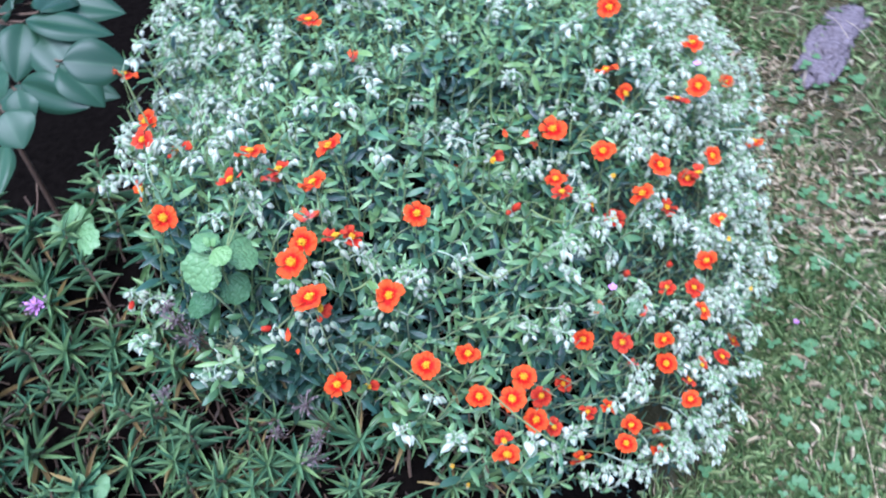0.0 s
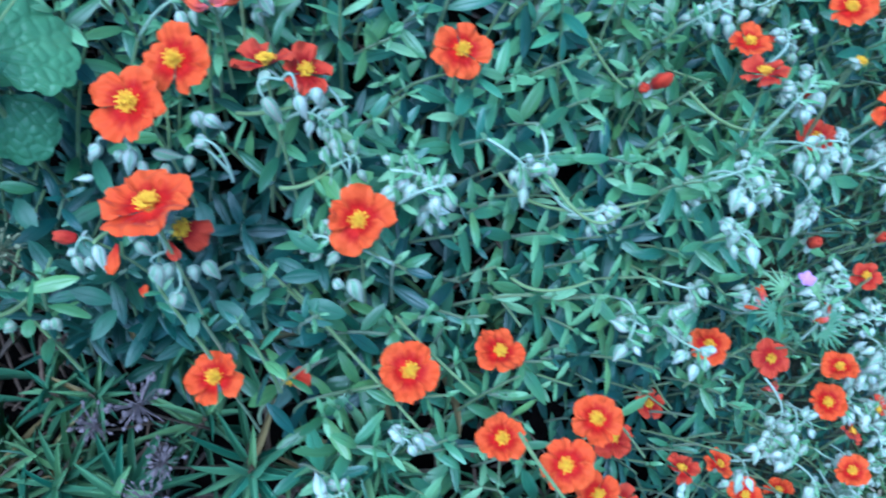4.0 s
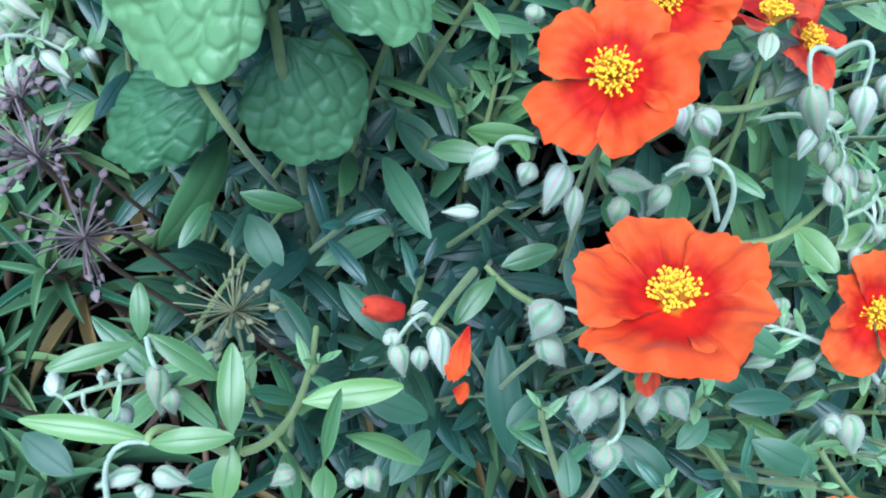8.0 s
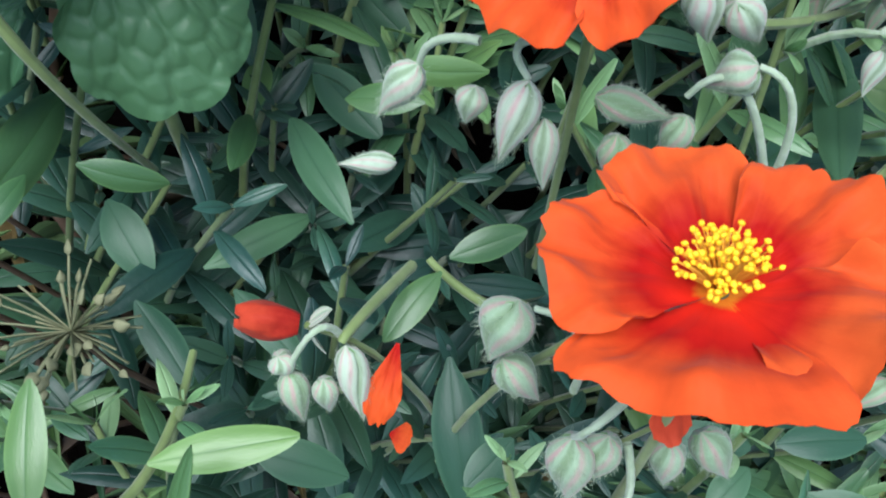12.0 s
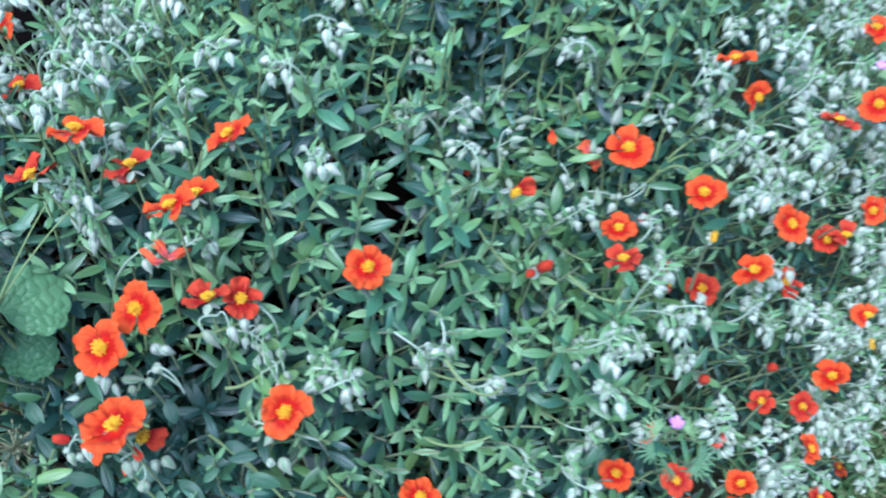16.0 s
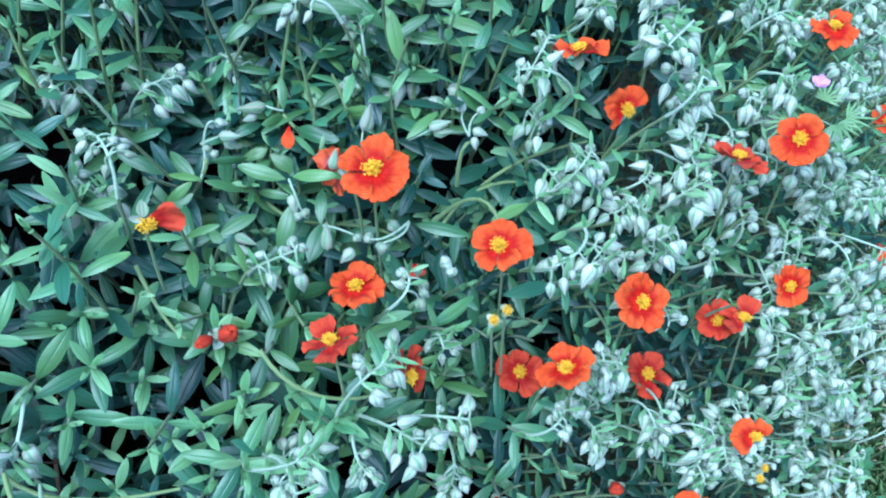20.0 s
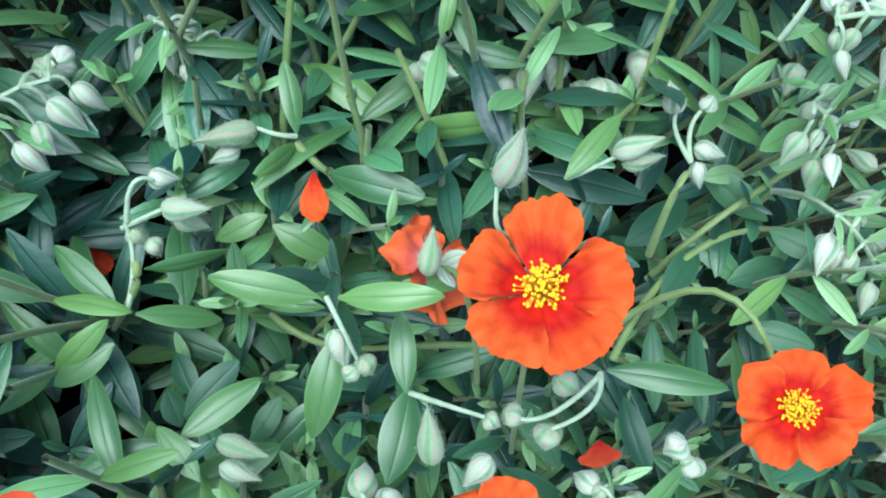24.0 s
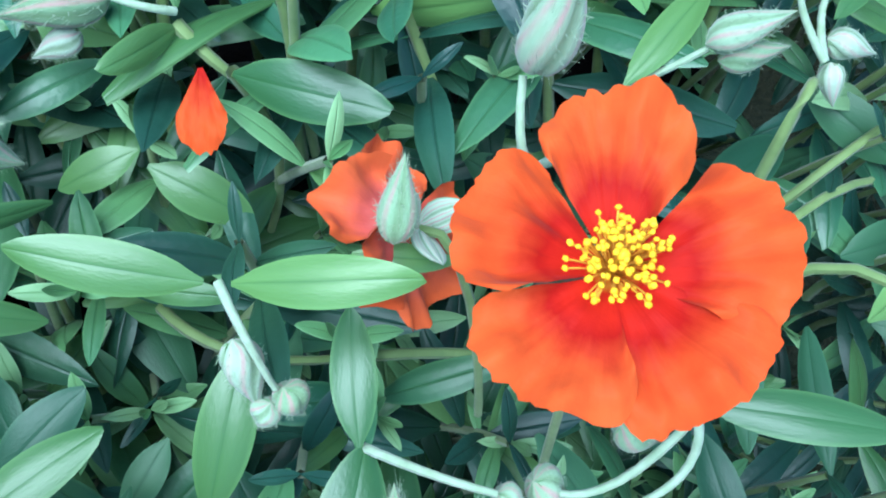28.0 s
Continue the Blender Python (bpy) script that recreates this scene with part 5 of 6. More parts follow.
placed_bud((-0.1245, -0.0713, 0.3780), (-0.1202, -0.0742, 0.3720), 0.0050)
placed_bud((-0.1278, -0.0725, 0.3780), (-0.1274, -0.0752, 0.3720), 0.0044)
placed_bud((-0.1695, -0.0615, 0.3660), (-0.1675, -0.0654, 0.3600), 0.0044)
placed_bud((-0.1628, -0.0586, 0.3680), (-0.1603, -0.0648, 0.3600), 0.0045)
placed_bud((-0.1652, -0.0622, 0.3660), (-0.1645, -0.0640, 0.3600), 0.0036)
placed_bud((-0.1706, -0.0605, 0.3680), (-0.1693, -0.0610, 0.3640), 0.0036)
placed_bud((-0.2080, -0.0718, 0.3740), (-0.2075, -0.0776, 0.3660), 0.0043)
placed_bud((-0.2060, -0.0745, 0.3700), (-0.2052, -0.0774, 0.3660), 0.0038)
placed_bud((-0.2065, -0.0894, 0.3740), (-0.2134, -0.0917, 0.3720), 0.0035)
placed_bud((-0.2047, -0.0897, 0.3740), (-0.1990, -0.0901, 0.3720), 0.0038)
placed_bud((-0.2057, -0.0910, 0.3720), (-0.2066, -0.0931, 0.3700), 0.0035)
placed_bud((-0.0813, -0.0626, 0.3500), (-0.0772, -0.0677, 0.3420), 0.0058)
placed_bud((-0.0869, -0.0648, 0.3520), (-0.0829, -0.0655, 0.3500), 0.0043)
placed_bud((-0.1750, -0.0853, 0.3660), (-0.1732, -0.0860, 0.3620), 0.0037)
placed_bud((-0.1724, -0.0842, 0.3660), (-0.1703, -0.0867, 0.3620), 0.0038)
placed_bud((-0.1846, -0.0845, 0.3640), (-0.1882, -0.0870, 0.3620), 0.0041)
placed_bud((-0.2234, -0.0042, 0.3700), (-0.2245, -0.0098, 0.3660), 0.0046)
placed_bud((-0.1472, 0.0047, 0.3840), (-0.1478, 0.0032, 0.3800), 0.0045)
placed_stalk((0.0576, 0.1381, 0.3420), (0.0546, 0.1371, 0.3440), (0.0511, 0.1385, 0.3440), PALE)
placed_stalk((0.0979, 0.1189, 0.3450), (0.0933, 0.1131, 0.3500), (0.0927, 0.1178, 0.3560), PALE)
placed_stalk((0.0299, 0.1066, 0.3350), (0.0307, 0.1146, 0.3380), (0.0304, 0.1194, 0.3440), PALE)
placed_stalk((0.0308, 0.1194, 0.3440), (0.0330, 0.1228, 0.3500), (0.0359, 0.1244, 0.3490), PALE)
placed_stalk((0.0293, 0.1193, 0.3420), (0.0342, 0.1196, 0.3450), (0.0372, 0.1205, 0.3460), PALE)
placed_stalk((0.1068, 0.1342, 0.3330), (0.1115, 0.1352, 0.3350), (0.1162, 0.1361, 0.3380), PALE)
placed_stalk((0.1304, 0.1382, 0.3320), (0.1273, 0.1425, 0.3360), (0.1275, 0.1454, 0.3380), PALE)
placed_stalk((0.1304, 0.1382, 0.3320), (0.1310, 0.1452, 0.3340), (0.1350, 0.1499, 0.3340), PALE)
placed_stalk((0.1266, 0.1323, 0.3220), (0.1282, 0.1350, 0.3280), (0.1309, 0.1388, 0.3320), STEM)
placed_stalk((0.0644, 0.1079, 0.3380), (0.0672, 0.1027, 0.3360), (0.0691, 0.1000, 0.3300), PALE)
placed_stalk((0.0775, 0.0947, 0.3280), (0.0843, 0.0909, 0.3320), (0.0905, 0.0892, 0.3310), PALE)
placed_stalk((0.1103, 0.0972, 0.3300), (0.1085, 0.0914, 0.3300), (0.1017, 0.0877, 0.3290), PALE)
placed_stalk((0.1103, 0.0968, 0.3300), (0.1016, 0.0905, 0.3280), (0.0950, 0.0905, 0.3280), PALE)
placed_stalk((0.0407, 0.0863, 0.3300), (0.0447, 0.0842, 0.3320), (0.0470, 0.0853, 0.3320), PALE)
placed_stalk((0.1231, 0.1173, 0.3120), (0.1373, 0.1173, 0.3180), (0.1437, 0.1044, 0.3180), STEM)
placed_stalk((0.0480, 0.1203, 0.3050), (0.0583, 0.1141, 0.3040), (0.0719, 0.1146, 0.3000), STEM)
placed_stalk((0.0719, 0.1146, 0.3000), (0.0924, 0.1162, 0.2960), (0.1033, 0.1140, 0.2900), STEM)
placed_stalk((0.0634, 0.1331, 0.3380), (0.0647, 0.1356, 0.3180), (0.0608, 0.1345, 0.3000), STEM)
placed_stalk((0.0572, 0.1381, 0.3400), (0.0606, 0.1352, 0.3380), (0.0631, 0.1340, 0.3360), STEM)
placed_stalk((0.0754, 0.1476, 0.3320), (0.0737, 0.1513, 0.3180), (0.0711, 0.1510, 0.3000), STEM)
placed_stalk((0.0320, 0.1135, 0.3400), (0.0308, 0.1102, 0.3360), (0.0221, 0.1104, 0.3200), STEM)
placed_stalk((0.1248, 0.1202, 0.3060), (0.1377, 0.1350, 0.3040), (0.1555, 0.1434, 0.3000), STEM)
placed_stalk((0.1357, 0.1387, 0.3020), (0.1491, 0.1467, 0.3050), (0.1683, 0.1612, 0.3050), STEM)
placed_stalk((-0.1440, -0.0426, 0.4040), (-0.1463, -0.0419, 0.4020), (-0.1449, -0.0441, 0.4000), PALE)
placed_stalk((-0.1501, -0.0432, 0.4040), (-0.1542, -0.0416, 0.4020), (-0.1557, -0.0410, 0.3980), PALE)
placed_stalk((-0.1165, -0.0460, 0.3850), (-0.1179, -0.0445, 0.3980), (-0.1224, -0.0425, 0.4020), PALE)
placed_stalk((-0.1173, -0.0446, 0.3880), (-0.1238, -0.0432, 0.4000), (-0.1286, -0.0433, 0.3980), PALE)
placed_stalk((-0.1004, -0.0205, 0.4040), (-0.1064, -0.0241, 0.4080), (-0.1056, -0.0276, 0.4040), PALE)
placed_stalk((-0.1004, -0.0205, 0.4040), (-0.0968, -0.0218, 0.4080), (-0.0955, -0.0251, 0.4020), PALE)
placed_stalk((-0.1371, -0.0661, 0.3750), (-0.1382, -0.0646, 0.3850), (-0.1430, -0.0625, 0.3870), PALE)
placed_stalk((-0.1337, -0.0706, 0.3840), (-0.1378, -0.0745, 0.3860), (-0.1385, -0.0735, 0.3810), PALE)
placed_stalk((-0.1324, -0.0729, 0.3780), (-0.1317, -0.0771, 0.3740), (-0.1336, -0.0790, 0.3720), PALE)
placed_stalk((-0.1633, -0.0568, 0.3660), (-0.1659, -0.0587, 0.3720), (-0.1695, -0.0615, 0.3660), PALE)
placed_stalk((-0.1553, -0.0403, 0.3560), (-0.1609, -0.0532, 0.3660), (-0.1633, -0.0583, 0.3680), STEM)
placed_stalk((-0.1937, -0.0817, 0.3620), (-0.1871, -0.0713, 0.3540), (-0.1861, -0.0501, 0.3450), STEM)
placed_stalk((-0.1420, -0.0438, 0.3500), (-0.1480, -0.0414, 0.3520), (-0.1529, -0.0378, 0.3540), STEM)
placed_stalk((-0.1960, -0.0828, 0.3650), (-0.2025, -0.0837, 0.3780), (-0.2048, -0.0865, 0.3800), STEM)
placed_stalk((-0.2103, -0.0674, 0.3740), (-0.2080, -0.0721, 0.3760), (-0.2074, -0.0722, 0.3740), PALE)
placed_stalk((-0.2113, -0.0933, 0.3720), (-0.2096, -0.0884, 0.3800), (-0.2045, -0.0867, 0.3800), PALE)
placed_stalk((-0.1862, -0.0200, 0.4210), (-0.1780, 0.0010, 0.4290), (-0.1700, 0.0250, 0.4320), STEM, 0.0004)
placed_stalk((-0.1862, -0.0190, 0.4200), (-0.1720, 0.0040, 0.4270), (-0.1560, 0.0260, 0.4310), STEM, 0.0004)
placed_stalk((-0.2058, -0.0293, 0.3950), (-0.1994, -0.0317, 0.3800), (-0.1974, -0.0183, 0.3450), STEM)
placed_stalk((-0.1181, -0.0184, 0.3850), (-0.1052, -0.0132, 0.3800), (-0.0866, 0.0026, 0.3700), STEM)
placed_stalk((-0.1056, -0.0329, 0.3620), (-0.0926, -0.0291, 0.3620), (-0.0786, -0.0141, 0.3620), STEM)
placed_stalk((-0.1069, -0.0466, 0.3180), (-0.0811, -0.0706, 0.3000), (-0.0564, -0.0950, 0.2850), STEM)
placed_stalk((-0.1216, -0.0379, 0.3250), (-0.1004, -0.0529, 0.3100), (-0.0659, -0.0840, 0.2900), STEM)
placed_stalk((-0.0665, -0.0543, 0.3050), (-0.0552, -0.0638, 0.2960), (-0.0353, -0.0793, 0.2850), STEM)
placed_stalk((-0.0235, 0.0043, 0.3180), (-0.0014, -0.0096, 0.3120), (0.0402, -0.0015, 0.3050), STEM)
placed_stalk((-0.0189, -0.0326, 0.2950), (-0.0047, -0.0359, 0.2900), (0.0151, -0.0316, 0.2900), STEM)
placed_stalk((-0.0185, -0.0938, 0.2800), (0.0006, -0.1162, 0.2620), (0.0247, -0.1414, 0.2500), STEM)
placed_stalk((-0.0061, -0.0102, 0.3350), (0.0078, -0.0266, 0.3300), (0.0215, -0.0212, 0.3250), STEM)
placed_stalk((0.0618, 0.0452, 0.3200), (0.0825, 0.0337, 0.3100), (0.1093, 0.0424, 0.3000), STEM)
placed_stalk((0.0152, 0.0682, 0.3350), (0.0263, 0.0537, 0.3250), (0.0346, 0.0479, 0.3200), STEM)
small_shoot(-0.152, 0.011, 0.352, 0.0165)
small_shoot(-0.158, 0.007, 0.345, 0.0165)
small_shoot(-0.147, 0.016, 0.356, 0.0165)
small_shoot(-0.176, 0.010, 0.345, 0.0165)
small_shoot(-0.153, 0.018, 0.350, 0.0165)
small_shoot(-0.160, 0.011, 0.345, 0.0165)
small_shoot(-0.201, -0.058, 0.335, 0.0165)
small_shoot(-0.130, -0.001, 0.345, 0.0165)
small_shoot(-0.161, 0.022, 0.350, 0.0165)
small_shoot(-0.252, 0.022, 0.340, 0.0165)
small_shoot(-0.143, -0.070, 0.362, 0.0084)
small_shoot(-0.130, -0.077, 0.348, 0.0089)
small_shoot(-0.110, -0.062, 0.353, 0.0104)
small_shoot(-0.084, -0.038, 0.343, 0.0098)
small_shoot(-0.075, -0.051, 0.350, 0.0110)
small_shoot(-0.091, -0.078, 0.354, 0.0087)
small_shoot(-0.098, -0.039, 0.352, 0.0128)
small_shoot(-0.118, -0.079, 0.350, 0.0112)
small_shoot(-0.184, -0.061, 0.353, 0.0126)
small_shoot(-0.210, -0.060, 0.347, 0.0091)
small_shoot(-0.004, 0.177, 0.311, 0.0115)
small_shoot(0.046, 0.170, 0.332, 0.0147)
small_shoot(0.039, 0.154, 0.337, 0.0169)
small_shoot(0.057, 0.165, 0.342, 0.0176)
small_shoot(0.068, 0.140, 0.351, 0.0175)
small_shoot(0.026, 0.180, 0.335, 0.0149)
small_shoot(0.076, 0.151, 0.350, 0.0159)
small_shoot(0.047, 0.182, 0.342, 0.0171)
small_shoot(0.092, 0.176, 0.341, 0.0184)
small_shoot(0.107, 0.160, 0.347, 0.0157)
small_shoot(0.088, 0.184, 0.348, 0.0165)
small_shoot(-0.017, 0.136, 0.346, 0.0189)
small_shoot(-0.005, 0.085, 0.351, 0.0178)
small_shoot(-0.013, 0.100, 0.343, 0.0157)
small_shoot(-0.010, 0.123, 0.342, 0.0194)
small_shoot(0.007, 0.137, 0.350, 0.0173)
small_shoot(0.005, 0.171, 0.336, 0.0160)
small_shoot(0.057, 0.192, 0.330, 0.0176)
small_shoot(0.049, 0.149, 0.341, 0.0178)
small_shoot(0.038, 0.149, 0.358, 0.0147)
small_shoot(0.023, 0.150, 0.343, 0.0198)
small_shoot(0.070, 0.164, 0.350, 0.0161)
small_shoot(0.116, 0.190, 0.341, 0.0186)
small_shoot(0.128, 0.165, 0.351, 0.0187)
small_shoot(0.099, 0.148, 0.347, 0.0196)
def bud_skirt():
    """The drooping buds that crowd the sunny side of the cushion."""
    r = np.random.default_rng(17)
    n = 0
    while n < 150:
        x, y = r.uniform(0.05, 0.37), r.uniform(-0.13, 0.20)
        if not within_edge(x, y) or r.random() > bud_share(x, y) ** 2 or near_path(np.array((x, y))) < 0.115:
            continue
        n += 1
        p = np.array((x, y, canopy(x, y) + r.normal(0.0, 0.008)))
        out = unit(canopy_normal(x, y) * 0.8 + 0.5 * UP + r.normal(0, 0.3, 3))
        if n % 2:
            shoot(p - out * 0.012, out, 3, 0.04, r.uniform(0.012, 0.016), False)
        raceme(p - out * 0.014, out, int(r.integers(6, 12)), r.uniform(0.95, 1.2))


bud_skirt()
heap_old_shaded.put("old_foliage", OLD_SHADED, rock_rose, "older and inner blue-green leaves, coloured darker for shade")
heap_leaf.put("foliage", LEAF, rock_rose, "dense narrow green leaves")
heap_young.put("young_foliage", YOUNG, rock_rose, "small pale young leaves")
heap_stem.put("stem", STEM, rock_rose, "thin green stems")
heap_pale.put("bud_stalk", PALE, rock_rose, "pale hairy bud stalks")
heap_bud.put("bud_mass", BUD, rock_rose, "pale hairy nodding buds")
heap_fuzz.put("bud_hair", PALE, rock_rose, "fine white hair on the buds")


# ---- lawn ----
def lawn_ok(x, y):
    return not within_edge(x, y, 0.0) and slope_mix(x, y) > 0.70


def build_lawn():
    turf = thing("lawn_grass", "short mixed green grass with dry straw", "grass")
    turf["kind"] = "stuff"
    g, s = Heap(), Heap()
    forms = [blade(3, 2, 0.04 + 0.12 * k, 0.2, 0.55, 0.0, 70 + k, 0.6) for k in range(4)]
    r = np.random.default_rng(5)
    n = 0
    while n < 50000:
        x, y = (r.uniform(0.1, 0.95), r.uniform(-0.45, 0.85)) if n % 2 else (r.uniform(0.12, 0.55), r.uniform(-0.35, 0.35))
        if not lawn_ok(x, y) or (x > 0.6 and r.random() < 0.5):
            continue
        n += 1
        z = ground_z(x, y)
        patch = math.exp(-((x - 0.56) / 0.16) ** 2 - ((y - 0.34) / 0.17) ** 2)
        bare = 0.5 * noise.noise((x * 7 + 3, y * 7, 1.0)) + 0.75 * patch > 0.34
        d = unit((r.normal(0, 0.8), r.normal(0, 0.8), r.uniform(0.1, 1.1)))
        L = r.uniform(0.008, 0.030)
        dry = r.random() < (0.50 if bare else 0.09)
        if bare and r.random() < 0.25:
            continue
        if dry:
            d = unit((r.normal(0, 1), r.normal(0, 1), r.uniform(0.0, 0.25)))
        (s if dry else g).add(forms[0 if dry else n % 4], basis((x, y, z + (0.004 if dry else -0.002)), d, unit((r.normal(0, 1), r.normal(0, 1), 0.6)), L, r.uniform(0.0006, 0.0013) if not dry else r.uniform(0.0004, 0.0009), L))
    part("grass_blades", mesh_of("grass_blades", joined(g.items), GRASS), turf, kind="stuff")
    for k in range(60):
        x, y = r.uniform(0.40, 0.80), r.uniform(-0.1, 0.62)
        if lawn_ok(x, y):
            a = r.uniform(0, 6.28)
            d = np.array((math.cos(a), math.sin(a), 0.0)) * r.uniform(0.04, 0.13)
            q = np.array((x, y, ground_z(x, y) + 0.008))
            e = np.array((*(q + d)[:2], ground_z(*(q + d)[:2]) + r.uniform(0.008, 0.03)))
            s.add(tube(bezier(q, q + d * 0.3 + UP * 0.02, e - d * 0.3 + UP * 0.01, e, 8), 0.0004, 4), np.eye(4))
    part("dry_straw", mesh_of("dry_straw", joined(s.items), STRAW), turf, kind="stuff", label="dry straw blades")


build_lawn()


def round_leaflet():
    def fn(u, v):
        s = (v - 0.5) * 2
        w = math.sin(math.pi * (0.06 + 0.86 * u)) ** 0.6 * 0.46
        return (u * (1 - 0.10 * (1 - abs(s)) * u**6), s * w, 0.12 * abs(s) * w + 0.05 * u)

    return solid(grid_shape(fn, 6, 4), 0.02)


LEAFLET = mesh_of("leaflet", round_leaflet(), CLOVER)


def clover(x, y, size, turn):
    z = ground_z(x, y)
    top = np.array((x + 0.006 * math.cos(turn), y + 0.006 * math.sin(turn), z + size * 1.3 + 0.006))
    c = thing("clover", "three-part green clover leaf in the lawn", "clover", "clover in the lawn")
    part("stalk", mesh_of("stalk", tube(bezier((x, y, z - 0.003), (x, y, z + 0.01), top - UP * 0.006, top, 5), 0.0006, 4), STEM), c)
    tilt = unit((0.25 * math.cos(3 * turn), 0.25 * math.sin(5 * turn), 1))
    for k in range(3):
        a = turn + k * 2.094
        part("leaflet", LEAFLET, c, basis(top, unit((math.cos(a), math.sin(a), 0.08)), tilt, size, size, size))


def scatter_clover():
    r = np.random.default_rng(11)
    n = 0
    while n < 300:
        x, y = r.uniform(0.18, 0.68), r.uniform(-0.22, 0.50)
        if lawn_ok(x, y) and noise.noise((x * 8, y * 8, 9)) > -0.12:
            n += 1
            clover(x, y, r.uniform(0.0045, 0.0090), r.uniform(0, 6.28))


scatter_clover()


# ---- rosettes of narrow leaves on the bank ----
NARROW = [solid(blade(7, 4, 0.18 + 0.12 * k, 0.18, 0.6, 0.0, 90 + k, 0.75), 0.012) for k in range(3)]
STAR_MESH = [mesh_of("leaf", s, STAR) for s in NARROW]
DRY_MESH = [mesh_of("leaf", s, DEADLEAF) for s in NARROW]


def rosette(x, y, size, seed, lift=0.035):
    r = np.random.default_rng(seed)
    z = ground_z(x, y)
    t = thing("rosette_plant", "star-shaped tuft of narrow green leaves on the bank", "rosette", "rosettes on the bank")
    lean = unit((r.normal(0, 0.32), r.normal(-0.1, 0.32), 1))
    top = np.array((x, y, z)) + lean * lift
    part("stem", mesh_of("stem", tube(bezier((x, y, z - 0.004), (x, y, z + lift * 0.4), top - lean * lift * 0.3, top, 5), 0.0016, 5), WOOD), t)
    side = unit(np.cross(lean, (1, 0.2, 0)))
    n, wide = 19, r.uniform(0.075, 0.115)
    for k in range(n):
        a = k * 2.39996
        h = 1 - k / n
        d = unit((math.cos(a) * side + math.sin(a) * np.cross(lean, side)) + lean * (1.3 * (1 - h) ** 1.3 + 0.05 + r.normal(0, 0.08)))
        L = size * (0.55 + 0.5 * h) * r.uniform(0.85, 1.1)
        dry = h > 0.7 and r.random() < 0.22
        q = top - lean * lift * 0.45 * h
        part("leaf", (DRY_MESH if dry else STAR_MESH)[k % 3], t, basis(q, d, lean, L, size * wide, L), "dry yellowed leaf" if dry else "")


BIG_ROSETTES = [(-0.207, -0.075, 0.030), (-0.176, -0.092, 0.034), (-0.200, -0.104, 0.032), (-0.223, -0.094, 0.026), (-0.215, -0.053, 0.024),
                (-0.266, -0.035, 0.022), (-0.254, -0.075, 0.030), (-0.292, -0.005, 0.026), (-0.286, -0.044, 0.028), (-0.189, -0.018, 0.030), (-0.239, -0.035, 0.022), (-0.284, -0.068, 0.028),
                (-0.265, -0.065, 0.038), (-0.229, -0.092, 0.038), (-0.319, -0.071, 0.034), (-0.280, -0.021, 0.024), (-0.302, 0.008, 0.026), (-0.281, 0.055, 0.032),
                (-0.375, 0.100, 0.046), (-0.165, -0.080, 0.032), (-0.203, -0.066, 0.024), (-0.299, 0.108, 0.026), (-0.335, -0.024, 0.030), (-0.185, -0.112, 0.034)]


def scatter_rosettes():
    r = np.random.default_rng(21)
    spots = []
    for x, y, size in BIG_ROSETTES:
        spots.append((x, y))
        rosette(x, y, size, len(spots) + 300, 0.062 if len(spots) < 13 else 0.045)
    tries = 0
    while len(spots) < 150 and tries < 20000:
        tries += 1
        x, y = r.uniform(-0.50, -0.02), r.uniform(-0.24, 0.15)
        if within_edge(x, y) and not (x < -0.06 and y < -0.03):
            continue
        if any((x - a) ** 2 + (y - b) ** 2 < 0.0275**2 for a, b in spots):
            continue
        spots.append((x, y))
        rosette(x, y, r.uniform(0.021, 0.038), len(spots) + 100, r.uniform(0.030, 0.075))


scatter_rosettes()


def bed_undergrowth():
    """The low tufts between the rosettes."""
    t = thing("bed_undergrowth", "low narrow green and yellowed leaves between the rosettes", "undergrowth")
    t["kind"] = "stuff"
    r = np.random.default_rng(77)
    green, dry = Heap(), Heap()
    forms = [blade(5, 2, 0.2 + 0.15 * k, 0.18, 0.6, 0.0, 140 + k, 0.75) for k in range(3)]
    n = 0
    while n < 210:
        x, y = r.uniform(-0.52, 0.02), r.uniform(-0.26, 0.16)
        if within_edge(x, y) and y > -0.02:
            continue
        n += 1
        q = np.array((x, y, ground_z(x, y) + r.uniform(0.0, 0.040)))
        lean = unit((r.normal(0, 0.4), r.normal(0, 0.4), 1))
        size = r.uniform(0.014, 0.028)
        for k in range(11):
            a = k * 2.4 + r.uniform(-0.4, 0.4)
            d = unit(np.array((math.cos(a), math.sin(a), 0.15 + 0.09 * k)) + 0.4 * lean)
            L = size * r.uniform(0.7, 1.15)
            (dry if r.random() < 0.12 else green).add(forms[k % 3], basis(q, d, lean, L, L * r.uniform(0.065, 0.11), L))
    part("green_leaves", mesh_of("green_leaves", joined(green.items), STARS), t, kind="stuff")
    part("dry_leaves", mesh_of("dry_leaves", joined(dry.items), LITTER), t, kind="stuff")


bed_undergrowth()


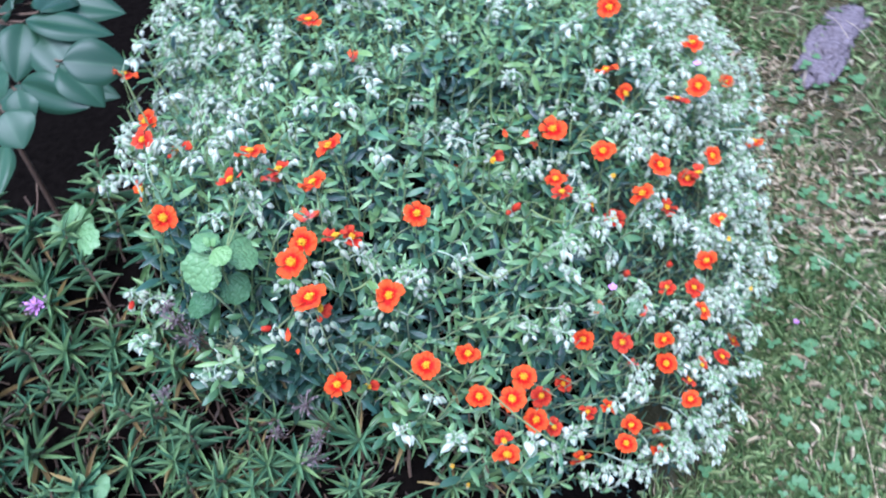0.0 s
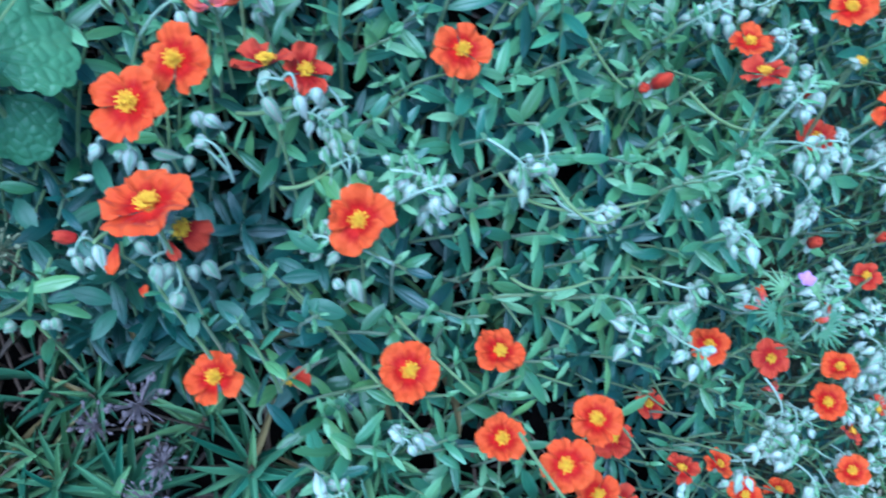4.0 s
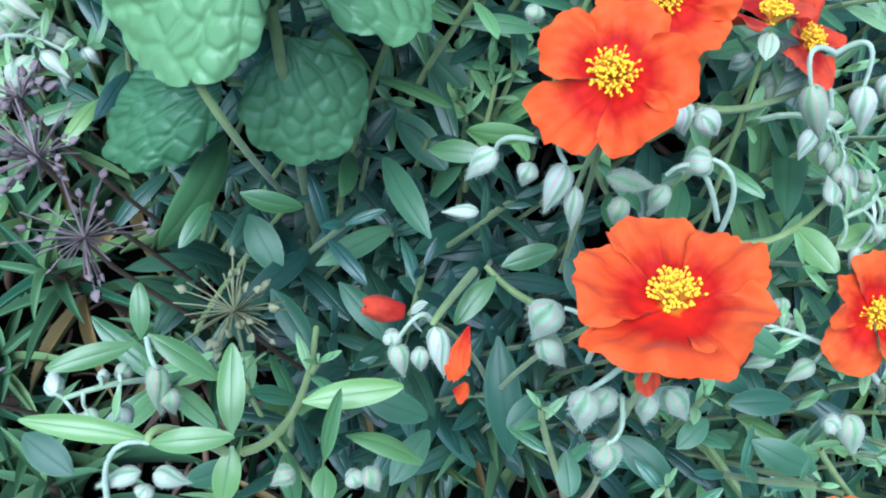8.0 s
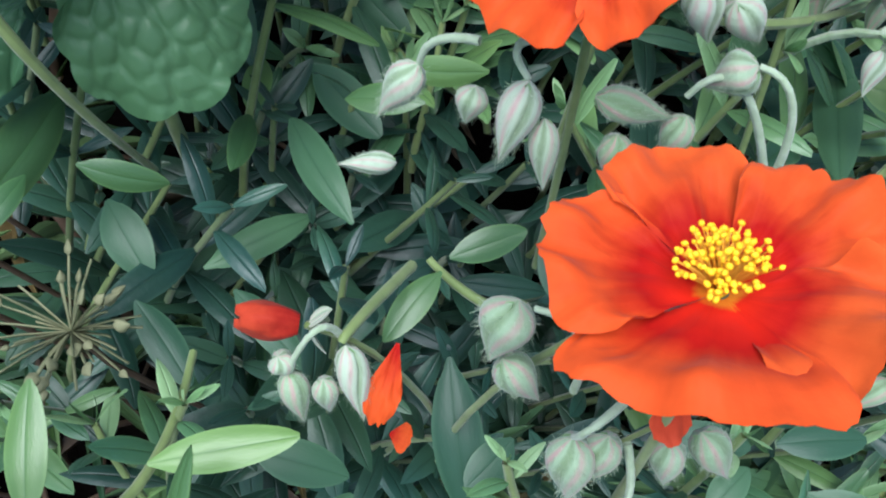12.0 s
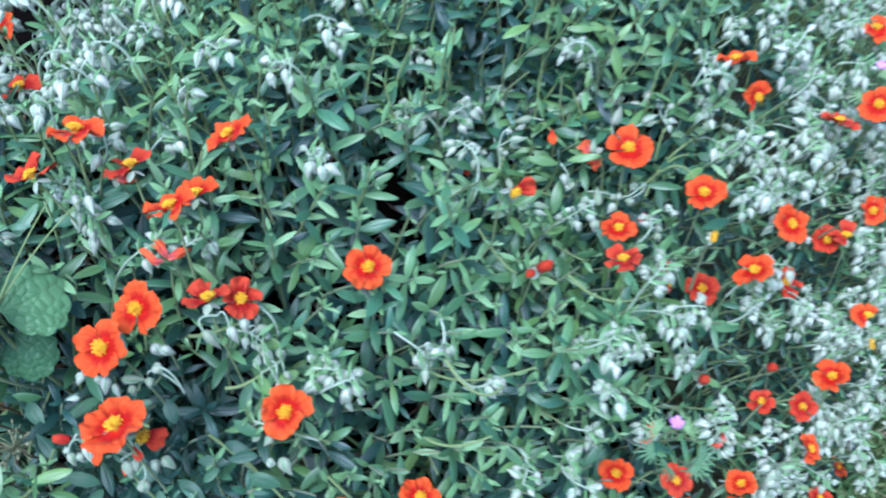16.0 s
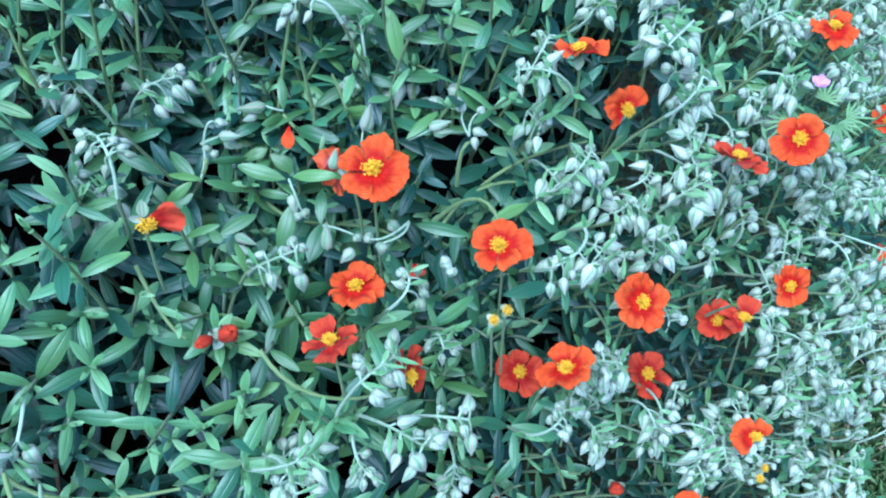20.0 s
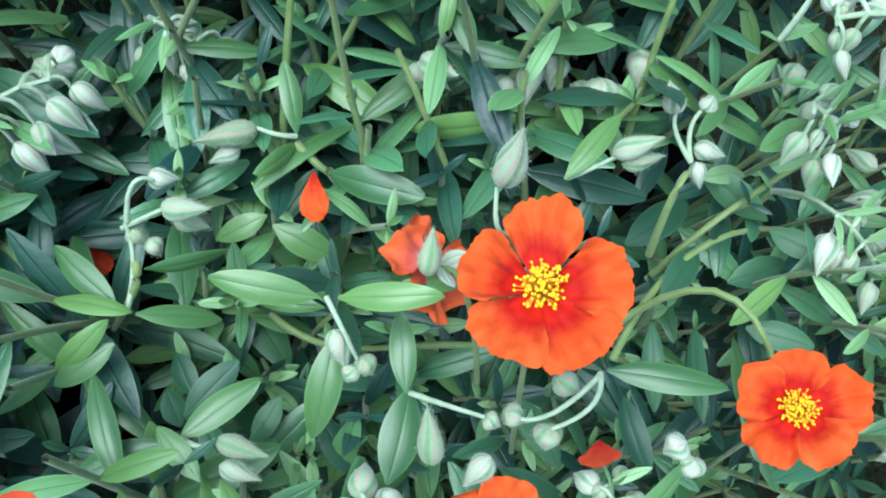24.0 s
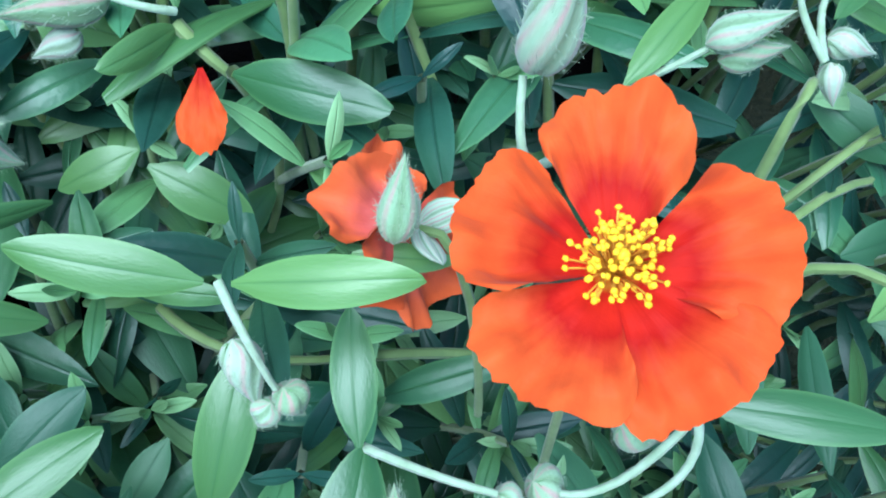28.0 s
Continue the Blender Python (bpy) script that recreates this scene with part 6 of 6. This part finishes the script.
# ---- crinkled light-green plant that grows through the rock rose ----
def crinkled_shape(seed):
    """A round leaf, 1 long and 1 wide, with a scalloped margin and blistered between its sunken veins."""
    r = random.Random(seed)
    ph = [r.uniform(0, 6) for _ in range(5)]
    veins = [-1.35, -0.86, -0.42, 0.0, 0.42, 0.86, 1.35]
    cells = []
    while len(cells) < 58:
        q = (r.uniform(-0.1, 1.05), r.uniform(-0.55, 0.55))
        if all((q[0] - a) ** 2 + (q[1] - b) ** 2 > 0.094**2 for a, b in cells):
            cells.append(q)
    cells = np.array(cells)

    def fn(u, v):
        th = (v - 0.5) * 2 * 2.86
        lobe = abs(math.sin(th * 4.9 + 0.5 * math.sin(th + ph[0])))
        R = 0.47 * (0.90 + 0.095 * lobe**0.6 * (1.2 - 0.5 * abs(th) / 2.86)) * (1 + 0.09 * math.cos(th) + 0.03 * math.sin(2 * th + ph[4]))
        x, y = 0.47 + R * math.cos(th), R * 1.06 * math.sin(th)
        x, y = 0.05 + (x - 0.05) * u, y * u
        d = np.partition(np.hypot(cells[:, 0] - x, cells[:, 1] - y), 1)
        net = 1 - math.exp(-(((d[1] - d[0]) / 0.028) ** 2))
        ang, rad = math.atan2(y, x - 0.02), math.hypot(x - 0.02, y)
        main = 1 - math.exp(-((min(abs(ang - q + 0.05 * math.sin(9 * rad + q)) for q in veins) * rad / 0.016) ** 2))
        z = 0.0110 * net + 0.017 * main * (0.5 + 0.5 * net) + 0.006 * math.sqrt(max(0.0, d[1] - d[0])) + 0.014 * noise.noise((x * 6, y * 6, seed * 1.3))
        z += 0.055 * u * u * math.sin(th * 2.6 + ph[1]) + 0.022 * u**4 * math.sin(th * 8 + ph[2])
        return (x, y, z - 0.30 * (x - 0.35) ** 2 - 0.34 * y * y)

    return solid(grid_shape(fn, 40, 130), 0.008)


CRINKLED = [mesh_of("leaf", crinkled_shape(k), CRINKLE) for k in range(4)]
TOP_CRINKLED = [mesh_of("leaf", crinkled_shape(17 + k), CRINKLE_TOP) for k in range(3)]
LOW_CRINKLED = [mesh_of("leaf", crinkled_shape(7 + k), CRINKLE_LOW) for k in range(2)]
count_crinkled = itertools.count()


def crinkled_plant(spot):
    return thing("crinkled_leaf_plant", "light green plant with round scalloped and puckered leaves", "weed", "round-leaved weeds on the bank", (0, 0, 0))


def crinkled_leaf(owner, base, tip, width, normal):
    base, tip = np.array(base), np.array(tip)
    L = np.linalg.norm(tip - base)
    ob = part("leaf", CRINKLED[next(count_crinkled) % 4], owner, basis(base, tip - base, unit(np.array(normal) + rng.normal(0, 0.18, 3)), L, width, L))
    foot = crinkled_stem(owner, base) - UP * 0.022
    part("stalk", mesh_of("stalk", tube(bezier(base, base + (base - tip) * 0.15 - UP * 0.006, foot + UP * 0.012, foot, 7), 0.0008, 6), STEM), owner)
    return ob


def spread_leaf(owner, base, tip, one, other, pool):
    """A leaf from its base, its tip and the two sides of its blade."""
    base, tip, one, other = (np.array(q) for q in (base, tip, one, other))
    n = unit(np.cross(tip - base, other - one))
    n = n if n[2] > 0 else -n
    L = np.linalg.norm(tip - base)
    part("leaf", pool[next(count_crinkled) % len(pool)], owner, basis(base, tip - base, n, L, np.linalg.norm(one - other) * 1.02, L))
    foot = crinkled_stem(owner, base) - UP * 0.014
    part("stalk", mesh_of("stalk", tube(bezier(base, base + (base - tip) * 0.12 - UP * 0.003, foot + UP * 0.008, foot, 7), 0.0009, 6), STEM), owner)


STEMS = {}


def crinkled_stem(owner, base):
    """The stem of the plant, made with its first leaf; gives its line at the height of base."""
    if owner.name not in STEMS:
        STEMS[owner.name] = base.copy()
        low = np.array((base[0], base[1] + 0.02, ground_z(base[0], base[1] + 0.02) - 0.004))
        top = base - UP * 0.012
        part("stem", mesh_of("stem", tube(bezier(low, low + UP * 0.03, top - UP * 0.03, top, 9), np.linspace(0.0016, 0.0010, 9), 7), STEM), owner)
    s = STEMS[owner.name]
    return np.array((s[0], s[1] + 0.005, min(base[2], s[2])))


crinkled = crinkled_plant((-0.19, -0.02))


# ---- broad-leaved plant behind the bed ----
BROADS = [mesh_of("leaf", solid(blade(16, 10, 0.14 + 0.09 * k, 0.10, 0.80, 0.12, 130 + k, 0.78), 0.006), BROAD) for k in range(4)]
broad = thing("broad_leaved_plant", "dark plant with large smooth pointed leaves", "plant", place=(0, 0, 0))
BROAD_ROOT = np.array((-0.43, 0.36, ground_z(-0.43, 0.36)))
BROAD_HUB = 0.425
part("stem", mesh_of("stem", tube(bezier(BROAD_ROOT - UP * 0.005, BROAD_ROOT + UP * 0.1, (-0.43, 0.36, 0.3), (-0.43, 0.36, BROAD_HUB), 10), np.linspace(0.004, 0.002, 10), 8), WOOD), broad)


def broad_leaf(base, tip, width):
    base, tip = np.array(base), np.array(tip)
    L = np.linalg.norm(tip - base)
    part("leaf", BROADS[int(rng.integers(0, 4))], broad, basis(base, tip - base, unit((rng.normal(0, 0.4), -0.45 + rng.normal(0, 0.35), 0.85)), L, width, L))
    hub = np.array((*BROAD_ROOT[:2], min(BROAD_HUB, base[2] - 0.015)))
    part("stalk", mesh_of("stalk", tube(bezier(hub, hub + UP * 0.012, base - UP * 0.008, base, 9), np.linspace(0.0018, 0.0011, 9), 6), WOOD), broad)


# ---- dry seed heads ----
def seed_head(centre, size, tone):
    c = np.array(centre)
    r = np.random.default_rng(int(abs(c[0]) * 9000))
    g = max(ground_z(c[0], c[1]), c[2] - 0.12)
    t = thing("seed_head", "dry umbel of small " + tone + "ish seed capsules on a thin stalk", "seed head", "dry seed heads on the bank")
    foot = np.array((c[0] + 0.02, c[1] + 0.02, g))
    part("stalk", mesh_of("stalk", tube(bezier(foot, foot + UP * 0.03, c - UP * 0.02, c, 7), 0.0006, 5), WOOD), t)
    pod = mesh_of("capsule", moved(ovoid(5, 7, 0.1), basis((0, 0, 0), (1, 0, 0), (0, 0, 1), 1.0, 0.85, 0.85)), PURPLE if tone == "purple" else CAPSULE)
    rays = []
    for k in range(46):
        d = unit((r.normal(0, 1), r.normal(-0.3, 1), abs(r.normal(0.35, 0.6))))
        e = c + d * size * r.uniform(0.4, 1.2)
        rays.append(tube(bezier(c, c + d * size * 0.3, c + d * size * 0.6 + UP * 0.001, e, 4), 0.00022, 3))
        if r.random() < 0.5:
            s = r.uniform(0.0012, 0.0027)
            part("capsule", pod, t, basis(e, d, (r.normal(0, 1), r.normal(0, 1), 1), s * 1.2, s, s * r.uniform(0.4, 0.8)))
    part("ray_tuft", mesh_of("ray_tuft", joined(rays), PURPLE if tone == "purple" else CAPSULE), t, kind="stuff")


# ---- cranesbill with finely cut leaves and small pink flowers ----
def cranesbill(place):
    p = np.array(place)
    r = np.random.default_rng(int(p[0] * 7000))
    t = thing("cranesbill", "small weed with finely cut leaves and a pink flower", "weed", "cranesbill weeds")
    foot = p - UP * 0.06 + np.array((0.01, 0.03, 0))
    part("stem", mesh_of("stem", tube(bezier(foot, foot + UP * 0.03, p - UP * 0.02, p, 7), 0.0007, 5), STEM), t)
    cut = joined([moved(blade(4, 2, 0.1, 0.1, 0.6, 0.0, 7), basis((0, 0, 0), (math.cos(a), math.sin(a), 0.1), (0, 0, 1), 1 - 0.25 * abs(a), 0.10, 0.5)) for a in np.linspace(-1.5, 1.5, 9)])
    fine = mesh_of("leaf", solid(cut, 0.01), STAR)
    for k in range(6):
        a = k * 1.05 + r.uniform(-0.3, 0.3)
        q = p + np.array((0.012 * math.cos(a), -0.010 + 0.012 * math.sin(a), -0.010 + r.normal(0, 0.003)))
        part("leaf", fine, t, basis(q, (math.cos(a), math.sin(a), 0.15 + r.normal(0, 0.3)), (r.normal(0, 0.3), -0.4, 0.9), 0.012, 0.012, 0.012))
    rose = mesh_of("petal", solid(blade(5, 4, -0.1, 0.1, 0.5, 0.0, 9, 1.3), 0.02), PINK)
    for k in range(5):
        a = k * 1.2566
        part("petal", rose, t, basis(p, (math.cos(a), math.sin(a), 0.5), (0, -0.3, 0.9), 0.0048, 0.0034, 0.0048), "small pink petal")


def purple_flower(place, size, label):
    """A small flower head of many narrow petals on a thin stalk."""
    p = np.array(place)
    r = np.random.default_rng(int(abs(p[0]) * 9000))
    t = thing("purple_flower", label, "flower")
    foot = np.array((p[0] + 0.006, p[1] + 0.012, ground_z(p[0] + 0.006, p[1] + 0.012) - 0.003))
    part("stalk", mesh_of("stalk", tube(bezier(foot, foot + (p - foot) * 0.4, p - UP * size, p, 8), 0.0007, 5), STEM), t)
    fine = mesh_of("petal", solid(blade(4, 2, 0.15, 0.15, 0.6, 0.0, 12), 0.02), PINK)
    for k in range(22):
        a = k * 2.39996
        part("petal", fine, t, basis(p, (math.cos(a), math.sin(a), 0.15 + 0.06 * k), (0, -0.2, 1), size * r.uniform(0.7, 1.1), size * 0.2, size))


purple_flower((-0.360, 0.047, 0.335), 0.012, "lilac flower head of narrow petals on the bank")
purple_flower((0.391, 0.065, 0.0), 0.005, "tiny lilac flower in the lawn")


def yellow_bud(x, y, z):
    """A spent flower: only the yellow centre is left between the sepals."""
    flower(x, y, z, 0.1, -0.45, 0.88, int(40 + 1000 * abs(x)) % 72, 0.62, "spent")


def loose_petal(base, tip, width):
    base, tip = np.array(base), np.array(tip)
    L = np.linalg.norm(tip - base)
    part("loose_petal", LOOSE[int(rng.integers(0, 4))], rock_rose, basis(base, tip - base, unit((0.1, -0.45, 0.88)), L, width * 1.25, L * 0.6), "fallen orange petal")


spread_leaf(crinkled, (-0.1935, -0.0205, 0.417), (-0.2225, -0.0250, 0.401), (-0.210, -0.010, 0.417), (-0.204, -0.033, 0.396), CRINKLED)
spread_leaf(crinkled, (-0.1900, -0.0185, 0.413), (-0.1665, -0.0020, 0.405), (-0.187, 0.008, 0.411), (-0.182, -0.022, 0.398), CRINKLED)
spread_leaf(crinkled, (-0.1945, -0.0210, 0.426), (-0.2030, -0.0005, 0.429), (-0.208, -0.010, 0.428), (-0.188, -0.012, 0.424), CRINKLED)
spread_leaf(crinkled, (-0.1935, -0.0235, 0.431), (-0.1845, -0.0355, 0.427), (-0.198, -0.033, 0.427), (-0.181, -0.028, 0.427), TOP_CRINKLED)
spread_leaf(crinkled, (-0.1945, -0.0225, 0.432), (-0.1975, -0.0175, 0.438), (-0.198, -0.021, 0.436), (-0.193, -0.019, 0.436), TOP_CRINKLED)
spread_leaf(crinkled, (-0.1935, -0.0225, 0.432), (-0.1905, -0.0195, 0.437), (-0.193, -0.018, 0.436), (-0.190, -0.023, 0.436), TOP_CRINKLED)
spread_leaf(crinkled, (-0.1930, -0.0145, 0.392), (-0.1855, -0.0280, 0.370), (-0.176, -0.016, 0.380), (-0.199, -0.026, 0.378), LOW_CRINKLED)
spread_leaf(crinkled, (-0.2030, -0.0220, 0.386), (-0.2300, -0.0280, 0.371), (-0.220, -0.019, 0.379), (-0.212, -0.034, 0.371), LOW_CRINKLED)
small_a = crinkled_plant((-0.322, 0.112))
crinkled_leaf(small_a, (-0.3279, 0.1201, 0.3520), (-0.3337, 0.1431, 0.3520), 0.0236, (-0.1, -0.6, 0.8))
crinkled_leaf(small_a, (-0.3246, 0.1226, 0.3520), (-0.3125, 0.1293, 0.3520), 0.0248, (-0.1, -0.6, 0.8))
crinkled_leaf(small_a, (-0.3278, 0.1166, 0.3520), (-0.3383, 0.1029, 0.3520), 0.0269, (-0.1, -0.6, 0.8))
crinkled_leaf(small_a, (-0.3242, 0.1121, 0.3520), (-0.3091, 0.0839, 0.3520), 0.0291, (-0.1, -0.6, 0.8))
small_b = crinkled_plant((-0.345, -0.088))
crinkled_leaf(small_b, (-0.3371, -0.0866, 0.2680), (-0.3396, -0.0681, 0.2660), 0.0225, (-0.1, -0.6, 0.8))
crinkled_leaf(small_b, (-0.3362, -0.0884, 0.2680), (-0.3248, -0.0954, 0.2660), 0.0224, (-0.1, -0.6, 0.8))
crinkled_leaf(small_b, (-0.3383, -0.0888, 0.2680), (-0.3545, -0.0892, 0.2660), 0.0255, (-0.1, -0.6, 0.8))
broad_leaf((-0.3399, 0.2851, 0.4500), (-0.3492, 0.2378, 0.4362), 0.0384)
broad_leaf((-0.3343, 0.2905, 0.4450), (-0.3023, 0.2234, 0.4312), 0.0492)
broad_leaf((-0.3356, 0.2815, 0.4550), (-0.2638, 0.2660, 0.4412), 0.0352)
broad_leaf((-0.3227, 0.3199, 0.4500), (-0.2553, 0.3015, 0.4362), 0.0395)
broad_leaf((-0.3106, 0.2453, 0.4300), (-0.2575, 0.2378, 0.4162), 0.0453)
broad_leaf((-0.3161, 0.2455, 0.4250), (-0.2840, 0.2122, 0.4112), 0.0382)
broad_leaf((-0.3539, 0.2464, 0.4150), (-0.3021, 0.2093, 0.4012), 0.0369)
broad_leaf((-0.3599, 0.2448, 0.4100), (-0.3613, 0.2154, 0.3962), 0.0355)
broad_leaf((-0.3740, 0.2292, 0.4000), (-0.3661, 0.1990, 0.3862), 0.0457)
broad_leaf((-0.3730, 0.3422, 0.4400), (-0.4091, 0.3106, 0.4262), 0.0465)
broad_leaf((-0.3473, 0.2927, 0.4600), (-0.3850, 0.3837, 0.4462), 0.0441)
broad_leaf((-0.3216, 0.2834, 0.4600), (-0.2946, 0.3503, 0.4462), 0.0381)
broad_leaf((-0.3643, 0.2586, 0.4200), (-0.4005, 0.2696, 0.4062), 0.0370)
broad_leaf((-0.4266, 0.3204, 0.2955), (-0.4355, 0.2617, 0.2891), 0.0284)
broad_leaf((-0.4283, 0.4823, 0.3083), (-0.3765, 0.4788, 0.2914), 0.0259)
broad_leaf((-0.3729, 0.4188, 0.2905), (-0.3163, 0.3859, 0.2807), 0.0331)
broad_leaf((-0.4627, 0.4576, 0.2928), (-0.4821, 0.4184, 0.2519), 0.0279)
broad_leaf((-0.3852, 0.3803, 0.3186), (-0.4430, 0.3782, 0.3121), 0.0250)
seed_head((-0.243, -0.022, 0.376), 0.0055, "purple")
seed_head((-0.237, -0.034, 0.375), 0.0095, "purple")
seed_head((-0.232, -0.040, 0.357), 0.0115, "purple")
seed_head((-0.202, -0.050, 0.350), 0.0105, "green")
seed_head((-0.261, -0.062, 0.327), 0.0065, "purple")
seed_head((-0.1589, -0.0914, 0.3100), 0.010, "purple")
seed_head((-0.3609, 0.0476, 0.3350), 0.009, "purple")
seed_head((-0.1626, -0.1149, 0.2700), 0.010, "purple")
seed_head((-0.1559, -0.1030, 0.2800), 0.008, "purple")
seed_head((-0.1879, -0.0841, 0.2700), 0.008, "purple")
flower(0.222, -0.021, 0.106, 0.5, -0.2, 0.8, 10, 0.75, "half")
flower(0.109, -0.015, 0.235, -0.1, -0.6, 0.7, 25, 0.7, "limp")
flower(0.162, -0.004, 0.197, 0.3, -0.5, 0.7, 40, 0.7, "limp")
flower(0.203, -0.034, 0.106, 0.6, 0.1, 0.7, 55, 0.75, "deep_toned")
flower(-0.011, -0.118, 0.230, 0.2, -0.3, 0.9, 30, 0.8, "half")
flower(0.038, -0.101, 0.201, 0.4, -0.4, 0.8, 5, 0.75, "deep_toned")
flower(-0.147, 0.040, 0.425, 0.1, -0.6, 0.7, 15, 0.75, "limp")
yellow_bud(0.149, 0.073, 0.310)
yellow_bud(0.281, 0.015, 0.165)
yellow_bud(0.270, 0.055, 0.200)
yellow_bud(-0.057, -0.121, 0.215)
yellow_bud(-0.048, -0.136, 0.205)
yellow_bud(0.144, 0.063, 0.320)
yellow_bud(0.276, 0.064, 0.190)
cranesbill((0.115, -0.023, 0.272))
cranesbill((0.2791, 0.1912, 0.3150))
flower(0.0806, 0.1127, 0.3380, -0.45, 0.15, -0.5, 10, 0.85, "faded")
placed_bud((0.0815, 0.1079, 0.3450), (0.0827, 0.1142, 0.3500), 0.0042)
placed_leaf((0.0775, 0.1087, 0.3420), (0.0872, 0.1088, 0.3400), 0.0028, (0, -0.4, 0.9))
flower(-0.1709, -0.0569, 0.3700, -0.98, 0.02, 0.12, 0, 0.66, "closed")
flower(-0.276, 0.010, 0.355, -0.3, -0.6, -0.2, 0, 0.6, "closed")
flower(0.042, 0.047, 0.321, -0.2, -0.5, 0.5, 0, 0.7, "closed")
loose_petal((0.0614, 0.1303, 0.3430), (0.0615, 0.1221, 0.3380), 0.0051)
loose_petal((-0.1564, -0.0564, 0.3660), (-0.1592, -0.0658, 0.3600), 0.0045)
loose_petal((-0.1322, -0.0715, 0.3920), (-0.1304, -0.0759, 0.3860), 0.0039)
loose_petal((-0.1575, -0.0574, 0.3350), (-0.1539, -0.0584, 0.3350), 0.0047)
loose_petal((0.1121, 0.0917, 0.3100), (0.1126, 0.0881, 0.3050), 0.0080)
loose_petal((0.0093, 0.1341, 0.3100), (0.0143, 0.1282, 0.3080), 0.0045)

# ---- stone in the lawn ----
def build_stone():
    bm = bmesh.new()
    bmesh.ops.create_icosphere(bm, subdivisions=5, radius=1.0)
    for v in bm.verts:
        c = v.co
        k = 1 + 0.42 * noise.noise(c * 1.6) + 0.26 * noise.noise(c * 4) + 0.13 * noise.noise(c * 11) + 0.08 * noise.noise(c * 23)
        v.co = Vector((math.copysign(abs(c.x) ** 0.8, c.x) * 0.108, math.copysign(abs(c.y) ** 0.8, c.y) * 0.030, math.copysign(abs(c.z) ** 0.6, c.z) * 0.018)) * k
    me = bpy.data.meshes.new("stone")
    bm.to_mesh(me)
    bm.free()
    me.polygons.foreach_set("use_smooth", [True] * len(me.polygons))
    me.materials.append(STONE)
    ob = tagged(new("stone", me), "rough purplish grey stone half sunk in the lawn", "stone")
    ob.matrix_world = pose(0.69, 0.53, ground_z(0.69, 0.53) + 0.001, 0, 0, 42)


build_stone()


# ---- litter on the bank ----
def build_litter():
    t = thing("plant_litter", "brown twigs and dry leaves on soil darkened for shade", "litter")
    t["kind"] = "stuff"
    r = np.random.default_rng(31)
    tw, dl = [], []
    form = blade(5, 2, 0.3, 0.2, 0.6, 0.0, 44)
    for k in range(1300):
        x, y = r.uniform(-0.52, 0.0), r.uniform(-0.26, 0.30)
        z = ground_z(x, y)
        a = r.uniform(0, 6.28)
        d = np.array((math.cos(a), math.sin(a), 0.0))
        L = r.uniform(0.014, 0.05)
        q = np.array((x, y, z + r.uniform(0.001, 0.018)))
        if k % 2:
            tw.append(tube(bezier(q, q + d * L * 0.3 + UP * r.uniform(0, 0.012), q + d * L * 0.7, q + d * L + UP * r.uniform(-0.004, 0.016), 5), r.uniform(0.0004, 0.0011), 4))
        else:
            dl.append(moved(form, basis(q, d + UP * r.uniform(-0.1, 0.4), unit((r.normal(0, 0.5), r.normal(0, 0.5), 1)), L * 0.5, L * 0.07, L * 0.5)))
    part("twigs", mesh_of("twigs", joined(tw), WOOD), t, kind="stuff")
    part("dry_leaves", mesh_of("dry_leaves", joined(dl), LITTER), t, kind="stuff")


build_litter()
